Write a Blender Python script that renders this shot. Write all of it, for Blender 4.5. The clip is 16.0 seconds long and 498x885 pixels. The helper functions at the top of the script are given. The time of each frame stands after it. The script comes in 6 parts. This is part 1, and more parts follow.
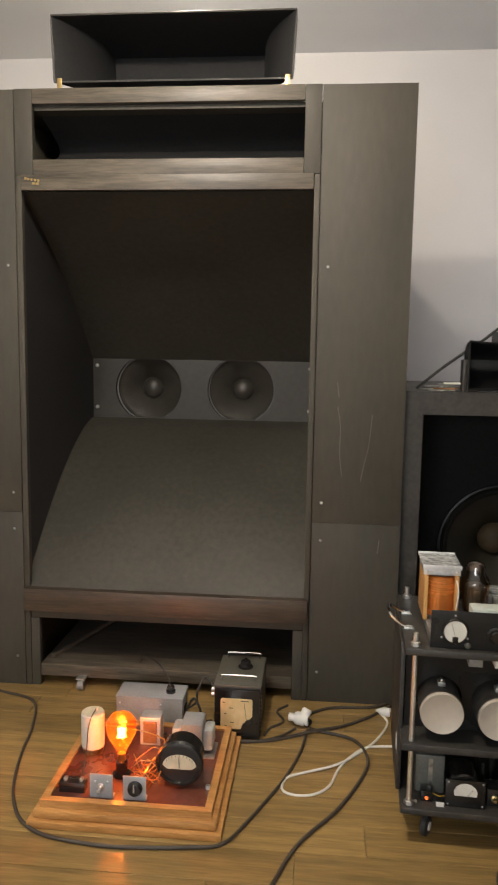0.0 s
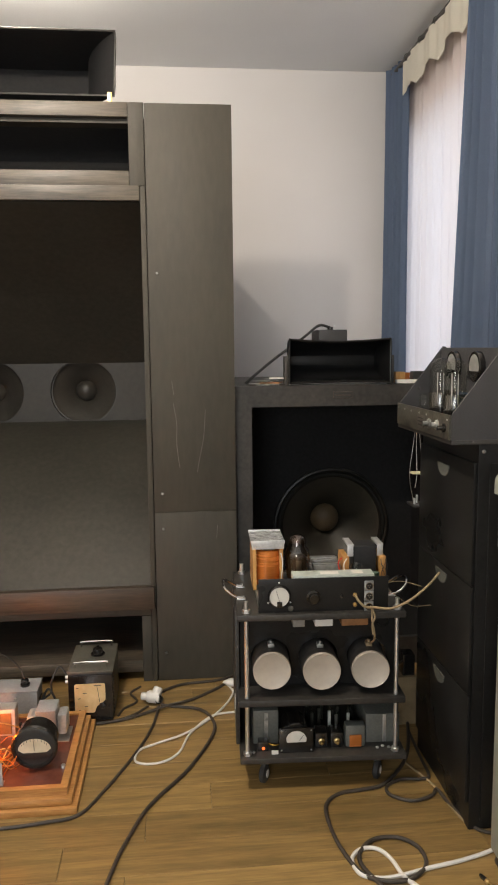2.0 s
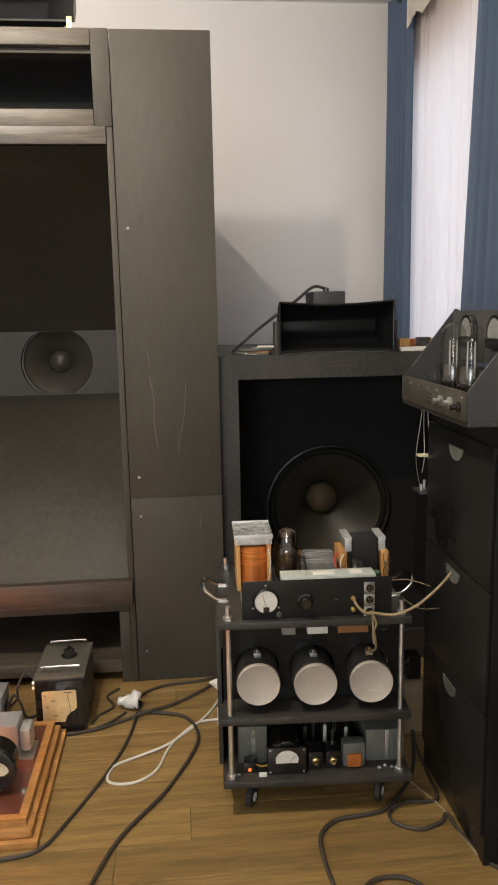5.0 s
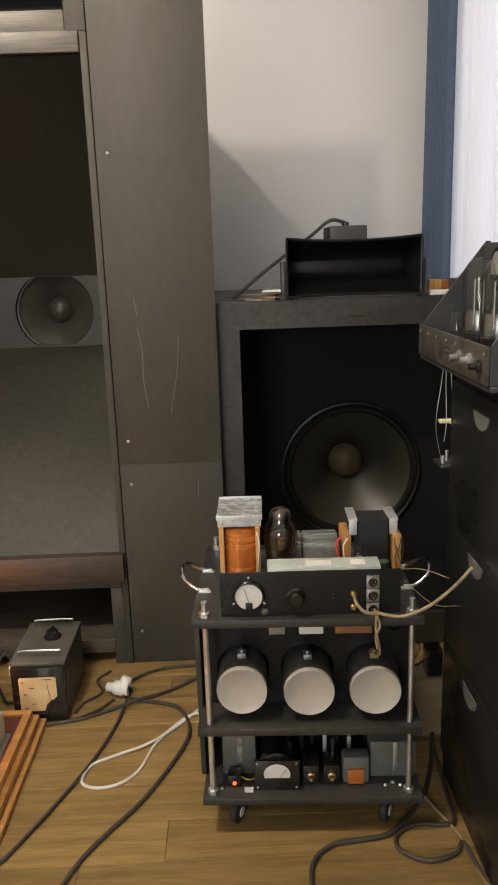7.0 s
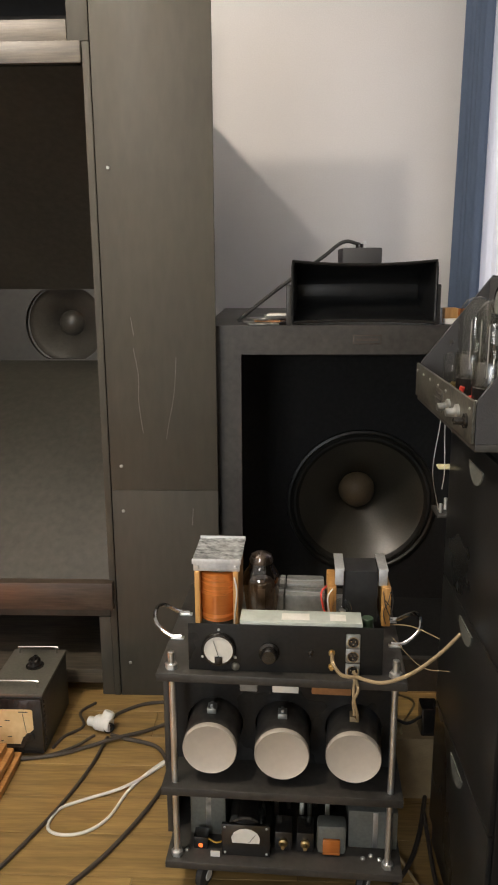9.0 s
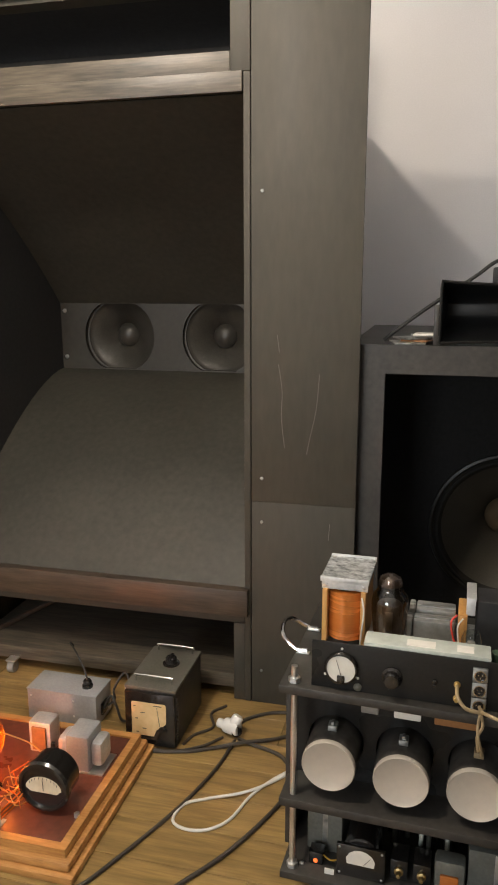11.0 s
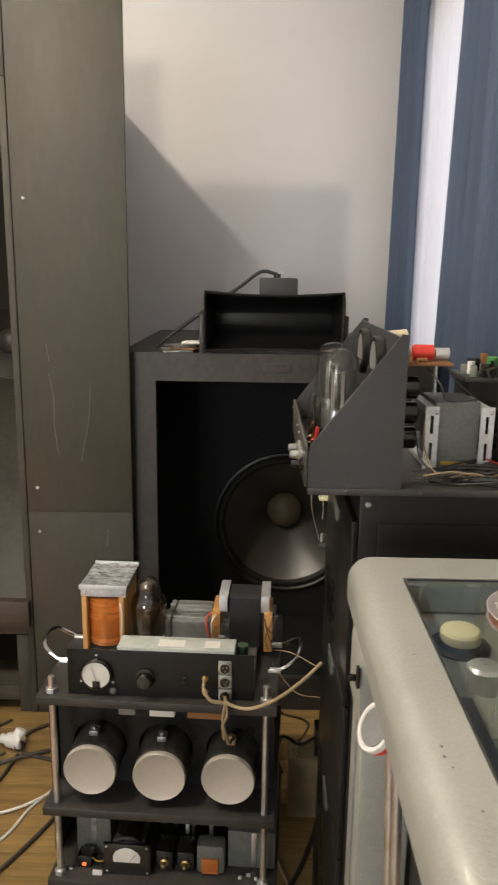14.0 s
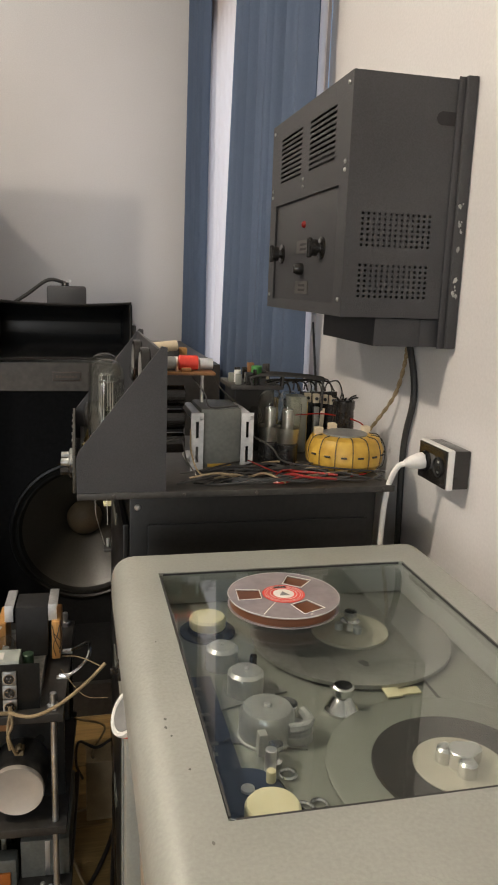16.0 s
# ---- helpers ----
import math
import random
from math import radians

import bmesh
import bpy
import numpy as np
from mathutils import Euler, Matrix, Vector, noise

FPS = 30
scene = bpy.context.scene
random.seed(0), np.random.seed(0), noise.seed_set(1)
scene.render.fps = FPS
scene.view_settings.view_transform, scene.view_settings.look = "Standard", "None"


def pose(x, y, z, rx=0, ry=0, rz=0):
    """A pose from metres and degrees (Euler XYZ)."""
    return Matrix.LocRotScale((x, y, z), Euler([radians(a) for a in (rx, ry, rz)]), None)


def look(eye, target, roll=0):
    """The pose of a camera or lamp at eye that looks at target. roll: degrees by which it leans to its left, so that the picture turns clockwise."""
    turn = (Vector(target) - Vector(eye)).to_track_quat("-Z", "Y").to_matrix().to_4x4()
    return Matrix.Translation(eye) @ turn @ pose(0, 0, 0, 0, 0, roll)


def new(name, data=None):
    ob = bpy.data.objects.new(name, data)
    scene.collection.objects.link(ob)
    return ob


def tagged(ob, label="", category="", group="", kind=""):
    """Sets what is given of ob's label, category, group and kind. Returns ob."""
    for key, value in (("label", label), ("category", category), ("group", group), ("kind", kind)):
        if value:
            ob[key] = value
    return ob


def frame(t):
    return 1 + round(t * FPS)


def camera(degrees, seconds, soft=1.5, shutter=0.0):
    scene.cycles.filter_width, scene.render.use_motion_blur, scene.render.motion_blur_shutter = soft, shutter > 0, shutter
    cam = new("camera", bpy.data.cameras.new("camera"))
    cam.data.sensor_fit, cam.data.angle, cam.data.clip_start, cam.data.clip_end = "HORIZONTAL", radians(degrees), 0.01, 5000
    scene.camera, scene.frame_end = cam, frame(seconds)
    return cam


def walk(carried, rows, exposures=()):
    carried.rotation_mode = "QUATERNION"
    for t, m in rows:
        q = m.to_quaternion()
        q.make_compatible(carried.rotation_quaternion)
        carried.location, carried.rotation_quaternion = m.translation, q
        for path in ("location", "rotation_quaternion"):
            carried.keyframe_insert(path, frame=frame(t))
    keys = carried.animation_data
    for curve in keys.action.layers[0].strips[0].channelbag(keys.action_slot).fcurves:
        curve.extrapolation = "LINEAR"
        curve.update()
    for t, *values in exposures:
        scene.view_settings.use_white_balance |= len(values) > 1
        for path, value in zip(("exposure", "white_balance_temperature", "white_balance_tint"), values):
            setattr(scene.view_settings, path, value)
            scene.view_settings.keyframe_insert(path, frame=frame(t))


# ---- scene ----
cam = camera(36.9, 16.0, 1.9, 0.25)

PATH = [
    (0, (0.959, 0.859, 1.505), (0.774, 2.835, 1.253), 0.9),
    (0.5, (1.007, 0.784, 1.497), (0.947, 2.766, 1.239), 0.6),
    (1, (1.032, 0.729, 1.492), (1.083, 2.713, 1.24), 0.2),
    (1.5, (1.028, 0.68, 1.505), (1.165, 2.659, 1.25), -0.2),
    (2, (1.049, 0.639, 1.51), (1.24, 2.614, 1.258), -0.6),
    (2.5, (1.077, 0.614, 1.51), (1.287, 2.587, 1.256), -0.9),
    (3, (1.09, 0.64, 1.508), (1.306, 2.611, 1.246), -1.1),
    (3.5, (1.109, 0.711, 1.509), (1.335, 2.679, 1.236), -1.0),
    (4, (1.121, 0.818, 1.508), (1.361, 2.783, 1.222), -0.9),
    (4.5, (1.114, 0.918, 1.51), (1.339, 2.881, 1.199), -1.0),
    (6.8, (1.362, 1.278, 1.497), (1.391, 3.222, 1.029), -1.6),
    (7, (1.356, 1.342, 1.484), (1.393, 3.284, 1.006), -1.9),
    (7.5, (1.358, 1.452, 1.479), (1.41, 3.391, 0.993), -1.9),
    (8, (1.388, 1.492, 1.491), (1.439, 3.433, 1.01), -1.6),
    (8.5, (1.458, 1.487, 1.517), (1.467, 3.431, 1.047), -1.0),
    (9, (1.502, 1.484, 1.529), (1.431, 3.43, 1.07), -0.3),
    (9.5, (1.512, 1.478, 1.542), (1.339, 3.42, 1.098), 0.3),
    (10, (1.518, 1.47, 1.551), (1.239, 3.403, 1.12), 0.6),
    (10.2, (1.521, 1.467, 1.55), (1.197, 3.394, 1.125), 0.5),
    (12.3, (1.588, 1.458, 1.57), (1.008, 3.318, 1.12), -0.7),
    (12.5, (1.575, 1.448, 1.562), (1.055, 3.328, 1.12), -0.5),
    (13, (1.624, 1.448, 1.581), (1.235, 3.359, 1.138), -0.2),
    (13.5, (1.692, 1.449, 1.593), (1.492, 3.39, 1.153), 0.3),
    (14, (1.748, 1.441, 1.602), (1.718, 3.392, 1.163), 0.8),
    (14.5, (1.784, 1.427, 1.609), (1.922, 3.373, 1.167), 1.3),
    (15, (1.813, 1.406, 1.615), (2.085, 3.338, 1.175), 1.7),
    (15.5, (1.832, 1.381, 1.617), (2.21, 3.298, 1.186), 2.0),
    (16, (1.834, 1.361, 1.622), (2.284, 3.266, 1.208), 2.1),
]
walk(cam, [(t, look(eye, target, roll)) for t, eye, target, roll in PATH], [(0, 0.12), (2.0, 0.12), (4.5, 0.14), (7.5, 0.18), (9, 0.24), (13.5, 0.24), (14.5, 0.16), (15.5, 0.02), (16, 0.0)])

# ---- world, sun and lamps ----
world = bpy.data.worlds.new("world")
scene.world = world
world.use_nodes = True
wn = world.node_tree
sky = wn.nodes.new("ShaderNodeTexSky")
sky.sky_type = "NISHITA"
sky.sun_disc = False
sky.sun_elevation, sky.sun_rotation = radians(32), radians(200)
wn.nodes["Background"].inputs[1].default_value = 0.12
wn.links.new(sky.outputs[0], wn.nodes["Background"].inputs[0])


def lamp(name, kind, m, power, colour, size=0.1, size_y=None):
    data = bpy.data.lights.new(name, kind)
    data.energy, data.color = power, colour
    if kind == "AREA":
        data.size = size
        if size_y:
            data.shape, data.size_y = "RECTANGLE", size_y
    else:
        data.shadow_soft_size = size
    ob = new(name, data)
    ob.matrix_world = m
    return ob


lamp("ceiling_bulb_front", "POINT", pose(0.45, 2.3, 2.98), 110, (1.0, 0.87, 0.72), 0.05)
lamp("ceiling_bulb_back", "POINT", pose(0.36, 4.1, 3.10), 44, (1.0, 0.89, 0.77), 0.02)
lamp("window_daylight", "AREA", look((2.95, 4.52, 1.9), (0.0, 4.3, 1.6)), 14, (0.78, 0.87, 1.0), 1.8, 2.0)
# Added fill from behind the camera, no known source; it softens the contrast.
lamp("rear_fill", "AREA", look((-0.2, -2.1, 1.7), (0.6, 3.0, 1.2)), 62, (0.90, 0.95, 1.0), 1.5, 1.4)
lamp("filament_glow", "POINT", pose(0.326, 3.17, 0.215), 4.6, (1.0, 0.21, 0.022), 0.012)

# ---- materials ----


def nodes_of(name):
    m = bpy.data.materials.new(name)
    m.use_nodes = True
    return m, m.node_tree.nodes, m.node_tree.links, m.node_tree.nodes["Principled BSDF"]


def shade(name, dark, light, rough=0.5, metal=0.0, fine=90.0, broad=3.0, bump=0.05, stretch=(1, 1, 1), spread=0.12, coat=0.0, spec=0.5, per_piece=0.0):
    """A surface that wavers between two colours at a broad and a fine scale, with relief and uneven gloss."""
    m, ns, ln, p = nodes_of(name)
    tc = ns.new("ShaderNodeTexCoord")
    mp = ns.new("ShaderNodeMapping")
    mp.inputs["Scale"].default_value = stretch
    ln.new(tc.outputs["Object"], mp.inputs["Vector"])
    src = mp.outputs[0]
    info = ns.new("ShaderNodeObjectInfo")
    if per_piece:
        off = ns.new("ShaderNodeVectorMath")
        off.operation = "MULTIPLY_ADD"
        comb = ns.new("ShaderNodeCombineXYZ")
        for i in range(3):
            ln.new(info.outputs["Random"], comb.inputs[i])
        ln.new(comb.outputs[0], off.inputs[0])
        off.inputs[1].default_value = (37, 91, 53)
        ln.new(src, off.inputs[2])
        src = off.outputs[0]
    n1, n2 = ns.new("ShaderNodeTexNoise"), ns.new("ShaderNodeTexNoise")
    for n, s, d in ((n1, broad, 4), (n2, fine, 3)):
        n.inputs["Scale"].default_value, n.inputs["Detail"].default_value = s, d
        ln.new(src, n.inputs["Vector"])
    mixf = ns.new("ShaderNodeMix")
    mixf.inputs[0].default_value = 0.42
    ln.new(n1.outputs[0], mixf.inputs[2])
    ln.new(n2.outputs[0], mixf.inputs[3])
    fac = mixf.outputs[0]
    ramp = ns.new("ShaderNodeValToRGB")
    ramp.color_ramp.elements[0].position, ramp.color_ramp.elements[1].position = 0.36, 0.64
    ramp.color_ramp.elements[0].color, ramp.color_ramp.elements[1].color = (*dark, 1), (*light, 1)
    ln.new(fac, ramp.inputs[0])
    col = ramp.outputs[0]
    if per_piece:
        hsv = ns.new("ShaderNodeHueSaturation")
        mr = ns.new("ShaderNodeMapRange")
        mr.inputs[3].default_value, mr.inputs[4].default_value = 1 - per_piece, 1 + per_piece
        ln.new(info.outputs["Random"], mr.inputs[0])
        ln.new(mr.outputs[0], hsv.inputs["Value"])
        ln.new(col, hsv.inputs["Color"])
        col = hsv.outputs[0]
    ln.new(col, p.inputs["Base Color"])
    rr = ns.new("ShaderNodeMapRange")
    rr.inputs[3].default_value, rr.inputs[4].default_value = max(0.02, rough - spread), min(1, rough + spread)
    ln.new(n1.outputs[0], rr.inputs[0])
    ln.new(rr.outputs[0], p.inputs["Roughness"])
    p.inputs["Metallic"].default_value = metal
    p.inputs["Specular IOR Level"].default_value = spec
    p.inputs["Coat Weight"].default_value = coat
    if bump:
        b = ns.new("ShaderNodeBump")
        b.inputs["Strength"].default_value, b.inputs["Distance"].default_value = bump, 0.004
        ln.new(n2.outputs[0], b.inputs["Height"])
        ln.new(b.outputs[0], p.inputs["Normal"])
    return m


def clear(name, tint=(0.95, 0.97, 0.96), least=0.05, haze=0.02):
    """Thin clear glass: what lies behind shows through, with gloss that grows towards grazing views."""
    m, ns, ln, p = nodes_of(name)
    tr, gl, lw, mx = ns.new("ShaderNodeBsdfTransparent"), ns.new("ShaderNodeBsdfGlossy"), ns.new("ShaderNodeLayerWeight"), ns.new("ShaderNodeMixShader")
    po, mr = ns.new("ShaderNodeMath"), ns.new("ShaderNodeMapRange")
    tr.inputs[0].default_value = (*tint, 1)
    gl.inputs["Roughness"].default_value = haze
    lw.inputs[0].default_value = 0.5
    po.operation = "POWER"
    po.inputs[1].default_value = 3.5
    mr.inputs[3].default_value, mr.inputs[4].default_value = least, 0.75
    ln.new(lw.outputs["Facing"], po.inputs[0])
    ln.new(po.outputs[0], mr.inputs[0])
    ln.new(mr.outputs[0], mx.inputs[0])
    ln.new(tr.outputs[0], mx.inputs[1])
    ln.new(gl.outputs[0], mx.inputs[2])
    ln.new(mx.outputs[0], ns["Material Output"].inputs[0])
    return m


def cloth(name, dark, light, through_part, tone):
    """Woven cloth that lets some light through."""
    m = shade(name, dark, light, 0.9, 0, 300, 1.2, 0.08, (1, 1, 0.5), 0.05)
    ns, ln = m.node_tree.nodes, m.node_tree.links
    tl, mx = ns.new("ShaderNodeBsdfTranslucent"), ns.new("ShaderNodeMixShader")
    tl.inputs[0].default_value = (*tone, 1)
    mx.inputs[0].default_value = through_part
    ln.new(ns["Principled BSDF"].outputs[0], mx.inputs[1])
    ln.new(tl.outputs[0], mx.inputs[2])
    ln.new(mx.outputs[0], ns["Material Output"].inputs[0])
    return m


def glow(name, colour, strength):
    m, ns, ln, p = nodes_of(name)
    p.inputs["Base Color"].default_value = (colour[0] * 0.5, colour[1] * 0.5, colour[2] * 0.5, 1)
    p.inputs["Emission Color"].default_value, p.inputs["Emission Strength"].default_value = (*colour, 1), strength
    return m


M_WALL = shade("white_wall_paint", (0.60, 0.59, 0.58), (0.685, 0.672, 0.662), 0.85, 0, 160, 0.9, 0.06)
M_CEIL = shade("ceiling_paint", (0.72, 0.72, 0.72), (0.80, 0.80, 0.79), 0.9, 0, 130, 1.0, 0.04)
M_OAK = shade("oak_laminate", (0.205, 0.130, 0.046), (0.322, 0.206, 0.074), 0.40, 0, 9, 2.4, 0.05, (1.4, 10, 6), 0.1, 0.12, 0.5, 0.20)


def grain(m):
    """Cathedral grain and fine dark pores drawn along each plank of m."""
    ns, ln, p = m.node_tree.nodes, m.node_tree.links, m.node_tree.nodes["Principled BSDF"]
    under = p.inputs["Base Color"].links[0].from_socket
    tc, info = ns.new("ShaderNodeTexCoord"), ns.new("ShaderNodeObjectInfo")
    comb, shift = ns.new("ShaderNodeCombineXYZ"), ns.new("ShaderNodeVectorMath")
    shift.operation = "MULTIPLY_ADD"
    for i in range(3):
        ln.new(info.outputs["Random"], comb.inputs[i])
    ln.new(comb.outputs[0], shift.inputs[0])
    shift.inputs[1].default_value = (19.0, 7.0, 31.0)
    ln.new(tc.outputs["Object"], shift.inputs[2])
    col = under
    for kind, scale, squash, warp, detail, lo, hi, tone in (("WAVE", 2.1, (0.22, 2.4, 1.0), 7.5, 2.5, 0.25, 0.60, 0.89), ("NOISE", 190.0, (0.05, 1.0, 1.0), 0.0, 3.0, 0.40, 0.58, 0.91)):
        mp = ns.new("ShaderNodeMapping")
        mp.inputs["Scale"].default_value = squash
        ln.new(shift.outputs[0], mp.inputs["Vector"])
        tx = ns.new("ShaderNodeTexWave" if kind == "WAVE" else "ShaderNodeTexNoise")
        tx.inputs["Scale"].default_value = scale
        tx.inputs["Detail"].default_value = detail
        if kind == "WAVE":
            tx.wave_type, tx.bands_direction = "BANDS", "Y"
            tx.inputs["Distortion"].default_value = warp
            tx.inputs["Detail Scale"].default_value = 1.1
        ln.new(mp.outputs[0], tx.inputs["Vector"])
        mr, mul = ns.new("ShaderNodeMapRange"), ns.new("ShaderNodeMix")
        mr.inputs[1].default_value, mr.inputs[2].default_value = lo, hi
        mr.inputs[3].default_value, mr.inputs[4].default_value = tone, 1.06
        ln.new(tx.outputs["Fac"], mr.inputs[0])
        mul.data_type, mul.blend_type = "RGBA", "MULTIPLY"
        mul.inputs[0].default_value = 1.0
        ln.new(col, mul.inputs[6])
        ln.new(mr.outputs[0], mul.inputs[7])
        col = mul.outputs[2]
    ln.new(col, p.inputs["Base Color"])


grain(M_OAK)
M_GAP = shade("dark_joint", (0.03, 0.02, 0.012), (0.06, 0.04, 0.02), 0.9)
M_STAIN = shade("black_stained_wood", (0.038, 0.035, 0.026), (0.056, 0.051, 0.038), 0.6, 0, 14, 2.0, 0.04, (3, 3, 0.8), 0.14)
M_STAIN_H = shade("black_stained_board", (0.050, 0.044, 0.035), (0.125, 0.105, 0.078), 0.42, 0, 12, 3.0, 0.10, (1.0, 9, 12), 0.1)
M_LIP = shade("red_brown_board", (0.040, 0.030, 0.022), (0.085, 0.062, 0.044), 0.4, 0, 12, 3.0, 0.08, (1.0, 9, 12), 0.1)
M_HORN = shade("dark_painted_horn", (0.030, 0.0285, 0.022), (0.056, 0.052, 0.041), 0.58, 0, 40, 1.6, 0.05)
M_BOARD = shade("dark_driver_board", (0.024, 0.022, 0.018), (0.040, 0.037, 0.030), 0.5, 0, 40, 2.2, 0.05)
M_INNER = shade("matt_black", (0.010, 0.010, 0.011), (0.020, 0.020, 0.021), 0.75, 0, 60, 2.0, 0.05)
M_BLACK = shade("black_lacquer_panel", (0.011, 0.011, 0.0105), (0.019, 0.0185, 0.0175), 0.30, 0, 120, 3.0, 0.03, spec=0.25)
M_BLACKWOOD = shade("black_painted_board", (0.022, 0.021, 0.019), (0.050, 0.046, 0.041), 0.45, 0, 60, 4.0, 0.08)
M_CRACKLE = shade("charcoal_hammer_paint", (0.030, 0.030, 0.032), (0.052, 0.052, 0.055), 0.5, 0, 420, 4.0, 0.22)
M_RUBBER = shade("black_rubber", (0.018, 0.018, 0.018), (0.04, 0.04, 0.038), 0.6, 0, 200, 8, 0.03)
M_BAKELITE = shade("black_bakelite", (0.010, 0.009, 0.008), (0.022, 0.020, 0.018), 0.22, 0, 100, 6, 0.02, coat=0.3)
M_CABLE = shade("brown_black_rubber", (0.036, 0.028, 0.022), (0.062, 0.050, 0.040), 0.55, 0, 200, 8, 0.03)
M_CONE = shade("paper_cone", (0.030, 0.028, 0.024), (0.060, 0.055, 0.046), 0.38, 0, 150, 6, 0.08)
M_BIGCONE = shade("lacquered_cone", (0.026, 0.023, 0.016), (0.055, 0.048, 0.034), 0.40, 0, 120, 5, 0.05, spec=1.0)
M_PIT = shade("dull_near_black", (0.011, 0.011, 0.0112), (0.019, 0.019, 0.0192), 0.8, 0, 60, 2.0, 0.05, spec=0.2)
M_SURROUND = shade("black_doped_surround", (0.008, 0.0075, 0.006), (0.016, 0.015, 0.012), 0.45, 0, 90, 5, 0.04, spec=0.4)
M_CAP = shade("brown_dust_cap", (0.10, 0.072, 0.040), (0.16, 0.115, 0.065), 0.5, 0, 200, 12, 0.05)
M_STEEL = shade("zinc_steel", (0.66, 0.67, 0.67), (0.84, 0.84, 0.83), 0.42, 1.0, 180, 20, 0.04)
M_CHROME = shade("chrome", (0.62, 0.62, 0.62), (0.75, 0.75, 0.75), 0.14, 1.0, 60, 8, 0.0, spread=0.06)
M_ALU = shade("dull_aluminium", (0.58, 0.59, 0.59), (0.78, 0.78, 0.78), 0.5, 0.7, 120, 25, 0.06)
M_SCUFFED = shade("scuffed_sheet_metal", (0.22, 0.23, 0.22), (0.62, 0.63, 0.61), 0.4, 0.85, 60, 26, 0.1)
M_GREYBOX = shade("grey_enamel_box", (0.30, 0.31, 0.32), (0.40, 0.41, 0.42), 0.45, 0.1, 140, 6, 0.04)
M_CANGREY = shade("grey_capacitor_paint", (0.20, 0.205, 0.20), (0.30, 0.30, 0.29), 0.42, 0.3, 90, 14, 0.05)
M_DISC = shade("satin_aluminium_cap", (0.49, 0.445, 0.385), (0.55, 0.50, 0.43), 0.5, 0.2, 60, 7, 0.004)
M_DARKCAN = shade("worn_dark_can", (0.050, 0.046, 0.042), (0.12, 0.112, 0.10), 0.34, 0.4, 40, 18, 0.06)
M_COPPER = shade("amber_copper_winding", (0.56, 0.165, 0.030), (0.68, 0.225, 0.048), 0.26, 0.35, 30, 3, 0.012, (1, 1, 14), coat=0.7)
M_WOODCHEEK = shade("varnished_pine", (0.42, 0.20, 0.055), (0.62, 0.34, 0.11), 0.45, 0, 26, 5, 0.08, (8, 8, 1))
M_PLINTH = shade("honey_wood_moulding", (0.36, 0.165, 0.045), (0.58, 0.30, 0.10), 0.38, 0, 22, 4, 0.08, (1, 8, 8), coat=0.2)
M_TRAYTOP = shade("dark_red_varnished_board", (0.070, 0.022, 0.014), (0.14, 0.045, 0.028), 0.3, 0, 50, 5, 0.03, coat=0.3)
M_DIAL = shade("aged_dial_paper", (0.62, 0.52, 0.36), (0.78, 0.68, 0.50), 0.6, 0, 60, 14, 0.0)
M_WHITEDIAL = shade("white_dial", (0.66, 0.64, 0.58), (0.76, 0.74, 0.68), 0.5, 0, 60, 14, 0.0)
M_AMBERDIAL = shade("amber_dial_paper", (0.72, 0.50, 0.24), (0.84, 0.62, 0.34), 0.6, 0, 60, 14, 0.0)
M_INK = shade("dark_ink", (0.02, 0.02, 0.02), (0.05, 0.045, 0.04), 0.6)
M_OLIVE = shade("olive_grey_case", (0.085, 0.082, 0.066), (0.14, 0.135, 0.11), 0.42, 0.1, 120, 8, 0.06)
M_BLUE = cloth("blue_curtain_cloth", (0.086, 0.120, 0.188), (0.106, 0.146, 0.224), 0.14, (0.12, 0.19, 0.40))
M_BLUEDISC = shade("dark_blue_enamel", (0.020, 0.030, 0.056), (0.034, 0.048, 0.082), 0.4, 0, 120, 8, 0.03)
M_SHEER = cloth("white_sheer_cloth", (0.78, 0.75, 0.74), (0.88, 0.85, 0.84), 0.62, (0.90, 0.80, 0.78))
M_VALANCE = cloth("cream_valance_cloth", (0.66, 0.64, 0.56), (0.76, 0.74, 0.66), 0.35, (0.8, 0.76, 0.66))
M_HAMMER = shade("grey_hammered_enamel", (0.30, 0.31, 0.275), (0.37, 0.38, 0.34), 0.48, 0.15, 240, 5, 0.10, coat=0.15)
M_DECK = shade("grey_green_deck_plate", (0.225, 0.235, 0.20), (0.28, 0.29, 0.25), 0.42, 0.2, 160, 4, 0.05)
M_STRIP = shade("worn_dark_control_strip", (0.035, 0.034, 0.028), (0.105, 0.098, 0.080), 0.42, 0.3, 110, 26, 0.12)
M_FROST = clear("frosted_valve_skirt", (0.70, 0.68, 0.62), 0.16, 0.25)
M_HEAD = shade("silvery_cast_metal", (0.40, 0.41, 0.39), (0.56, 0.57, 0.54), 0.32, 0.5, 150, 9, 0.05)
M_DECKMETAL = shade("grey_cast_metal", (0.25, 0.25, 0.23), (0.38, 0.38, 0.35), 0.32, 0.55, 150, 9, 0.06)
M_CREAM = shade("cream_plastic", (0.72, 0.66, 0.40), (0.80, 0.74, 0.48), 0.4, 0, 100, 8, 0.02)
M_TAPE = shade("brown_magnetic_tape", (0.12, 0.045, 0.02), (0.18, 0.07, 0.035), 0.3, 0, 20, 6, 0.03, (1, 1, 90))
M_PLATERIM = shade("clear_plastic_rim", (0.48, 0.45, 0.44), (0.58, 0.55, 0.54), 0.2)
M_REEL = shade("smoky_clear_plastic", (0.235, 0.205, 0.21), (0.30, 0.265, 0.27), 0.22, 0, 80, 8, 0.02)
M_RED = shade("red_label", (0.62, 0.045, 0.03), (0.74, 0.07, 0.05), 0.45)
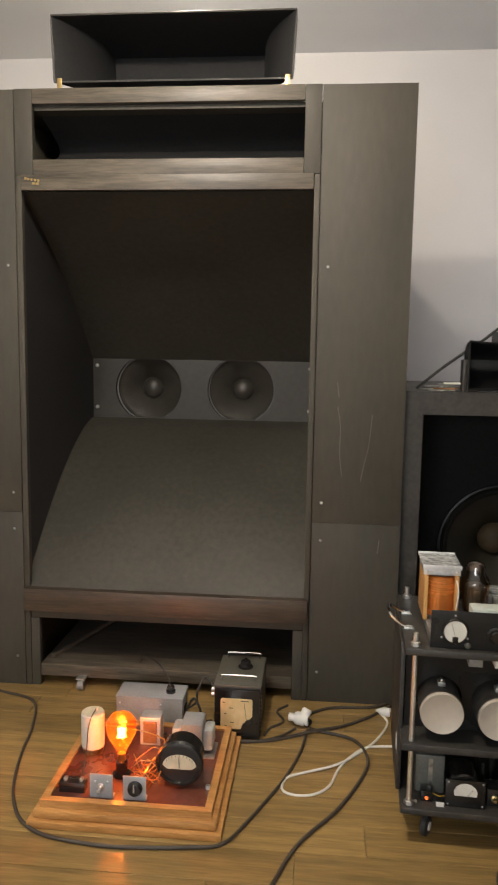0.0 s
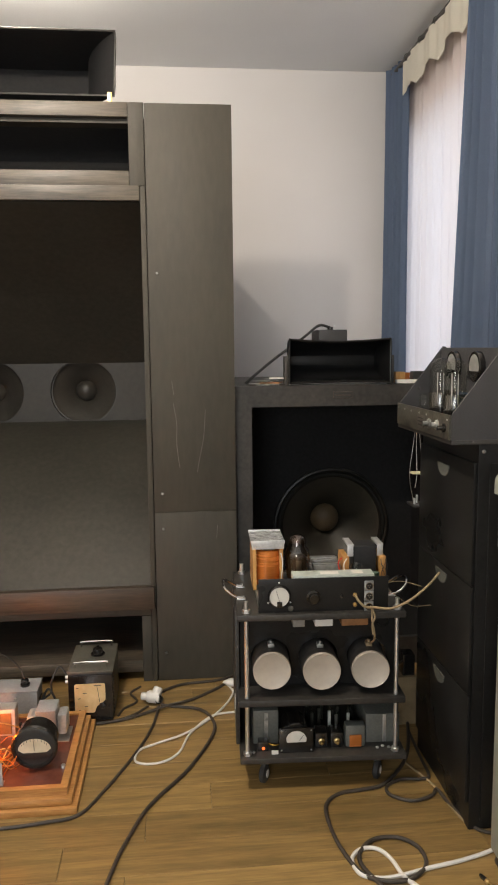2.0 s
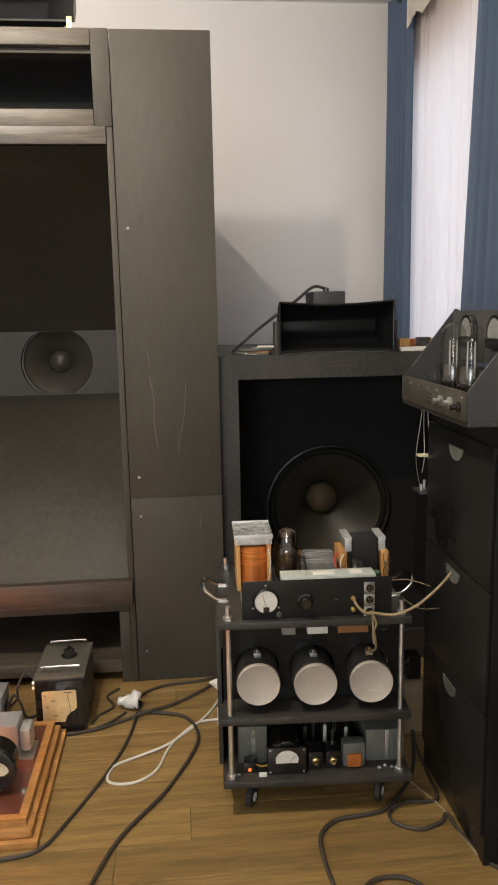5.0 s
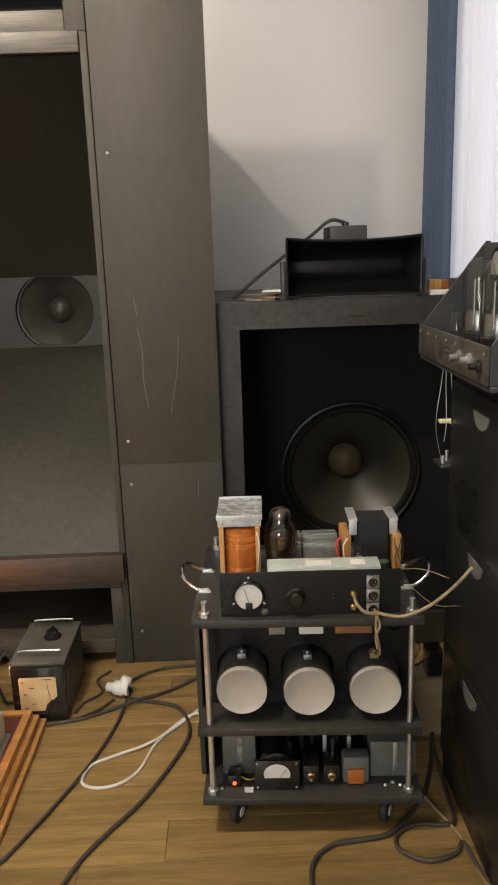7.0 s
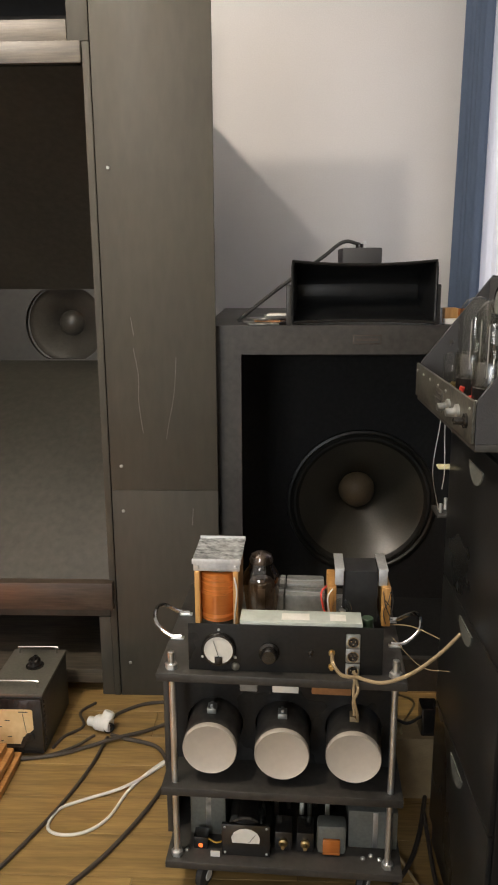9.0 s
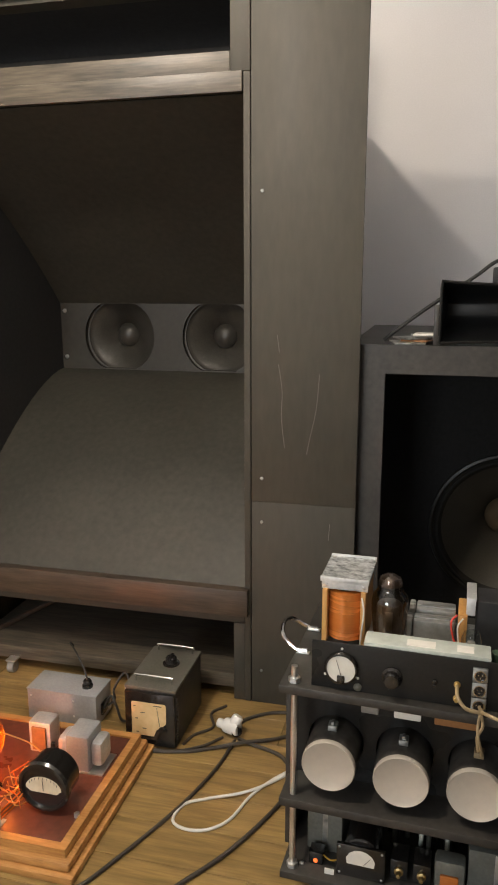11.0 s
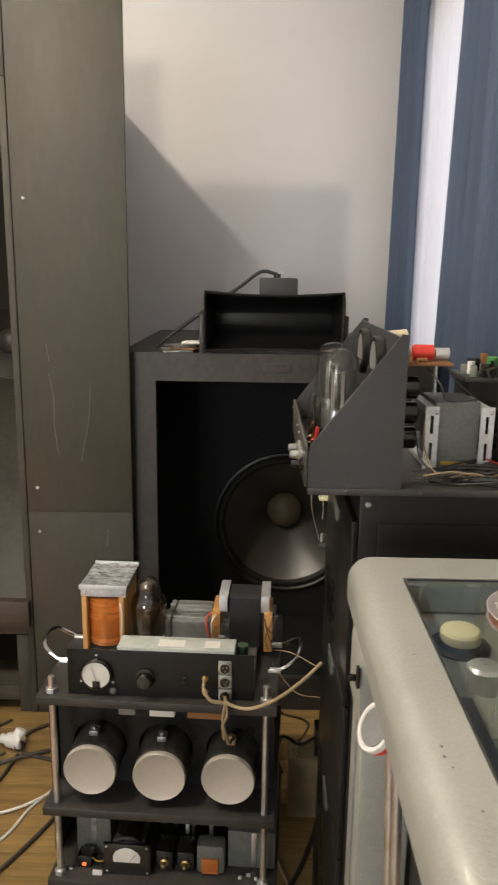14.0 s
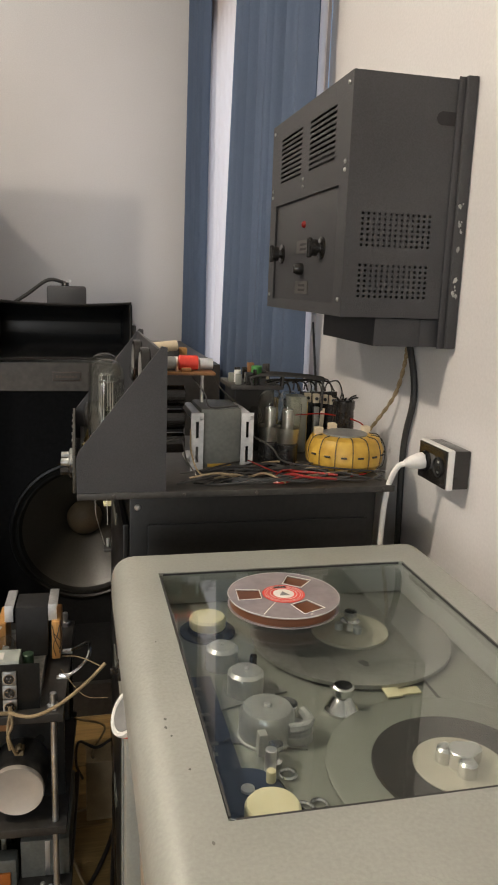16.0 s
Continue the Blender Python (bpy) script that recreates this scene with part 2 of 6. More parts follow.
M_LENS = shade("dark_red_lens", (0.22, 0.010, 0.008), (0.30, 0.016, 0.012), 0.15, coat=0.4)
M_HORNGLOSS = shade("black_enamel", (0.004, 0.0045, 0.005), (0.009, 0.0095, 0.010), 0.44, 0, 40, 5, 0.03, spec=0.4)
M_CHIP = shade("chipped_paint_edge", (0.09, 0.09, 0.08), (0.16, 0.16, 0.14), 0.7)
M_WHITE = shade("white_plastic", (0.74, 0.73, 0.69), (0.82, 0.81, 0.78), 0.38, 0, 120, 9, 0.02)
M_PAPER = shade("white_paper_label", (0.70, 0.68, 0.62), (0.80, 0.78, 0.73), 0.7)
M_AGEDCARD = shade("aged_white_card", (0.60, 0.56, 0.48), (0.72, 0.68, 0.60), 0.55, 0, 90, 8, 0.02)
M_TAN = shade("tan_braided_cable", (0.22, 0.16, 0.085), (0.36, 0.27, 0.15), 0.6, 0, 300, 20, 0.1)
M_YELLOW = shade("yellow_insulation_tape", (0.47, 0.275, 0.035), (0.66, 0.41, 0.065), 0.45, 0, 60, 22, 0.2)
M_GREEN = shade("green_film_capacitor", (0.05, 0.20, 0.05), (0.08, 0.28, 0.07), 0.4)
M_DARKGREEN = shade("dark_green_lacquer", (0.022, 0.050, 0.026), (0.045, 0.080, 0.045), 0.35)
M_BRASS = shade("brass", (0.50, 0.36, 0.14), (0.66, 0.50, 0.24), 0.3, 1.0)
M_PCB = shade("brown_circuit_board", (0.20, 0.09, 0.03), (0.30, 0.14, 0.05), 0.5)
M_GLASS = clear("clear_glass")
M_TUBE = clear("valve_glass", (0.92, 0.93, 0.90), 0.05, 0.03)
M_SMOKE = clear("smoky_tube_glass", (0.62, 0.50, 0.38), 0.14, 0.03)
M_PALEBOX = shade("pale_grey_green_enamel", (0.42, 0.46, 0.42), (0.54, 0.58, 0.53), 0.4, 0.1, 60, 16, 0.05)
M_AMBER = clear("amber_bulb_glass", (1.0, 0.62, 0.26), 0.05)
an, al = M_AMBER.node_tree.nodes, M_AMBER.node_tree.links
frost, fmix = an.new("ShaderNodeBsdfTranslucent"), an.new("ShaderNodeMixShader")
frost.inputs[0].default_value, fmix.inputs[0].default_value = (1.0, 0.33, 0.05, 1), 0.12
inner = an["Material Output"].inputs[0].links[0].from_socket
al.new(inner, fmix.inputs[1])
al.new(frost.outputs[0], fmix.inputs[2])
al.new(fmix.outputs[0], an["Material Output"].inputs[0])
M_FIL = glow("filament", (1.0, 0.52, 0.14), 60.0)
M_LED = glow("red_indicator", (1.0, 0.16, 0.03), 1.2)
M_SILVERING = shade("getter_silver", (0.40, 0.38, 0.35), (0.62, 0.59, 0.55), 0.3, 1.0)
M_CORE = shade("grey_green_lamination", (0.115, 0.12, 0.105), (0.18, 0.185, 0.165), 0.45, 0.2, 120, 10, 0.05)
M_HUB = shade("pale_cast_hub", (0.46, 0.44, 0.35), (0.58, 0.55, 0.45), 0.4, 0.2, 120, 9, 0.04)
M_GETTER = shade("sooty_valve_plate", (0.10, 0.085, 0.07), (0.22, 0.19, 0.16), 0.35, 0.6, 40, 20, 0.03)
M_FOIL = shade("torn_dull_foil", (0.10, 0.11, 0.11), (0.74, 0.76, 0.76), 0.45, 0.4, 90, 34, 0.25, (1.0, 1.6, 1.0))
M_SCRATCH = shade("pale_scratch", (0.11, 0.105, 0.095), (0.20, 0.19, 0.17), 0.7)

# ---- mesh helpers ----


def put(bm, name, material, parent=None, base=(0, 0, 0), smooth=False):
    base = Vector(base)
    bm.transform(Matrix.Translation(-base))
    bmesh.ops.recalc_face_normals(bm, faces=bm.faces)
    me = bpy.data.meshes.new(name)
    bm.to_mesh(me)
    bm.free()
    me.materials.append(material)
    if smooth:
        me.polygons.foreach_set("use_smooth", [True] * len(me.polygons))
        me.set_sharp_from_angle(angle=radians(35))
    ob = new(name, me)
    if parent:
        ob.parent = parent
    return ob


def thing(name, label, category, base=(0, 0, 0), group="", kind=""):
    """An empty at the base of a thing, to hold its parts."""
    ob = new(name)
    ob.location = base
    ob["base"] = list(base)
    ob.empty_display_size = 0.05
    return tagged(ob, label, category, group, kind)


def part(name, bm, material, parent, label="", smooth=True):
    """One mesh under a thing or under a part; the bmesh is in world metres."""
    base = parent["base"]
    ob = put(bm, name, material, parent, base, smooth)
    ob["base"] = list(base)
    return tagged(ob, label)


def solo(name, bm, material, label, category, base=(0, 0, 0), group="", kind="", smooth=True):
    """A thing of one mesh."""
    ob = put(bm, name, material, None, base, smooth)
    ob.location = base
    ob["base"] = list(base)
    return tagged(ob, label, category, group, kind)


def B(*boxes, bevel=0.0, bm=None):
    """Boxes (x0, x1, y0, y1, z0, z1) in one bmesh, with bevelled edges."""
    bm = bm or bmesh.new()
    for x0, x1, y0, y1, z0, z1 in boxes:
        t = bmesh.new()
        bmesh.ops.create_cube(t, size=1, matrix=Matrix.Translation(((x0 + x1) / 2, (y0 + y1) / 2, (z0 + z1) / 2)) @ Matrix.Diagonal((x1 - x0, y1 - y0, z1 - z0, 1)))
        if bevel:
            bmesh.ops.bevel(t, geom=t.edges[:], offset=min(bevel, 0.45 * min(x1 - x0, y1 - y0, z1 - z0)), segments=2, affect="EDGES", profile=0.6)
        join(bm, t)
    return bm


def join(bm, t):
    me = bpy.data.meshes.new("tmp")
    t.to_mesh(me)
    t.free()
    bm.from_mesh(me)
    bpy.data.meshes.remove(me)


def axis_turn(d):
    return Vector((0, 0, 1)).rotation_difference(Vector(d)).to_matrix().to_4x4()


def L(profile, at=(0, 0, 0), d=(0, 0, 1), seg=28, bm=None):
    """Lathe: rings of (radius, height) about the axis d through at; zero radii close the ends."""
    bm = bm or bmesh.new()
    m = Matrix.Translation(at) @ axis_turn(d)
    rings = []
    for r, h in profile:
        if r < 1e-6:
            rings.append([bm.verts.new(m @ Vector((0, 0, h)))])
        else:
            rings.append([bm.verts.new(m @ Vector((r * math.cos(2 * math.pi * i / seg), r * math.sin(2 * math.pi * i / seg), h))) for i in range(seg)])
    for a, b in zip(rings, rings[1:]):
        for i in range(seg):
            j = (i + 1) % seg
            if len(a) == 1 and len(b) > 1:
                bm.faces.new((a[0], b[i], b[j]))
            elif len(b) == 1 and len(a) > 1:
                bm.faces.new((a[i], a[j], b[0]))
            elif len(a) > 1:
                bm.faces.new((a[i], a[j], b[j], b[i]))
    return bm


def C(at, r, h, d=(0, 0, 1), seg=24, edge=0.0, bm=None):
    """A closed cylinder from at along d, with softened rims."""
    e = edge or min(r, h) * 0.08
    return L([(0, 0), (r - e, 0), (r, e), (r, h - e), (r - e, h), (0, h)], at, d, seg, bm)


def smooth_line(points, steps=8):
    """Catmull-Rom line through the points."""
    p = [Vector(q) for q in points]
    p = [2 * p[0] - p[1], *p, 2 * p[-1] - p[-2]]
    out = []
    for i in range(1, len(p) - 2):
        for k in range(steps):
            t = k / steps
            a, b, c, d = p[i - 1], p[i], p[i + 1], p[i + 2]
            out.append(0.5 * (2 * b + (c - a) * t + (2 * a - 5 * b + 4 * c - d) * t * t + (3 * b - a - 3 * c + d) * t ** 3))
    out.append(p[-2])
    return out


def T(points, r, steps=8, seg=8, bm=None, curved=True):
    """A round wire or tube along points."""
    bm = bm or bmesh.new()
    line = smooth_line(points, steps) if curved and len(points) > 2 else [Vector(q) for q in points]
    side, last = None, None
    for i, q in enumerate(line):
        d = (line[min(i + 1, len(line) - 1)] - line[max(i - 1, 0)]).normalized()
        if side is None:
            side = d.orthogonal().normalized()
        side = (side - d * side.dot(d)).normalized()
        up = d.cross(side)
        ring = [bm.verts.new(q + r * (math.cos(2 * math.pi * k / seg) * side + math.sin(2 * math.pi * k / seg) * up)) for k in range(seg)]
        if last:
            for k in range(seg):
                bm.faces.new((last[k], last[(k + 1) % seg], ring[(k + 1) % seg], ring[k]))
        else:
            bm.faces.new(ring)
        last = ring
    bm.faces.new(last)
    return bm


def P(outer, holes=(), thick=0.004, m=None, bm=None):
    """A plate with holes: loops in x, y; it rises by thick along z, then m places it."""
    t = bmesh.new()
    edges = []
    for loop in (outer, *holes):
        vs = [t.verts.new((x, y, 0)) for x, y in loop]
        edges += [t.edges.new((vs[i], vs[(i + 1) % len(vs)])) for i in range(len(vs))]
    bmesh.ops.triangle_fill(t, use_beauty=True, use_dissolve=False, edges=edges)
    up = bmesh.ops.extrude_face_region(t, geom=t.faces[:])
    bmesh.ops.translate(t, verts=[v for v in up["geom"] if isinstance(v, bmesh.types.BMVert)], vec=(0, 0, thick))
    if m:
        t.transform(m)
    bmesh.ops.recalc_face_normals(t, faces=t.faces)
    bm = bm or bmesh.new()
    join(bm, t)
    return bm


def rect(x0, x1, y0, y1):
    return [(x0, y0), (x1, y0), (x1, y1), (x0, y1)]


def ring(cx, cy, r, seg=28, clip=9.0):
    return [(cx + r * math.cos(2 * math.pi * i / seg), cy + max(-clip, min(clip, r * math.sin(2 * math.pi * i / seg)))) for i in range(seg)]


FRONT = Matrix(((1, 0, 0, 0), (0, 0, 1, 0), (0, 1, 0, 0), (0, 0, 0, 1)))  # plate x, y -> world x, z; thickness goes to +y
SIDE = Matrix(((0, 0, 1, 0), (1, 0, 0, 0), (0, 1, 0, 0), (0, 0, 0, 1)))  # plate x, y -> world y, z; thickness goes to +x


def sheet(fn, nu, nv, thick=0.0, bm=None):
    """A surface from fn(u, v), u and v from 0 to 1, with thickness along its normal."""
    t = bmesh.new()
    g = [[t.verts.new(fn(i / nu, j / nv)) for j in range(nv + 1)] for i in range(nu + 1)]
    for i in range(nu):
        for j in range(nv):
            t.faces.new((g[i][j], g[i + 1][j], g[i + 1][j + 1], g[i][j + 1]))
    if thick:
        bmesh.ops.recalc_face_normals(t, faces=t.faces)
        bmesh.ops.solidify(t, geom=t.faces[:], thickness=thick)
    bm = bm or bmesh.new()
    join(bm, t)
    return bm


def screws(parent, places, r=0.004, d=(0, -1, 0), material=None):
    for q in places:
        part("screw", L([(r, 0), (r, r * 0.4), (r * 0.6, r * 0.75), (0, r * 0.8)], q, d, 10), material or M_STEEL, parent)


# ---- the room ----
X0, X1, Y0, Y1, ZC = -2.4, 2.562, -2.2, 5.6, 3.262
solo("ceiling", B((X0 - 0.2, X1 + 0.4, Y0 - 0.2, Y1 + 0.2, ZC, ZC + 0.15)), M_CEIL, "plain white painted ceiling", "ceiling", kind="structure", smooth=False)
solo("wall_back", B((X0 - 0.2, X1 + 0.3, Y1, Y1 + 0.2, -0.1, ZC)), M_WALL, "plain white painted wall", "wall", kind="structure", smooth=False)
solo("wall_left", B((X0 - 0.2, X0, Y0, Y1, -0.1, ZC)), M_WALL, "plain white painted wall", "wall", kind="structure", smooth=False)
WY0, WY1, WZ0, WZ1 = 3.60, 5.46, 0.85, 2.85
solo("wall_right", P(rect(Y0, Y1, -0.1, ZC), [rect(WY0, WY1, WZ0, WZ1)], 0.3, Matrix.Translation((X1, 0, 0)) @ SIDE), M_WALL, "white painted wall with a tall window opening", "wall", kind="structure", smooth=False)
# Unseen wall; its opening is made up to go with the rear fill.
solo("wall_front", P(rect(X0 - 0.2, X1 + 0.3, -0.1, ZC), [rect(-1.0, 0.6, 0.9, 2.5)], 0.2, Matrix.Translation((0, Y0 - 0.2, 0)) @ FRONT), M_WALL, "plain white unseen wall with an opening added for fill light", "wall", kind="structure", smooth=False)
win = thing("window_1", "white framed window behind the sheer curtain", "window", (X1 + 0.15, WY0, WZ0), kind="structure")
for y in (WY0 + 0.002, (WY0 + WY1) / 2 - 0.03, WY1 - 0.062):
    part("window_frame", B((X1 + 0.14, X1 + 0.2, y, y + 0.06, WZ0 + 0.002, WZ1 - 0.002), bevel=0.006), M_WHITE, win)
for z in (WZ0 + 0.002, WZ1 - 0.062):
    part("window_frame", B((X1 + 0.145, X1 + 0.195, WY0 + 0.064, WY1 - 0.064, z, z + 0.06), bevel=0.006), M_WHITE, win)
part("window_sill", B((X1 - 0.03, X1 + 0.14, WY0 - 0.04, WY1 + 0.04, WZ0 - 0.03, WZ0 - 0.001), bevel=0.006), M_WHITE, win)

# ---- the large horn cabinet ----
FY = 3.92
cab = thing("horn_loudspeaker", "tall black-stained wooden horn loudspeaker with two woofers", "loudspeaker", (0.316, FY, 0))
LX, RX = -0.306, 0.938
part("side_panel", B((LX - 0.022, LX, FY + 0.03, 5.585, 0, 2.47), bevel=0.003), M_STAIN, cab)
part("side_panel", B((RX, RX + 0.022, FY + 0.03, 5.585, 0, 2.47), bevel=0.003), M_STAIN, cab)
part("back_panel", B((LX, RX, 5.2, 5.22, 0, 2.449)), M_INNER, cab)
part("top_panel", B((LX, RX, FY + 0.032, 5.585, 2.45, 2.47)), M_STAIN, cab)
# the front frame
part("frame_stile", B((LX, -0.281, FY, FY + 0.03, 0, 2.19), bevel=0.003), M_STAIN, cab)
part("frame_stile", B((0.915, RX, FY, FY + 0.03, 0, 2.19), bevel=0.003), M_STAIN, cab)
part("frame_stile", B((LX, -0.231, FY, FY + 0.03, 2.191, 2.527), bevel=0.003), M_STAIN, cab)
part("frame_stile", B((0.873, RX, FY, FY + 0.03, 2.191, 2.527), bevel=0.003), M_STAIN, cab)
# Rails and board paler than the stiles: wear, plus lamplight put into the colour.
part("frame_rail", B((-0.230, 0.872, FY, FY + 0.028, 2.191, 2.252), bevel=0.003), M_STAIN_H, cab)
part("frame_rail", B((-0.230, 0.872, FY, FY + 0.028, 2.468, 2.527), bevel=0.003), M_STAIN_H, cab)
part("front_board", B((-0.279, 0.914, FY - 0.012, FY + 0.012, 2.128, 2.190), bevel=0.004), M_STAIN_H, cab, "worn black-stained board, made paler for the lamplight on it")
part("mouth_lining", sheet(lambda u, v: ((-0.231 + 1.104 * u), FY + 0.03 + 0.3 * math.sin(math.pi * v), 2.252 + 0.216 * v), 6, 10), M_INNER, cab)
# the horn throat, ramp and driver board
def belly(s):
    return 3.93 + 1.02 * s, 0.452 + 0.655 * (1 - (1 - s) ** 1.6)
part("lower_ramp", sheet(lambda u, v: (-0.303 + 1.238 * u, *belly(v)), 2, 18, 0.012), M_HORN, cab, "curved dark painted lower horn wall")
part("upper_ramp", sheet(lambda u, v: (-0.303 + 1.238 * u, 3.955 + 0.995 * v, 2.14 - 0.70 * (0.55 * v + 0.45 * v * v)), 2, 18, 0.012), M_HORN, cab)
# Thin sheets blacker than the horn paint: the mouth's inner shade put into colour.
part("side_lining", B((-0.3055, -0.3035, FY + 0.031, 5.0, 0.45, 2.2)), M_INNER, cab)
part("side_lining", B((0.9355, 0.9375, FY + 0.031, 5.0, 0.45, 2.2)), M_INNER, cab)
WC = [(0.012, 1.272), (0.528, 1.272)]
board = part("driver_board", P(rect(-0.302, 0.934, 1.098, 1.445), [ring(x, z, 0.185, 40, 0.160) for x, z in WC], 0.02, Matrix.Translation((0, 4.94, 0)) @ FRONT), M_BOARD, cab, smooth=False)
for x, z in WC:
    w = part("woofer", L([(0.205, 0), (0.195, -0.006), (0.178, -0.004), (0.172, 0.006), (0.160, 0.012), (0.06, 0.085), (0.058, 0.09)], (x, 4.975, z), (0, 1, 0), 48), M_CONE, cab, "black paper cone woofer")
    part("dust_cap", L([(0.061, 0.088), (0.055, 0.07), (0.035, 0.052), (0, 0.045)], (x, 4.975, z), (0, 1, 0), 32), M_CONE, w)
screws(cab, [(x, 4.939, z) for x in (-0.278, 0.905) for z in (1.165, 1.395)], 0.011, material=M_STEEL)
# lip and plinth
# Lip redder than the other boards: the amber bulb's glow put into its colour.
part("lip_board", B((-0.300, 0.932, FY - 0.028, FY + 0.028, 0.350, 0.452), bevel=0.006), M_LIP, cab)
part("under_rail", B((-0.279, 0.914, FY + 0.004, FY + 0.03, 0.312, 0.349), bevel=0.003), M_STAIN, cab)
part("plinth_stile", B((-0.2805, -0.242, FY + 0.003, FY + 0.03, 0.0, 0.311), bevel=0.003), M_STAIN, cab)
part("plinth_stile", B((0.872, 0.9145, FY + 0.003, FY + 0.03, 0.0, 0.311), bevel=0.003), M_STAIN, cab)
part("bottom_board", B((-0.241, 0.871, FY + 0.006, 4.7, 0.045, 0.10), bevel=0.003), M_STAIN_H, cab)
part("plinth_back", B((LX, RX, 4.7, 4.72, 0.0, 0.45)), M_INNER, cab)
part("brace", T([(-0.21, 3.99, 0.105), (-0.02, 4.5, 0.13)], 0.012, seg=6), M_STAIN_H, cab)
for i, (x, z) in enumerate([(-0.262, 2.170), (-0.250, 2.167), (-0.236, 2.165), (-0.222, 2.163), (-0.208, 2.161), (-0.23, 2.150), (-0.214, 2.149)]):
    part("badge_bar", B((x, x + (0.010, 0.009, 0.008, 0.010, 0.009, 0.012, 0.013)[i], FY - 0.0145, FY - 0.0125, z, z + 0.009)), M_BRASS, cab)

for x in (-0.05, 0.68):
    part("caster", C((x - 0.014, FY - 0.02, 0.024), 0.024, 0.028, (1, 0, 0), 20), M_CANGREY, cab, "small grey furniture caster")
    part("caster_plate", B((x - 0.02, x + 0.02, FY - 0.035, FY + 0.0058, 0.05, 0.056)), M_STEEL, cab)

# ---- flat baffle wings beside it ----
for x0, x1, holes in ((RX + 0.003, 1.306, 0.978), (-0.674, LX - 0.003, -0.345)):
    wing = thing("baffle_wing", "tall black-stained plywood baffle wing with pale scratches" if x0 > 0 else "tall black-stained plywood baffle wing", "loudspeaker baffle", (x0, FY, 0), "wings of the horn loudspeaker")
    part("upper_panel", B((x0, x1, FY + 0.002, FY + 0.022, 0.7846, 2.525), bevel=0.0008), M_STAIN, wing)
    part("lower_panel", B((x0, x1, FY + 0.0025, FY + 0.0225, 0.0, 0.7838), bevel=0.0008), M_STAIN, wing)
    part("batten", B((x0 + 0.14, x0 + 0.18, FY + 0.024, FY + 0.06, 0, 2.4), bevel=0.003), M_STAIN, wing)
    screws(wing, [(holes, FY + 0.002, z) for z in (0.710, 0.870, 1.83, 0.132)], 0.006, material=M_SCUFFED)
    if x0 > 0:
        for pts in ([(1.035, 1.27), (1.048, 1.18), (1.046, 1.10), (1.052, 1.03), (1.058, 0.985)], [(1.175, 1.24), (1.165, 1.12), (1.145, 1.02), (1.135, 0.965)], [(1.03, 1.37), (1.038, 1.31)], [(1.22, 0.72), (1.216, 0.66)]):
            part("scratch", T([(x, FY + 0.0015, z) for x, z in pts], 0.0014, seg=4), M_SCRATCH, wing)

# ---- the horn on top of the cabinet ----
th = thing("treble_horn", "wide dark sheet-metal treble horn standing on the cabinet", "horn loudspeaker", (0.34, 3.97, 2.53))
def mouth(u, v, w0=0.49, h0=0.128):
    """Round the mouth by u, from lip to throat by v."""
    w, hh = w0 * (1 - 0.30 * (1 - (1 - v) ** 2.2)), h0 * (1 - 0.12 * v)
    s = u * 4
    a = [(-1, -1), (1, -1), (1, 1), (-1, 1), (-1, -1)]
    i = min(int(s), 3)
    f = s - i
    px, pz = a[i][0] * (1 - f) + a[i + 1][0] * f, a[i][1] * (1 - f) + a[i + 1][1] * f
    return 0.335 + px * w * (1.0 + 0.012 * pz), 3.965 + 0.42 * v, 2.692 + pz * hh
part("horn_shell", sheet(mouth, 32, 12, 0.004), M_INNER, th, smooth=False)
part("lip", T([mouth(i / 32, 0) for i in range(33)], 0.0045, seg=6, curved=False), M_BLACKWOOD, th)
for x in (-0.125, 0.800):
    part("bracket", B((x - 0.010, x + 0.010, 3.952, 3.958, 2.531, 2.575), (x - 0.010, x + 0.010, 3.958, 4.0, 2.531, 2.536), bevel=0.0015), M_BRASS, th, "small brass angle bracket")
part("throat_plate", B((-0.012, 0.682, 4.376, 4.3845, 2.578, 2.806)), M_INNER, th)
part("driver", C((0.335, 4.385, 2.692), 0.075, 0.12, (0, 1, 0), 28), M_BLACK, th)

# ---- bass cabinet behind the trolley ----
bass = thing("bass_loudspeaker", "black wooden bass loudspeaker with a large deep-set cone", "loudspeaker", (1.80, 3.95, 0))
bx0, bx1, by, bz = 1.262, 2.335, 3.975, 1.339
part("side_panel", B((bx0, bx0 + 0.022, by + 0.03, 5.0, 0, bz - 0.022), bevel=0.002), M_BLACKWOOD, bass)
part("side_panel", B((bx1 - 0.022, bx1, by + 0.03, 5.0, 0, bz - 0.022), bevel=0.002), M_BLACKWOOD, bass)
part("top_panel", B((bx0, bx1, by + 0.028, 5.0, bz - 0.021, bz), bevel=0.003), M_BLACKWOOD, bass)
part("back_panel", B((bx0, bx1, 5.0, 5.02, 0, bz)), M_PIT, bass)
part("front_frame", P(rect(bx0, bx1, 0, bz), [rect(1.386, 2.212, 0.13, 1.243)], 0.027, Matrix.Translation((0, by, 0)) @ FRONT), M_BLACKWOOD, bass, smooth=False)
# The inside boards are blacker than the outer ones.
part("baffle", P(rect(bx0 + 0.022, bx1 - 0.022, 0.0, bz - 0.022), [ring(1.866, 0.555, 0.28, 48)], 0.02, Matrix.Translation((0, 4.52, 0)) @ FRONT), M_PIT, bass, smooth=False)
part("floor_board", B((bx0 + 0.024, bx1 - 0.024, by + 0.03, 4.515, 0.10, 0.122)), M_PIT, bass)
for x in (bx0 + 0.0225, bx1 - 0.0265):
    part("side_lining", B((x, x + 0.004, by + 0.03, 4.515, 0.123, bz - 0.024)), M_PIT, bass)
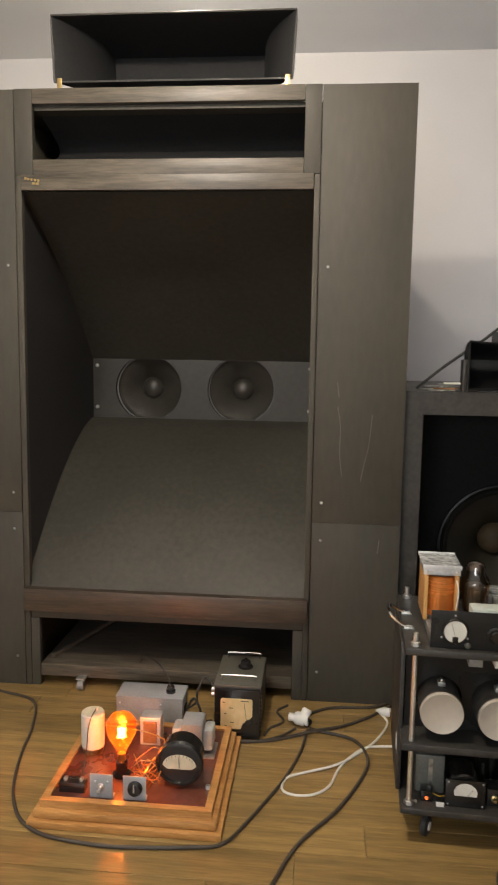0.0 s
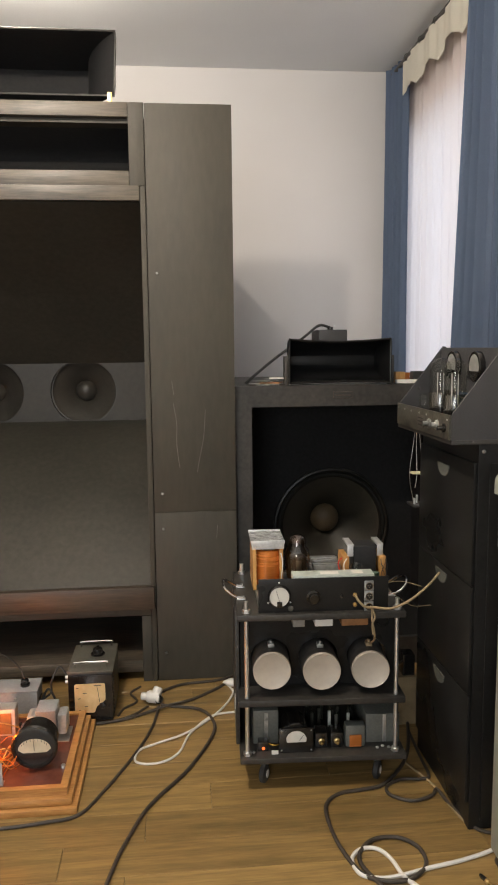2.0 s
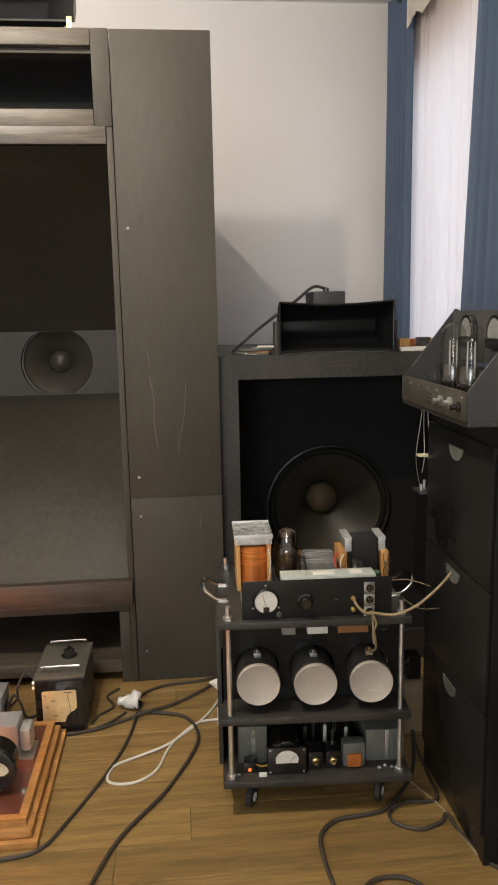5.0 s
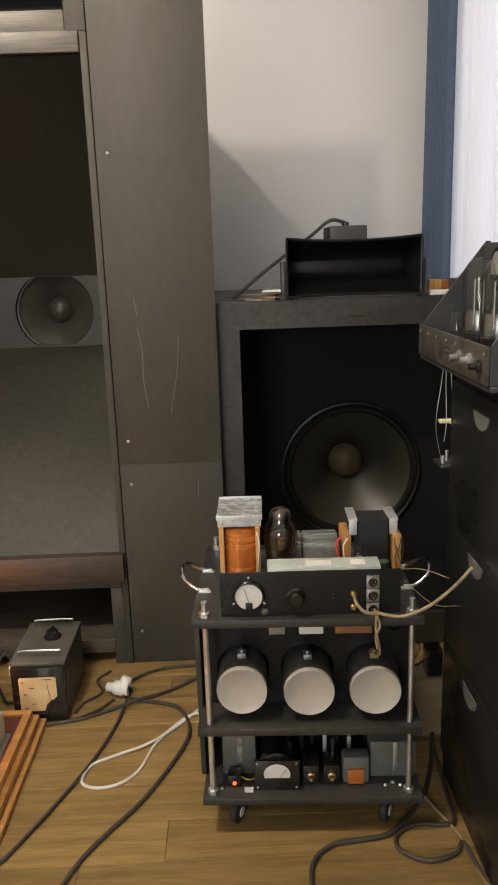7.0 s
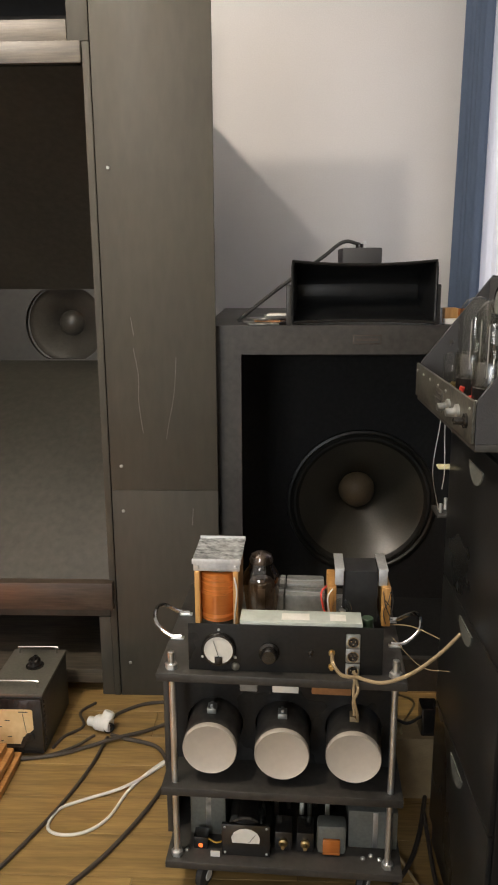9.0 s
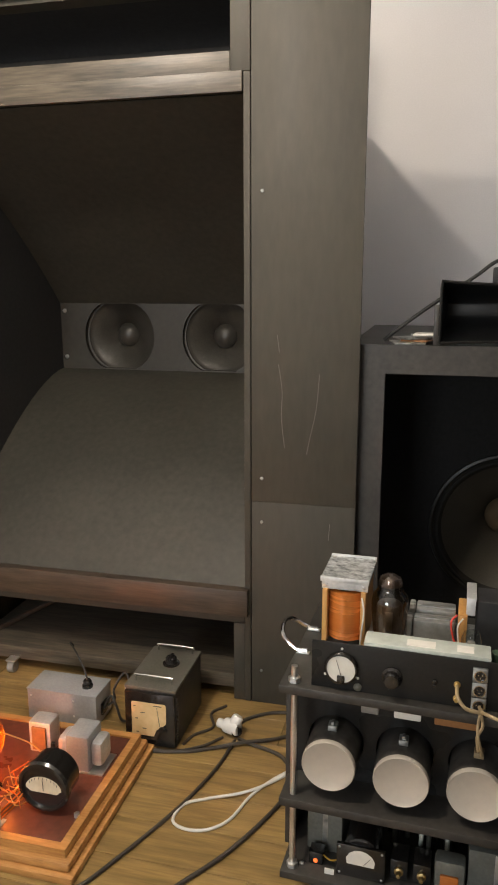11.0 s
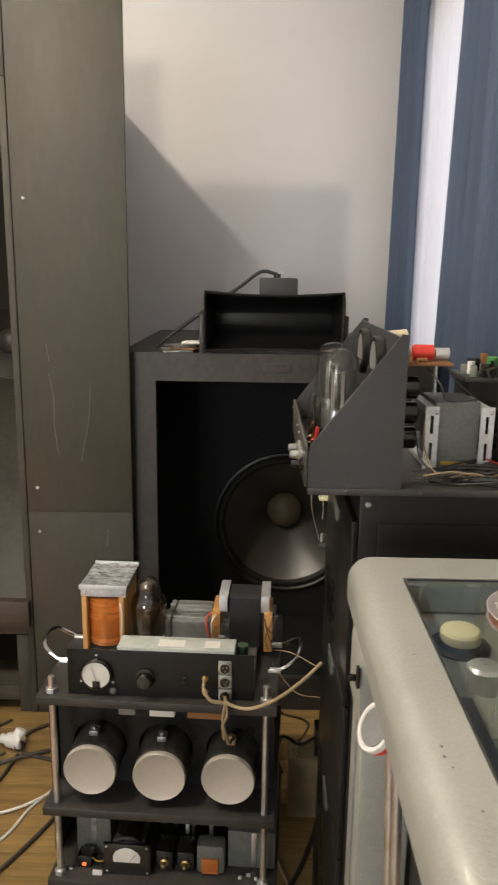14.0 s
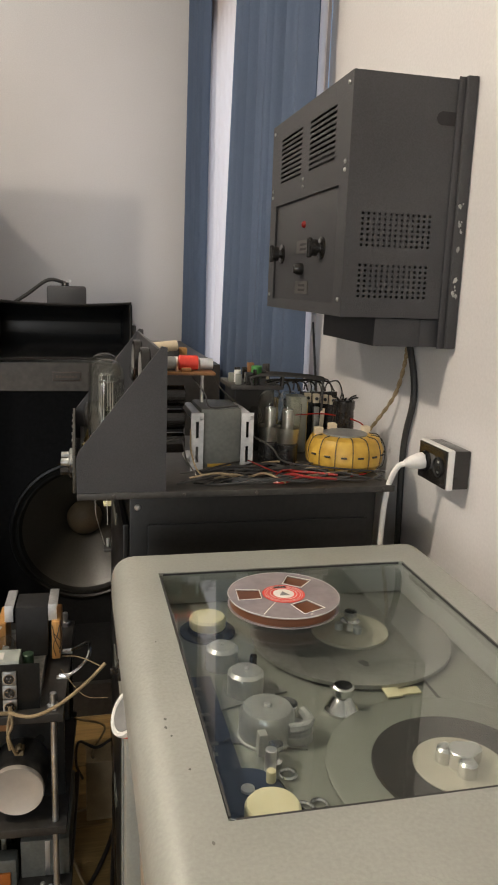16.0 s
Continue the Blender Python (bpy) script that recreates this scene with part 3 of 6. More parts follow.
part("surround", L([(0.315, 0), (0.312, -0.010), (0.302, -0.013), (0.293, -0.006), (0.286, -0.013), (0.276, -0.012), (0.27, -0.004), (0.262, 0.004)], (1.866, 4.52, 0.555), (0, 1, 0), 64), M_SURROUND, bass)
part("cone", L([(0.263, 0.003), (0.25, 0.012), (0.08, 0.20)], (1.866, 4.52, 0.555), (0, 1, 0), 64), M_BIGCONE, bass, "lacquered dark paper cone")
part("dust_cap", L([(0.08, 0.195), (0.078, 0.175), (0.06, 0.145), (0.03, 0.128), (0, 0.123)], (1.866, 4.52, 0.555), (0, 1, 0), 40), M_CAP, bass, "brown domed dust cap")
badge = part("badge", B((1.757, 1.850, by - 0.003, by + 0.001, 1.277, 1.308), bevel=0.001), M_LIP, bass)
part("badge_face", B((1.760, 1.847, by - 0.0045, by - 0.0032, 1.280, 1.305)), M_INK, badge)
for i in range(7):
    part("badge_bar", B((1.768 + i * 0.0105, 1.7755 + i * 0.0105, by - 0.0058, by - 0.0047, 1.289, 1.296)), M_LIP, badge)
# radial horn on it
rh = thing("radial_horn", "black metal radial horn with a curved lip and a driver behind", "horn loudspeaker", (1.787, 4.0, bz))
def radial(u, v):
    w, hh = 0.2315 - 0.022 * v, 0.098 * math.cos(1.53 * v)
    i = min(int(u * 4), 3)
    f = u * 4 - i
    a = [(-1, -1), (1, -1), (1, 1), (-1, 1), (-1, -1)]
    px, pz = a[i][0] * (1 - f) + a[i + 1][0] * f, a[i][1] * (1 - f) + a[i + 1][1] * f
    bow = (1 - px * px) * (1 - v)
    return 1.787 + px * w, 3.958 + 0.022 * bow + 0.21 * math.sin(1.571 * v), 1.447 + pz * (hh - 0.012 * bow * (1 if pz > 0 else 0.4))
part("horn_shell", sheet(radial, 40, 12, 0.004), M_HORNGLOSS, rh)
part("lip", T([radial(i / 40, 0) for i in range(41)], 0.005, seg=6, curved=False), M_BLACK, rh)
for x in (1.545, 2.029):
    part("bracket", B((x - 0.009, x + 0.009, 3.97, 4.03, bz + 0.001, 1.47), bevel=0.004), M_BLACKWOOD, rh)
part("throat", B((1.570, 2.004, 4.160, 4.199, 1.425, 1.470), bevel=0.006), M_HORNGLOSS, rh)
drv = part("driver", B((1.735, 1.875, 4.20, 4.40, 1.50, 1.592), bevel=0.008), M_CRACKLE, rh, "dark grey compression driver box")
part("terminal", C((1.80, 4.25, 1.592), 0.014, 0.014, seg=16), M_BAKELITE, drv)
part("terminal", C((1.815, 4.23, 1.606), 0.006, 0.010, seg=12), M_STEEL, drv)
solo("speaker_cable", T([(1.80, 4.25, 1.604), (1.74, 4.23, 1.612), (1.66, 4.20, 1.555), (1.52, 4.16, 1.46), (1.42, 4.12, 1.385), (1.37, 4.1, 1.345)], 0.0065), M_RUBBER, "black cable looping from the horn driver", "cable", (1.37, 4.1, 1.345))
for i, (x, y, w, d, a) in enumerate([(1.45, 4.05, 0.10, 0.14, 0.2), (1.49, 4.07, 0.09, 0.12, -0.3), (1.46, 4.06, 0.08, 0.1, 0.5), (1.50, 4.08, 0.07, 0.10, 0.1), (1.51, 4.05, 0.07, 0.08, -0.1)]):
    z = bz + 0.001 + i * 0.007
    bm = B((-w / 2, w / 2, -d / 2, d / 2, 0, 0.0055), bevel=0.001)
    bm.transform(pose(x, y, z, 0, 0, 57 * a))
    solo("circuit_board", bm, (M_SCUFFED, M_PCB, M_SCUFFED, M_CANGREY, M_PAPER)[i], "loose dusty flat plate in an untidy pile", "plate", (x, y, z), "plates on the bass cabinet")
for i, (x, y, s, m_) in enumerate([(2.09, 4.06, 0.022, M_WOODCHEEK), (2.13, 4.10, 0.018, M_COPPER), (2.17, 4.05, 0.025, M_BLACKWOOD), (2.21, 4.09, 0.02, M_WOODCHEEK)]):
    solo("transformer_core", B((x - s, x + s, y - s, y + s, bz + 0.001, bz + 0.03 + s), bevel=0.003), m_, "small wooden and copper coil resting on the cabinet", "coil", (x, y, bz), "coils on the bass cabinet")
solo("paper_sheet", B((2.06, 2.25, 4.0, 4.03, bz + 0.001, bz + 0.018), bevel=0.002), M_PAPER, "stack of pale papers lying on the cabinet", "papers", (2.15, 4.01, bz))

# ---- curtains ----
def folds(y0, y1, x, z0, z1, waves, deep, seed, flare=0.0, slant=0.0):
    rnd = random.Random(seed)
    ph = [rnd.uniform(0, 6.3) for _ in range(4)]
    def fn(u, v):
        y = y0 + (y1 - y0) * u + flare * (1 - u) * (v - 0.5)
        a = deep * (math.sin(waves * 6.283 * u + ph[0] + 0.6 * math.sin(2.2 * v + ph[1])) + 0.45 * math.sin(waves * 2.3 * 6.283 * u + ph[2] + 1.1 * v) + 0.3 * math.sin(5 * u + 3 * v + ph[3]))
        return x + slant * u + a * (1.0 - 0.35 * v), y, z0 + (z1 - z0) * v
    return fn
solo("curtain", sheet(folds(5.57, 5.27, 2.43, 0.03, 3.245, 4, 0.019, 3, 0.0, 0.065), 80, 24, 0.003), M_BLUE, "dark blue heavy curtain drawn to the corner", "curtain", (2.45, 5.45, 0.03), "blue curtains")
solo("curtain", sheet(folds(4.18, 3.51, 2.395, 0.03, 3.17, 7, 0.036, 8, -0.18, 0.07), 130, 24, 0.003), M_BLUE, "dark blue heavy curtain hanging in folds", "curtain", (2.43, 3.76, 0.03), "blue curtains")
solo("sheer_curtain", sheet(folds(5.585, 3.52, 2.53, 0.05, 3.14, 17, 0.016, 5), 190, 16), M_SHEER, "white sheer curtain lit from behind", "curtain", (2.53, 4.4, 0.05))
solo("valance", sheet(lambda u, v: (2.452 + 0.010 * math.sin(34 * u) + 0.004 * math.sin(91 * u), 5.26 - 1.56 * u, 3.200 - (0.215 - 0.055 * abs(math.sin(4.7 * math.pi * u + 0.5)) - 0.02 * u) * v), 120, 8, 0.003), M_VALANCE, "cream fabric valance pinned to the curtain rod", "valance", (2.47, 4.4, 2.8))
rod = thing("curtain_rod", "dark wooden curtain rod with rings", "curtain rod", (2.44, 4.4, 3.19))
part("rod", C((2.46, 3.3, 3.215), 0.012, 2.28, (0, 1, 0), 16), M_BLACKWOOD, rod)
for i in range(8):
    y = 3.45 + i * 0.25
    part("curtain_ring", T([(2.46 + 0.02 * math.cos(a), y, 3.210 + 0.02 * math.sin(a)) for a in [k * 6.283 / 12 for k in range(13)]], 0.003, steps=1, seg=6), M_BLACKWOOD, rod)
part("rod_bracket", B((2.473, 2.561, 5.22, 5.24, 3.205, 3.225)), M_BLACKWOOD, rod)

def swing(ob, degrees=-3.0, lift=0.010, slide=0.0):
    """Turn a thing of the trolley about the trolley's near corner, and lift it to the height of its shelf."""
    c = Vector((1.25, 3.0, 0))
    ob.matrix_world = Matrix.Translation(c + Vector((0, slide, lift))) @ pose(0, 0, 0, 0, 0, degrees) @ Matrix.Translation(-c) @ Matrix.Translation(ob.location)
    return ob


# ---- trolley with its three shelves ----
tro = thing("equipment_trolley", "black three-shelf trolley on casters with threaded steel posts", "trolley", (1.516, 3.26, 0))
swing(tro)
for z0, z1, x0, x1, y1 in ((0.600, 0.621, 1.231, 1.797, 3.50), (0.300, 0.322, 1.233, 1.800, 3.50), (0.096, 0.116, 1.237, 1.806, 3.50)):
    part("shelf", B((x0, x1, 3.005, y1, z0, z1), bevel=0.003), M_BLACKWOOD, tro, "black painted board shelf")
for x in (1.263, 1.772):
    for y in (3.03, 3.465):
        rod_ = part("post", L([(0, 0.09)] + [q for k in range(57) for q in ((0.0080, 0.09 + k * 0.01), (0.0074, 0.095 + k * 0.01))] + [(0.0078, 0.662), (0, 0.664)], (x, y, 0), seg=14), M_STEEL, tro, "threaded zinc-plated steel post")
        for z in (0.117, 0.622):
            part("nut", L([(0.0085, 0), (0.0145, 0), (0.0145, 0.011), (0.0085, 0.0125)], (x, y, z), seg=6), M_STEEL, rod_)
for x in (1.322, 1.720):
    for y in (3.075, 3.43):
        c = part("caster", L([(0.0, -0.012), (0.024, -0.012), (0.0325, -0.007), (0.0325, 0.007), (0.024, 0.012), (0, 0.012)], (x, y, 0.0225), (0.9, -0.4, 0), 24), M_RUBBER, tro, "small black caster wheel")
        part("hub", C((x - 0.0126, y + 0.0056, 0.0225), 0.014, 0.028, (0.9, -0.4, 0), 16), M_WHITE, c)
        part("fork", B((x - 0.017, x + 0.017, y - 0.004, y + 0.022, 0.055, 0.093), bevel=0.004), M_STEEL, c)
for x, s in ((1.262, -1), (1.775, 1)):
    part("handle", T([(x, 3.17, 0.628), (x + s * 0.03, 3.17, 0.630), (x + s * 0.066, 3.185, 0.655), (x + s * 0.075, 3.235, 0.668), (x + s * 0.066, 3.285, 0.655), (x + s * 0.03, 3.30, 0.630), (x, 3.30, 0.628)], 0.0052), M_CHROME, tro, "bent chrome carrying handle")
    for y in (3.17, 3.30):
        part("handle_plate", B((x - 0.006, x + 0.026 * s if s > 0 else x + 0.006, y - 0.008, y + 0.008, 0.6215, 0.6245), bevel=0.001) if s > 0 else B((x - 0.026, x + 0.006, y - 0.008, y + 0.008, 0.6215, 0.6245), bevel=0.001), M_STEEL, tro)
part("middle_panel", P(rect(1.245, 1.79, 0.323, 0.599), [ring(x, 0.424, 0.069, 36) for x in (1.349, 1.517, 1.688)] + [ring(1.745, 0.55, 0.022, 20)], 0.008, Matrix.Translation((0, 3.12, 0)) @ FRONT), M_BLACK, tro, smooth=False)
part("back_panel", B((1.245, 1.79, 3.47, 3.478, 0.323, 0.599)), M_BLACK, tro)
part("side_board", B((1.226, 1.240, 3.10, 3.47, 0.117, 0.5995), bevel=0.002), M_BLACKWOOD, tro)

# ---- three large capacitors on the middle shelf ----
for i, (x, tilt) in enumerate(((1.349, 0.0), (1.517, 1.0), (1.688, -2.5))):
    cap = thing("capacitor_can", "large dark metal capacitor can with a pale satin end cap", "capacitor", (x, 3.02, 0.36), "capacitors on the trolley")
    swing(cap, -3.0, (0.006, 0.000, 0.004)[i], 0.010)
    tr = pose(x, 3.101, 0.421 - (0.003 if i == 2 else 0), 0, 0, tilt)
    def placed(bm):
        bm.transform(tr)
        return bm
    part("can", placed(L([(0, 0.09), (0.061, 0.09), (0.065, 0.085), (0.065, -0.07), (0.0635, -0.074), (0.0635, -0.080)], (0, 0, 0), (0, 1, 0), 48)), M_DARKCAN, cap)
    part("end_cap", placed(L([(0.0645, -0.076), (0.0645, -0.086), (0.0625, -0.0895), (0.060, -0.088), (0.0, -0.0872)], (0, 0, 0), (0, 1, 0), 48)), M_DISC, cap, "pale satin aluminium end cap")
    part("terminal_clip", placed(B((-0.011, 0.011, -0.045, -0.018, 0.066, 0.080), (-0.004, 0.004, -0.040, -0.025, 0.079, 0.088), bevel=0.002)), M_TAN if i == 2 else M_SCUFFED, cap)
for x0, x1, m_, lab in ((1.42, 1.46, M_CANGREY, "small grey box fixed under the shelf"), (1.495, 1.555, M_PAPER, "pale label block fixed under the shelf"), (1.585, 1.675, M_PCB, "copper-brown block fixed under the shelf")):
    swing(solo("component_block", B((x0, x1, 3.035, 3.10, 0.566, 0.5995), bevel=0.002), m_, lab, "component", ((x0 + x1) / 2, 3.09, 0.566)))

# ---- amplifier on the top shelf ----
amp = thing("tube_amplifier", "home-built valve amplifier with a black front panel", "amplifier", (1.52, 3.2, 0.614))
amp.location = (1.520, 3.189, 0.6165)
swing(amp, -2.0, 0.0148, -0.014)
amp.scale = (0.968, 1, 1)
FA = 3.05
panel = part("front_panel", B((1.297, 1.750, FA, FA + 0.004, 0.6145, 0.729), bevel=0.001), M_BLACK, amp, "glossy black metal front panel")
part("chassis", B((1.300, 1.748, FA + 0.005, 3.42, 0.6145, 0.640), bevel=0.002), M_SCUFFED, amp)
part("edge_strip", B((1.418, 1.702, 3.056, 3.115, 0.660, 0.736), bevel=0.002), M_PALEBOX, amp, "grey painted metal box with paper labels")
for x0, x1 in ((1.515, 1.580), (1.628, 1.665)):
    part("paper_label", B((x0, x1, 3.066, 3.098, 0.7362, 0.7372)), M_PAPER, amp)
# panel instruments
meter = part("meter", L([(0, -0.001), (0.040, -0.001), (0.0405, -0.006), (0.037, -0.0125), (0.0340, -0.0130), (0.0335, -0.0095)], (1.369, FA, 0.670), (0, 1, 0), 40), M_BAKELITE, amp, "round black panel meter")
part("dial", L([(0.0336, -0.0098), (0, -0.0099)], (1.369, FA, 0.670), (0, 1, 0), 40), M_WHITEDIAL, meter, "white dial")
part("dial_foot", B((1.360, 1.378, FA - 0.0135, FA - 0.0100, 0.637, 0.655), bevel=0.003), M_BAKELITE, meter)
part("needle", T([(1.369, FA - 0.0112, 0.655), (1.358, FA - 0.0112, 0.692)], 0.0006, seg=5), M_INK, meter)
screws(amp, [(1.369, FA, 0.716), (1.330, FA, 0.648), (1.408, FA, 0.648)], 0.0032)
knob = part("knob", L([(0, -0.0005), (0.024, -0.0005), (0.0245, -0.006), (0.019, -0.010), (0.0175, -0.024), (0.0155, -0.027), (0, -0.0275)], (1.487, FA, 0.664), (0, 1, 0), 32), M_BAKELITE, amp, "black bakelite rotary knob")
part("toggle", L([(0.006, -0.0005), (0.006, -0.006), (0.002, -0.007), (0.003, -0.02), (0, -0.021)], (1.584, FA, 0.668), (0.1, 1, 0.1), 14), M_BAKELITE, amp)
part("jewel", L([(0.0095, -0.0005), (0.0095, -0.004), (0.006, -0.007), (0, -0.008)], (1.408, FA, 0.627), (0, 1, 0), 18), M_OLIVE, amp)
for z in (0.699, 0.664, 0.628):
    soc = part("connector", B((1.664, 1.697, FA - 0.007, FA - 0.0005, z - 0.017, z + 0.017), bevel=0.003), M_SCUFFED, amp, "square steel three-pin connector")
    part("connector_barrel", L([(0.0135, -0.0072), (0.0135, -0.011), (0.0115, -0.011), (0.011, -0.0075), (0, -0.0074)], (1.6805, FA, z), (0, 1, 0), 20), M_CHROME, soc)
    part("connector_face", L([(0.0108, -0.0082), (0, -0.0083)], (1.6805, FA, z), (0, 1, 0), 20), M_BAKELITE, soc)
    for px, pz in ((-0.0045, 0.003), (0.0045, 0.003), (0, -0.0045)):
        part("connector_pin", C((1.6805 + px, FA - 0.0082, z + pz), 0.0016, 0.004, (0, -1, 0), 8), M_CHROME, soc)
for z in (0.668, 0.634):
    part("jack", L([(0.0075, -0.0005), (0.0075, -0.004), (0.0045, -0.004), (0.0045, -0.013), (0, -0.013)], (1.632, FA, z), (0, 1, 0), 16), M_BRASS, amp)
# copper-wound transformer
tx = part("transformer", B((1.287, 1.405, 3.215, 3.225, 0.786, 0.813), bevel=0.001), M_ALU, amp, "tall copper-wound transformer with wooden cheeks")
for y in (3.2105, 3.372):
    part("rim", B((1.284, 1.408, y, y + 0.003, 0.806, 0.819), bevel=0.0006), M_ALU, tx)
part("top_plate", sheet(lambda u, v: (1.284 + 0.124 * u, 3.213 + 0.162 * v, 0.8135 + 0.0025 * noise.noise(Vector((u * 5, v * 7, 0)))), 14, 16, 0.0015), M_FOIL, tx, "crumpled scratched aluminium sheet")
part("core", B((1.288, 1.404, 3.226, 3.361, 0.788, 0.8125), (1.300, 1.392, 3.25, 3.34, 0.6405, 0.787)), M_CANGREY, tx)
part("coil", L([(0.040, 0.648), (0.050, 0.652), (0.052, 0.70), (0.052, 0.74), (0.050, 0.776), (0.040, 0.780)], (1.346, 3.262, 0), seg=36), M_COPPER, tx, "glossy amber copper winding")
for x in (1.290, 1.388):
    part("cheek", B((x, x + 0.013, 3.208, 3.37, 0.6405, 0.786), bevel=0.002), M_WOODCHEEK, tx, "varnished wooden cheek")
part("lead", T([(1.392, 3.205, 0.775), (1.398, 3.200, 0.74), (1.394, 3.201, 0.69), (1.390, 3.206, 0.645)], 0.0022, seg=6), M_PAPER, tx)
screws(tx, [(1.298, 3.215, 0.797), (1.394, 3.215, 0.797)], 0.0045)
# large shouldered valve
v = part("valve", L([(1.18 * r, h) for r, h in [(0.026, 0.660), (0.034, 0.675), (0.0365, 0.70), (0.0395, 0.735), (0.0395, 0.758), (0.036, 0.774), (0.029, 0.784), (0.0265, 0.790), (0.0265, 0.806), (0.023, 0.818), (0.013, 0.826), (0, 0.828)]], (1.458, 3.25, 0), seg=36), M_SMOKE, amp, "smoky shouldered glass valve")
part("valve_base", L([(1.18 * r, h) for r, h in [(0, 0.6405), (0.027, 0.6405), (0.027, 0.662), (0, 0.662)]], (1.458, 3.25, 0), seg=24), M_BAKELITE, v)
part("plate", L([(1.18 * r, h) for r, h in [(0, 0.672), (0.027, 0.672), (0.028, 0.70), (0.028, 0.745), (0.024, 0.752), (0, 0.753)]], (1.458, 3.25, 0), seg=20), M_GETTER, v)
part("plate_panel", B((1.449, 1.469, 3.2125, 3.2145, 0.69, 0.742), bevel=0.0005), M_SILVERING, v)
part("getter_top", L([(1.18 * r, h) for r, h in [(0.0250, 0.800), (0.0252, 0.806), (0.0218, 0.8165), (0.012, 0.8245), (0, 0.8265)]], (1.458, 3.25, 0), seg=24), M_GETTER, v)
v2 = part("valve", L([(0.019, 0.6405), (0.019, 0.70), (0.0235, 0.706), (0.0235, 0.728), (0.019, 0.741), (0.009, 0.748), (0, 0.749)], (1.660, 3.155, 0), seg=24), M_TUBE, amp, "small clear glass valve")
part("valve_base", C((1.660, 3.155, 0.6405), 0.017, 0.03, seg=20), M_BAKELITE, v2)
part("plate", C((1.660, 3.155, 0.671), 0.009, 0.05, seg=16), M_SILVERING, v2)
for x0, x1, y0, y1, zt in ((1.500, 1.516, 3.25, 3.30, 0.712), (1.518, 1.622, 3.25, 3.30, 0.712), (1.503, 1.519, 3.31, 3.37, 0.716), (1.521, 1.622, 3.31, 3.37, 0.716)):
    can = part("capacitor", B((x0, x1, y0, y1, 0.6405, zt), bevel=0.006), M_CANGREY, amp, "grey painted metal capacitor box")
    part("strap", B((x0 + 0.001, x1 - 0.001, y0 + 0.02, y0 + 0.028, zt + 0.0002, zt + 0.0022)), M_STEEL, can)
tb = part("choke", B((1.672, 1.756, 3.255, 3.345, 0.6405, 0.778), bevel=0.004), M_INNER, amp, "black taped choke between wooden cheeks")
for x in (1.646, 1.757):
    part("clamp", B((x, x + 0.024, 3.250, 3.350, 0.779, 0.786), (x, x + 0.022, 3.2485, 3.2505, 0.742, 0.786), bevel=0.001), M_ALU, tb)
for x in (1.628, 1.766):
    part("cheek", B((x, x + 0.022, 3.235, 3.345, 0.6405, 0.744), bevel=0.003), M_WOODCHEEK, tb)
part("lead", T([(1.640, 3.232, 0.74), (1.628, 3.225, 0.72), (1.632, 3.222, 0.68), (1.640, 3.226, 0.65)], 0.002, seg=6), M_PAPER, tb)
part("lead", T([(1.626, 3.26, 0.735), (1.612, 3.25, 0.72), (1.616, 3.24, 0.69), (1.628, 3.24, 0.66)], 0.0025, seg=6), M_RED, tb)
for q in ([(1.786, 3.233, 0.735), (1.781, 3.231, 0.71), (1.770, 3.232, 0.68), (1.776, 3.232, 0.65)], [(1.768, 3.233, 0.735), (1.774, 3.231, 0.70), (1.786, 3.232, 0.67)], [(1.790, 3.25, 0.74), (1.794, 3.24, 0.70), (1.785, 3.231, 0.66)], [(1.770, 3.233, 0.715), (1.787, 3.231, 0.695)]):
    part("lead", T(q, 0.0012, seg=5), M_CABLE, tb)
part("green_capacitor", C((1.718, 3.11, 0.6405), 0.014, 0.085, seg=20), M_DARKGREEN, amp)
part("signal_lead", T([(1.632, FA - 0.012, 0.670), (1.634, FA - 0.045, 0.664), (1.652, FA - 0.06, 0.648), (1.682, FA - 0.055, 0.640)], 0.0044), M_TAN, amp)
part("signal_lead", T([(1.682, FA - 0.02, 0.632), (1.690, FA - 0.06, 0.643), (1.74, FA - 0.09, 0.650), (1.80, FA - 0.10, 0.680), (1.86, FA - 0.09, 0.722), (1.905, FA - 0.07, 0.758)], 0.0040), M_TAN, amp)
part("signal_lead", T([(1.686, FA - 0.03, 0.636), (1.680, FA - 0.058, 0.60), (1.688, FA - 0.058, 0.56), (1.694, FA - 0.03, 0.52), (1.694, 3.10, 0.475)], 0.0034), M_TAN, amp)
part("signal_lead", T([(1.684, FA - 0.03, 0.634), (1.690, FA - 0.056, 0.61), (1.680, FA - 0.060, 0.585), (1.684, FA - 0.058, 0.55)], 0.0034), M_TAN, amp)
part("thin_lead", T([(1.79, 3.25, 0.64), (1.84, 3.2, 0.66), (1.90, 3.15, 0.655)], 0.0014, seg=6), M_TAN, amp)
part("thin_lead", T([(1.79, 3.2, 0.63), (1.85, 3.12, 0.60), (1.91, 3.08, 0.612)], 0.0009, seg=6), M_TAN, amp)

# ---- instruments on the bottom shelf ----
low = thing("power_supply", "open valve power supply on the bottom shelf", "power supply", (1.52, 3.2, 0.116))
swing(low)
part("case", B((1.285, 1.375, 3.10, 3.30, 0.1165, 0.240), bevel=0.005), M_CORE, low, "dark hammered metal case")
part("strap", B((1.325, 1.338, 3.0985, 3.0998, 0.13, 0.23)), M_SCUFFED, low)
mp_ = part("meter", B((1.372, 1.490, 3.035, 3.045, 0.1165, 0.205), bevel=0.003), M_BAKELITE, low, "black panel meter with a fan-shaped dial")
part("meter_body", C((1.431, 3.046, 0.172), 0.045, 0.10, (0, 1, 0), 32), M_BAKELITE, mp_)
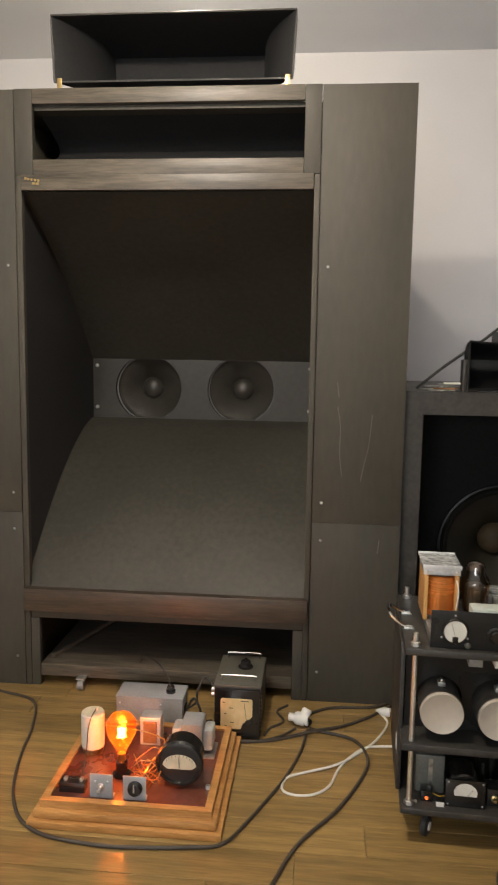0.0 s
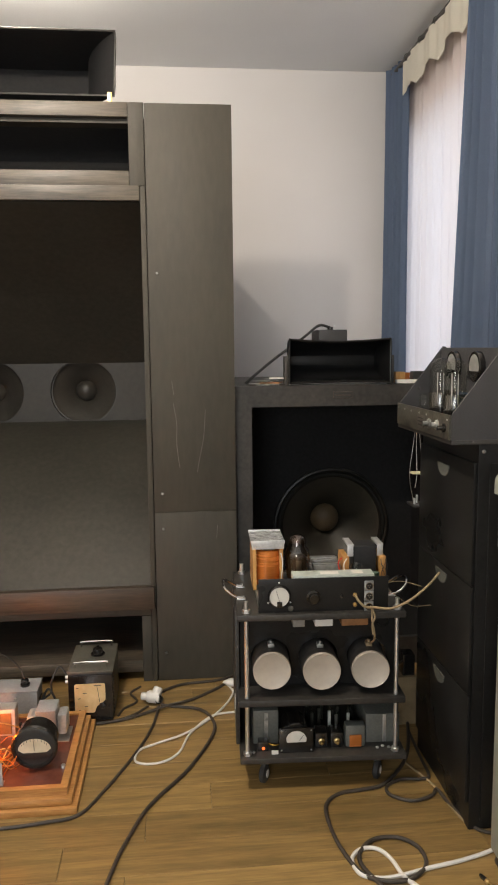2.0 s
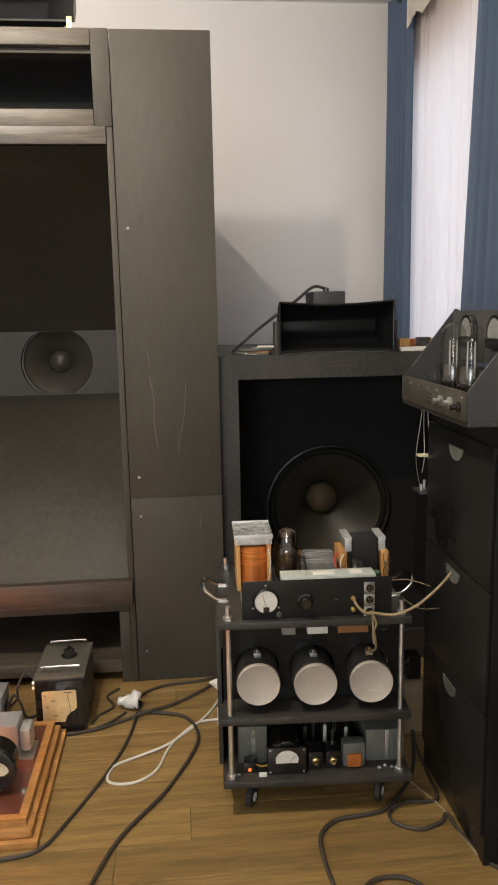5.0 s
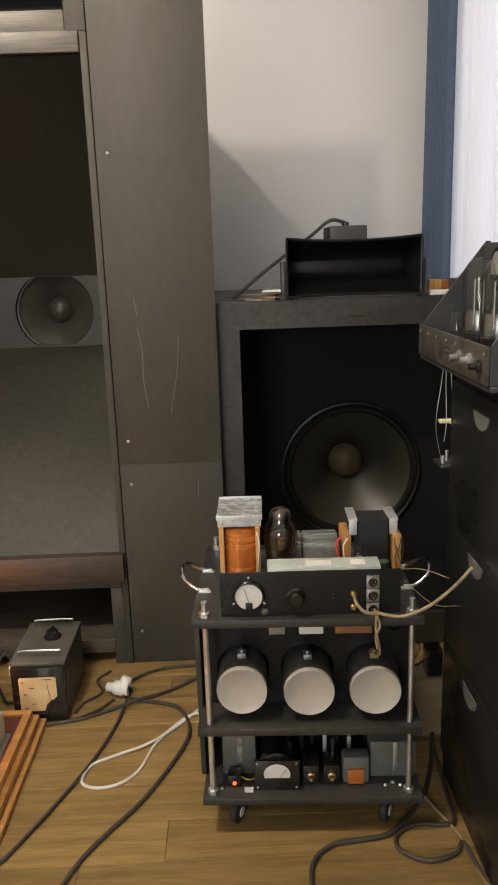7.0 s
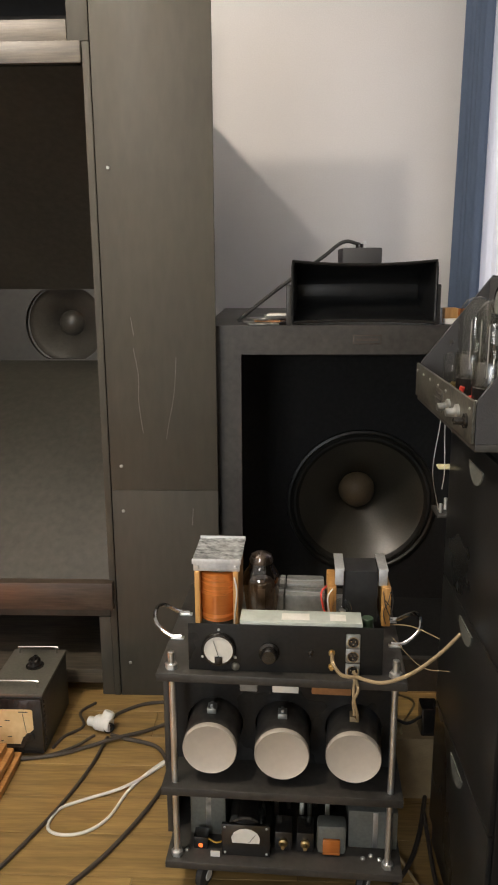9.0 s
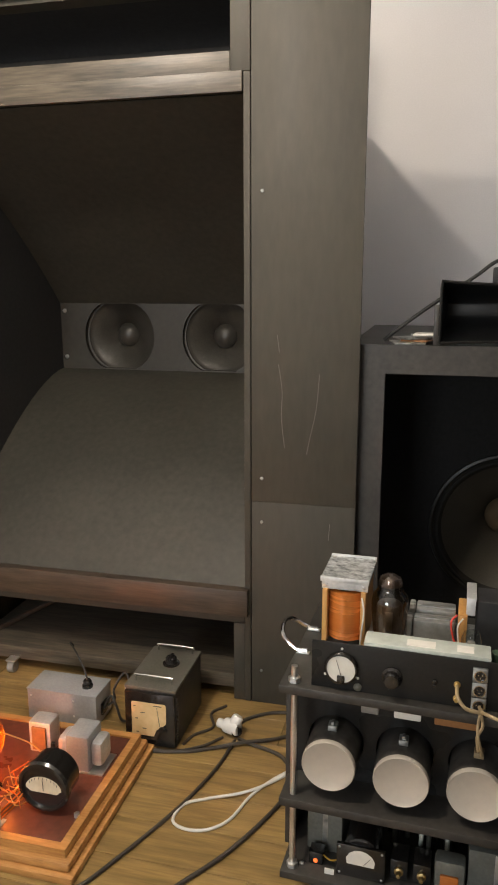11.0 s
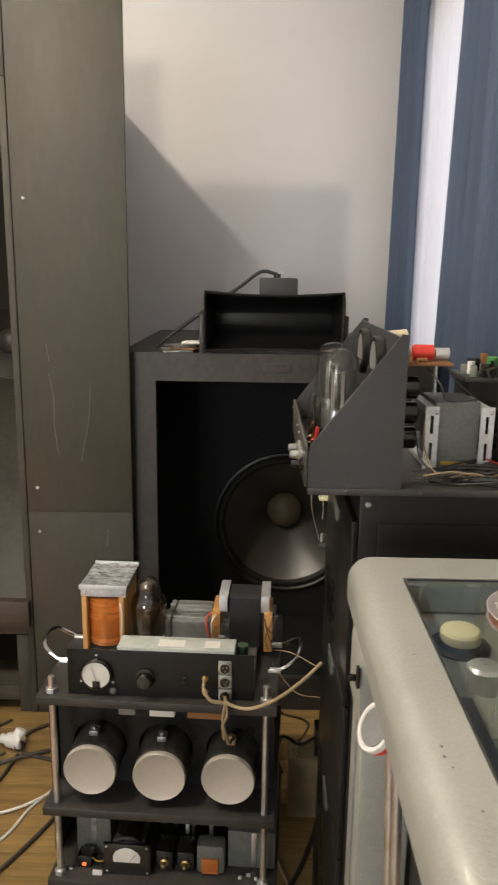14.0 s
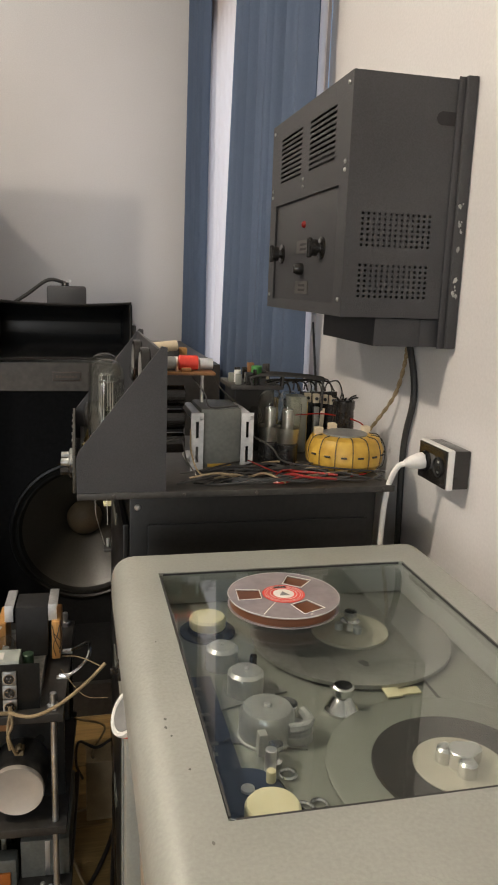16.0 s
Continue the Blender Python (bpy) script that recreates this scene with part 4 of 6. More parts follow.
part("dial", P([(1.398, 0.155), (1.464, 0.155), (1.466, 0.170), (1.459, 0.184), (1.446, 0.193), (1.431, 0.196), (1.416, 0.193), (1.403, 0.184), (1.396, 0.170)], (), 0.001, Matrix.Translation((0, 3.0335, 0)) @ FRONT), M_WHITEDIAL, mp_)
part("needle", T([(1.438, 3.0328, 0.157), (1.455, 3.0328, 0.180)], 0.0007, seg=5), M_INK, mp_)
screws(mp_, [(1.380, 3.035, 0.197), (1.482, 3.035, 0.197), (1.380, 3.035, 0.126), (1.482, 3.035, 0.126)], 0.003)
for x in (1.521, 1.575):
    s_ = part("socket_block", B((x - 0.021, x + 0.021, 3.06, 3.12, 0.1165, 0.170), bevel=0.003), M_BAKELITE, low)
    part("terminal", L([(0.011, 0), (0.011, -0.006), (0.006, -0.008), (0.005, -0.02), (0, -0.021)], (x, 3.06, 0.142), (0, 1, 0), 16), M_BRASS, s_)
tr_ = part("coil_frame", B((1.603, 1.675, 3.055, 3.10, 0.1165, 0.198), bevel=0.012), M_CORE, low, "small transformer with an orange winding")
part("winding", B((1.617, 1.660, 3.048, 3.056, 0.122, 0.165), bevel=0.004), M_COPPER, tr_)
part("case", B((1.680, 1.800, 3.085, 3.36, 0.1165, 0.222), bevel=0.004), M_CORE, low, "grey metal box with a steel strap")
part("strap", B((1.740, 1.752, 3.0832, 3.0847, 0.12, 0.220), bevel=0.0005), M_STEEL, low)
for i, (x, y) in enumerate([(1.50, 3.16), (1.53, 3.19), (1.565, 3.17), (1.60, 3.2), (1.485, 3.20), (1.545, 3.23), (1.585, 3.14), (1.63, 3.15), (1.645, 3.19)]):
    v_ = part("valve", L([(0.012, 0.1165), (0.012, 0.21), (0.010, 0.222), (0, 0.228)], (x, y, 0), seg=18), M_GLASS, low)
    part("plate", C((x, y, 0.135), 0.006, 0.06, seg=12), (M_SILVERING, M_SILVERING, M_PAPER, M_DARKCAN, M_BAKELITE)[i % 5], v_)
sw = part("switch_box", B((1.300, 1.336, 3.05, 3.085, 0.1165, 0.150), bevel=0.003), M_BAKELITE, low)
part("indicator", L([(0.0055, 0), (0.0055, -0.002), (0.003, -0.004), (0, -0.0045)], (1.318, 3.05, 0.128), (0, 1, 0), 14), M_LED, sw, "lit orange-red indicator")
part("paper_label", B((1.345, 1.368, 3.028, 3.032, 0.1165, 0.130)), M_PAPER, low)
part("yellow_wire", T([(1.336, 3.06, 0.14), (1.355, 3.05, 0.138), (1.372, 3.06, 0.135)], 0.002, seg=6), M_YELLOW, low)
screws(low, [(1.715, 3.05, 0.1165), (1.735, 3.06, 0.1165), (1.755, 3.05, 0.1165), (1.285, 3.045, 0.1165)], 0.006, (0, 0, 1))

# ---- drawer cabinet by the wall ----
dc = thing("drawer_cabinet", "black lacquered cabinet with crescent cut-out drawer pulls", "cabinet", (2.18, 2.99, 0))
cx0, cx1, cy0, cy1, ct = 1.930, 2.43, 2.735, 3.235, 1.224
part("carcass", B((cx0, cx1, cy0, cy1, 0.0, ct), bevel=0.004), M_BLACK, dc)
part("end_panel", B((cx0 + 0.035, cx1 - 0.02, cy0 - 0.006, cy0 - 0.0005, 0.03, 1.165), bevel=0.002), M_BLACK, dc)
for z0, z1, zc in ((0.79, 1.165, 1.115), (0.445, 0.786, 0.755), (0.09, 0.441, 0.405)):
    d_ = part("drawer_front", B((cx0 - 0.012, cx0 - 0.001, cy0 + 0.004, cy1 - 0.01, z0, z1), bevel=0.003), M_BLACK, dc)
    pull = [(2.985 + 0.052 * math.cos(a), zc + 0.012 - 0.040 * math.sin(a)) for a in [k * math.pi / 14 for k in range(15)]]
    part("drawer_pull", P(pull, (), 0.003, Matrix.Translation((cx0 - 0.0155, 0, 0)) @ SIDE), M_CORE, d_, "worn crescent-shaped drawer pull", smooth=False)
screws(dc, [(1.945, cy0 - 0.001, 1.200)], 0.006)
# unit of terminals hung on the far side of it
ts = thing("terminal_shelf", "small shelf with wired terminals fixed to the cabinet", "shelf", (1.92, 3.3, 0.85))
part("bracket", B((1.90, 1.99, 3.24, 3.32, 0.925, 0.933), (1.975, 1.99, 3.24, 3.32, 0.933, 1.15), bevel=0.002), M_BLACKWOOD, ts)
part("upper_plate", B((1.900, 1.974, 3.255, 3.285, 1.045, 1.052), bevel=0.002), M_CREAM, ts)
for x, y, h_ in ((1.911, 3.262, 0.022), (1.928, 3.285, 0.030), (1.95, 3.265, 0.02)):
    part("terminal", C((x, y, 0.9335), 0.0045, h_, seg=14), M_STEEL, ts)
for k, (x, y, b) in enumerate(((1.890, 3.2, -0.012), (1.898, 3.21, 0.010), (1.912, 3.22, 0.022))):
    part("wire", T([(x, y, 1.225), (x + b * 0.3, y + 0.01, 1.16), (x + b, y + 0.02, 1.05), (x + 0.012, y + 0.045, 0.945 + 0.05 * k)], 0.0010, seg=6), M_PAPER if k else M_STEEL, ts)

# ---- sloping valve amplifier on the cabinet ----
sa = thing("chassis_amplifier", "old open amplifier chassis with sloping black side plates", "amplifier", (2.1, 2.95, 1.225))
part("base_plate", B((1.833, 2.455, 2.702, 3.22, 1.2255, 1.2385), bevel=0.002), M_BLACKWOOD, sa)
screws(sa, [(x, 2.702, 1.232) for x in (1.90, 2.03, 2.17, 2.31, 2.43)], 0.0035, (0, -1, 0), M_DARKCAN)
prof = [(1.833, 1.239), (1.995, 1.239), (1.995, 1.506), (1.985, 1.508), (1.836, 1.315), (1.832, 1.30)]
for y in (2.703, 3.200):
    part("side_plate", P(prof, [] if y < 3 else [ring(1.90, 1.36, 0.006, 12)], 0.008, Matrix.Translation((0, y, 0)) @ FRONT), M_CRACKLE, sa, smooth=False)
fp = part("front_strip", B((1.826, 1.8315, 2.703, 3.208, 1.2395, 1.312), bevel=0.001), M_STRIP, sa, "worn dark metal control strip")
part("type_plate", B((1.8246, 1.8258, 2.925, 2.985, 1.250, 1.292)), M_DARKCAN, fp)
for k in range(3):
    part("text_bar", B((1.8240, 1.8245, 2.932, 2.978, 1.258 + 0.011 * k, 1.262 + 0.011 * k)), M_INK, fp)
for y, z, r in ((2.74, 1.272, 0.013), (2.80, 1.275, 0.015), (2.87, 1.272, 0.015)):
    part("control", L([(r, 0), (r, -0.005), (r * 0.55, -0.008), (r * 0.5, -0.022), (0, -0.023)], (1.826, y, z), (1, 0, 0), 18), M_SCUFFED if r > 0.014 else M_BAKELITE, fp)
screws(fp, [(1.826, y, 1.297) for y in (2.72, 2.9, 2.97, 3.05, 3.12, 3.19)], 0.003, (-1, 0, 0), M_SCUFFED)
bp = part("meter_panel", B((1.978, 1.984, 2.712, 3.199, 1.36, 1.503), bevel=0.001), M_CRACKLE, sa)
for y in (2.86, 3.05):
    g = part("meter", C((1.977, y, 1.445), 0.048, 0.018, (-1, 0, 0), 32), M_BAKELITE, bp, "round black meter with a pale dial")
    part("dial", L([(0.038, 0), (0, 0.0005)], (1.9585, y, 1.445), (-1, 0, 0), 28), M_CANGREY, g)
    part("dial_shield", B((1.953, 1.958, y - 0.038, y + 0.038, 1.405, 1.432), bevel=0.002), M_BAKELITE, g)
part("inner_deck", B((1.842, 1.976, 2.712, 3.199, 1.262, 1.268), bevel=0.001), M_BLACKWOOD, sa)
for y, x in ((2.84, 1.893), (2.965, 1.893)):
    vt = part("valve", L([(0.031, 1.315), (0.034, 1.33), (0.034, 1.43), (0.031, 1.450), (0.022, 1.464), (0.010, 1.470), (0, 1.471)], (x, y, 0), seg=32), M_TUBE, sa, "tall clear glass valve")
    part("valve_base", C((x, y, 1.2685), 0.034, 0.048, seg=28), M_BAKELITE, vt)
    part("skirt", L([(0.036, 1.318), (0.0375, 1.355), (0.035, 1.362)], (x, y, 0), seg=28), M_FROST, vt)
    for a in range(4):
        px, py = x + 0.013 * math.cos(1.571 * a + 0.5), y + 0.013 * math.sin(1.571 * a + 0.5)
        part("support_rod", T([(px, py, 1.33), (px, py, 1.425)], 0.0011, seg=5), M_STEEL, vt)
    part("spacer", C((x, y, 1.424), 0.017, 0.002, seg=20), M_FROST, vt)
part("short_valve", L([(0.020, 1.268), (0.022, 1.30), (0.022, 1.345), (0.018, 1.352), (0, 1.354)], (1.872, 3.045, 0), seg=24), M_TUBE, sa, "short clear glass valve")
rnd = random.Random(4)
for i in range(14):
    x, y = rnd.uniform(1.848, 1.87), rnd.uniform(2.72, 2.86) + (0.2 if i % 3 == 0 else 0)
    part("small_component", C((x, y, 1.2685), rnd.uniform(0.004, 0.008), rnd.uniform(0.012, 0.035), (rnd.uniform(-.4, .4), rnd.uniform(-.4, .4), 1), 10), rnd.choice([M_STEEL, M_RED, M_BRASS, M_SCUFFED]), sa)
# rear half: transformers, valves, toroid and boards
rt = part("transformer", B((2.085, 2.170, 2.86, 2.99, 1.2395, 1.368), bevel=0.003), M_CORE, sa, "steel transformer with pale mounting frames")
for x in (2.066, 2.171):
    part("frame_bolt", C((x + 0.012, 2.838, 1.352), 0.004, 0.006, (1, 0, 0), 8), M_STEEL, rt)
    part("mounting_frame", P(rect(x - 0.004, x + 0.022, 1.2395, 1.362), [rect(x + 0.006, x + 0.012, 1.258, 1.292), rect(x + 0.006, x + 0.012, 1.310, 1.344)], 0.003, Matrix.Translation((0, 2.844, 0)) @ FRONT), M_ALU, rt, smooth=False)
    for z0, z1 in ((1.2395, 1.250), (1.345, 1.360)):
        part("frame_flange", B((x, x + 0.018, 2.8475, 2.998, z0, z1), bevel=0.001), M_ALU, rt)
part("paper_label", B((2.10, 2.15, 2.858, 2.8595, 1.245, 1.252)), M_YELLOW, rt)
for z in (1.29, 1.34, 1.39):
    part("dark_coil", C((2.005, 2.90, z), 0.022, 0.05, (1, 0, 0), 20), M_BAKELITE, sa)
tg = part("tag_board", B((1.998, 2.115, 2.87, 3.02, 1.436, 1.442), bevel=0.001), M_PCB, sa, "brown tag board with capacitors")
part("capacitor", C((2.005, 2.90, 1.457), 0.014, 0.03, (1, 0, 0), 18), M_CANGREY, tg)
part("capacitor", C((2.043, 2.91, 1.458), 0.0155, 0.040, (1, 0, 0), 20), M_RED, tg, "red film capacitor")
part("capacitor", C((2.088, 2.92, 1.455), 0.012, 0.028, (1, 0, 0), 18), M_ALU, tg)
part("capacitor", C((2.045, 2.875, 1.446), 0.005, 0.02, (1, 0.3, 0), 12), M_PCB, tg)
part("capacitor", C((2.01, 2.99, 1.452), 0.010, 0.09, (1, 0.1, 0), 14), M_PAPER, tg)
part("capacitor", C((2.0, 3.05, 1.475), 0.012, 0.06, (1, 0.2, 0.1), 14), M_DIAL, tg)
for x in (2.012, 2.1):
    part("post", C((x, 2.95, 1.2395), 0.004, 0.197, seg=10), M_STEEL, tg)
bt = part("transformer", B((2.19, 2.285, 3.03, 3.15, 1.2395, 1.385), bevel=0.004), M_BLACK, sa)
part("coil_board", B((2.18, 2.30, 3.02, 3.16, 1.3855, 1.396), bevel=0.001), M_BLACKWOOD, bt)
part("capacitor", C((2.247, 3.06, 1.3965), 0.0125, 0.040, seg=20), M_GREEN, bt, "green film capacitor")
part("capacitor", C((2.205, 3.075, 1.3965), 0.008, 0.028, seg=12), M_WHITE, bt)
for x, y in ((2.243, 2.90), (2.275, 2.875)):
    vt = part("valve", L([(0.022, 1.29), (0.025, 1.31), (0.029, 1.345), (0.029, 1.375), (0.024, 1.392), (0.013, 1.402), (0, 1.405)], (x, y, 0), seg=28), M_TUBE, sa, "clear glass valve in a black socket")
    part("valve_base", C((x, y, 1.2395), 0.024, 0.052, seg=22), M_BAKELITE, vt)
    part("getter_band", L([(0.0225, 1.293), (0.0245, 1.309), (0.0262, 1.325)], (x, y, 0), seg=22), M_SILVERING, vt)
    part("plate", C((x, y, 1.315), 0.012, 0.05, seg=16), M_SILVERING, vt)
part("green_box", B((2.318, 2.357, 3.0, 3.05, 1.2395, 1.372), bevel=0.003), M_DECK, sa)
pot = part("terminal_pot", L([(0.020, 1.2395), (0.024, 1.25), (0.026, 1.30), (0.024, 1.345), (0.026, 1.352), (0.026, 1.366), (0.022, 1.368), (0, 1.368)], (2.440, 2.982, 0), seg=26), M_BAKELITE, sa, "black bakelite pot with solder lugs")
for k in range(6):
    a = k * 1.047 + 0.3
    part("lug", T([(2.440 + r * math.cos(a), 2.982 + r * math.sin(a), z) for r, z in ((0.014, 1.368), (0.022, 1.374), (0.034, 1.377))], 0.0022, seg=5), M_BAKELITE, pot)
for k in range(4):
    nb = part("terminal_nut", B((2.365 + 0.021 * k, 2.381 + 0.021 * k, 3.046, 3.058, 1.352 - 0.002 * k, 1.374 - 0.002 * k), bevel=0.002), M_DIAL, sa)
    part("nut_stud", C((2.373 + 0.021 * k, 3.0455, 1.363 - 0.002 * k), 0.004, 0.004, (0, -1, 0), 8), M_INK, nb)
part("terminal_rail", B((2.360, 2.450, 3.0585, 3.066, 1.2395, 1.376), bevel=0.001), M_BAKELITE, sa)
for k in range(4):
    part("cage_wire", T([(2.225 + 0.012 * k, 3.00 + 0.02 * k, 1.397), (2.225 + 0.012 * k, 3.0 + 0.02 * k, 1.418), (2.30, 3.0 + 0.02 * k, 1.421), (2.385 + 0.006 * k, 3.0 + 0.018 * k, 1.412), (2.392 + 0.006 * k, 3.0 + 0.018 * k, 1.398), (2.392 + 0.006 * k, 3.0 + 0.018 * k, 1.34)], 0.0024, steps=4, seg=6), M_INK, sa)
for k in range(5):
    part("bus_wire", T([(2.25 + 0.02 * k, 3.04, 1.40), (2.28 + 0.02 * k, 3.02, 1.41), (2.33 + 0.02 * k, 3.02, 1.405), (2.35 + 0.022 * k, 3.05, 1.38)], 0.0022, seg=6), M_BAKELITE, sa)
tor = part("toroid", L([(0.030, 1.2395), (0.070, 1.2395), (0.083, 1.255), (0.085, 1.285), (0.074, 1.308), (0.052, 1.313), (0.030, 1.310)], (2.402, 2.862, 0), seg=18), M_YELLOW, sa, "toroidal transformer wrapped in yellow tape")
part("pressure_plate", C((2.402, 2.862, 1.310), 0.048, 0.006, seg=36), M_CANGREY, tor, "grey round steel plate")
for a in (100, 165, 20):
    x, y = 2.402 + 0.058 * math.cos(radians(a)), 2.862 + 0.058 * math.sin(radians(a))
    part("tape_tab", B((x - 0.009, x + 0.009, y - 0.009, y + 0.009, 1.309, 1.326), bevel=0.003), M_DIAL, tor)
for a in range(190, 360, 24):
    c_, s_ = math.cos(radians(a)), math.sin(radians(a))
    part("lacing", T([(2.402 + r * c_, 2.862 + r * s_, z) for r, z in ((0.055, 1.3145), (0.0765, 1.3095), (0.0875, 1.285), (0.0855, 1.252), (0.072, 1.241))], 0.0011, seg=5), M_INK, tor)
    part("mark_bar", T([(2.402 + 0.0862 * math.cos(radians(a + d)), 2.862 + 0.0862 * math.sin(radians(a + d)), 1.277) for d in (8, 16)], 0.0022, seg=5), M_INK, tor)
rnd = random.Random(21)
for i in range(40):
    x, y = rnd.uniform(2.02, 2.28), rnd.uniform(2.735, 2.84)
    pts = [(x, y, 1.242)]
    for k in range(4):
        x, y = min(2.45, x + rnd.uniform(0.02, 0.06)), min(2.86, max(2.715, y + rnd.uniform(-0.03, 0.03)))
        pts.append((x, y, 1.242 + rnd.uniform(0, 0.014)))
    part("wire", T(pts, rnd.uniform(0.0014, 0.003), seg=5, steps=5), rnd.choice([M_INK, M_INK, M_INK, M_INK, M_INK, M_RUBBER, M_BAKELITE, M_TAN, M_LENS]), sa)
for pts, m_ in (([(2.06, 2.84, 1.33), (2.062, 2.83, 1.28), (2.08, 2.79, 1.245), (2.15, 2.77, 1.246), (2.22, 2.78, 1.25)], M_TAN),
                ([(2.19, 2.9, 1.31), (2.22, 2.8, 1.30), (2.25, 2.79, 1.27), (2.35, 2.76, 1.262), (2.46, 2.77, 1.25)], M_INK),
                ([(2.18, 2.83, 1.265), (2.24, 2.77, 1.25), (2.33, 2.75, 1.243), (2.42, 2.77, 1.247)], M_LENS),
                ([(2.33, 3.0, 1.33), (2.40, 2.98, 1.335), (2.47, 2.95, 1.32), (2.48, 2.93, 1.29)], M_LENS),
                ([(2.01, 2.86, 1.30), (2.04, 2.83, 1.31), (2.05, 2.82, 1.27), (2.07, 2.78, 1.243)], M_INK),
                ([(2.12, 2.95, 1.43), (2.14, 2.95, 1.40), (2.16, 2.93, 1.38), (2.19, 2.95, 1.36)], M_INK),
                ([(2.07, 2.89, 1.43), (2.09, 2.85, 1.40), (2.10, 2.84, 1.375), (2.16, 2.85, 1.376)], M_INK)):
    part("wire", T(pts, 0.0017, seg=6), m_, sa)
rnd = random.Random(33)
for i in range(46):
    x, y = rnd.uniform(2.19, 2.44), rnd.uniform(3.0, 3.19)
    if 2.18 < x < 2.30 and y < 3.17:
        z0, lo = 1.3962, 0.02
    else:
        z0, lo = 1.2387, 0.06
    r, hh = rnd.uniform(0.004, 0.010), rnd.uniform(lo * 0.5, lo * 2.0)
    c_ = rnd.choice([M_BAKELITE, M_BAKELITE, M_DECK, M_SCUFFED, M_BRASS, M_PCB, M_DIAL, M_INK])
    bm = C((x, y, z0), r, hh, (rnd.uniform(-0.1, 0.1), rnd.uniform(-0.1, 0.1), 1), 10) if i % 2 else B((x - r, x + r, y - r, y + r, z0, z0 + hh), bevel=0.002)
    part("small_component", bm, c_, sa)
for i in range(9):
    x, z = 2.20 + 0.026 * i, 1.405 + rnd.uniform(-0.012, 0.01)
    part("bus_wire", T([(x, 3.03, 1.385), (x + 0.004, 3.025, z), (x + 0.03, 3.03, z + 0.005), (x + 0.05, 3.05, z - 0.02), (x + 0.052, 3.06, 1.36)], 0.0018, seg=5), M_INK, sa)

# ---- box on the wall ----
wb = thing("wall_rectifier", "charcoal metal power box hung on the wall", "power box", (2.44, 3.0, 1.585))
part("case", P(rect(2.715, 3.277, 1.568, 2.004), (), 0.001, Matrix.Translation((2.538, 0, 0)) @ SIDE), M_CRACKLE, wb, smooth=False)
slots = [rect(y0, y0 + 0.165, 1.862 + k * 0.0105, 1.867 + k * 0.0105) for y0 in (2.80, 3.025) for k in range(10)]
part("front_plate", P(rect(2.716, 3.276, 1.569, 2.003), [*slots, rect(2.765, 3.225, 1.592, 1.812)], 0.002, Matrix.Translation((2.3215, 0, 0)) @ SIDE), M_CRACKLE, wb, smooth=False)
holes = [rect(2.352 + i * 0.0112, 2.3568 + i * 0.0112, z0 + k * 0.0095, z0 + k * 0.0095 + 0.0044) for z0 in (1.700, 1.606) for i in range(13) for k in range(7)]
part("side_plate", P(rect(2.322, 2.537, 1.569, 2.003), holes, 0.002, Matrix.Translation((0, 2.7155, 0)) @ FRONT), M_CRACKLE, wb, "side plate with punched ventilation holes", smooth=False)
part("side_plate", B((2.324, 2.537, 3.274, 3.276, 1.569, 2.003)), M_CRACKLE, wb)
part("top_plate", B((2.324, 2.537, 2.718, 3.273, 2.000, 2.003)), M_CRACKLE, wb)
part("bottom_plate", B((2.324, 2.537, 2.718, 3.273, 1.569, 1.572)), M_CRACKLE, wb)
part("inner_core", B((2.40, 2.50, 2.80, 3.2, 1.62, 1.93)), M_INNER, wb)
part("mounting_plate", B((2.538, 2.5605, 2.706, 3.29, 1.512, 2.010), (2.524, 2.5375, 2.7125, 2.7145, 1.512, 2.008), bevel=0.003), M_CRACKLE, wb)
part("lower_box", B((2.395, 2.490, 2.722, 3.03, 1.514, 1.5675), (2.4905, 2.5375, 2.724, 3.2, 1.514, 1.5675), bevel=0.002), M_CRACKLE, wb)
fp2 = part("control_plate", B((2.3265, 2.3295, 2.755, 3.235, 1.585, 1.82), bevel=0.001), M_CRACKLE, wb)
part("lamp_lens", L([(0.0075, 0), (0.0075, -0.003), (0.005, -0.007), (0, -0.008)], (2.3264, 2.99, 1.755), (1, 0, 0), 20), M_LENS, fp2, "red signal lamp lens")
for y, z, r in ((2.862, 1.700, 0.017), (3.165, 1.697, 0.017)):
    kn = part("knob", L([(r * 1.35, 0), (r * 1.35, -0.003), (r * 0.6, -0.005), (r * 0.5, -0.010), (r, -0.012), (r * 0.95, -0.026), (0, -0.029)], (2.3264, y, z), (1, 0, 0), 24), M_BAKELITE, fp2, "black bakelite pointer knob")
    part("pointer", B((2.294, 2.305, y - 0.006, y + 0.006, z - 0.020, z + 0.020), bevel=0.004), M_BAKELITE, kn)
part("knob", L([(0.013, 0), (0.013, -0.012), (0.009, -0.02), (0, -0.021)], (2.3264, 2.995, 1.660), (1, 0, 0), 18), M_BAKELITE, fp2)
for z0, z1 in ((1.694, 1.722), (1.606, 1.634)):
    pl = part("name_plate", B((2.3245, 2.3263, 2.945, 3.040, z0, z1)), M_DARKCAN, fp2)
    for k in range(2):
        part("text_bar", B((2.3238, 2.3244, 2.965, 3.012, z0 + 0.006 + 0.010 * k, z0 + 0.011 + 0.010 * k)), M_INK, pl)
screws(wb, [(2.3215, y, z) for y in (2.735, 3.255) for z in (1.60, 1.835, 1.85, 1.985)] + [(2.3215, 3.0, 1.835), (2.3215, 3.0, 1.85)], 0.0042, (-1, 0, 0), M_SCUFFED)
rnd = random.Random(17)
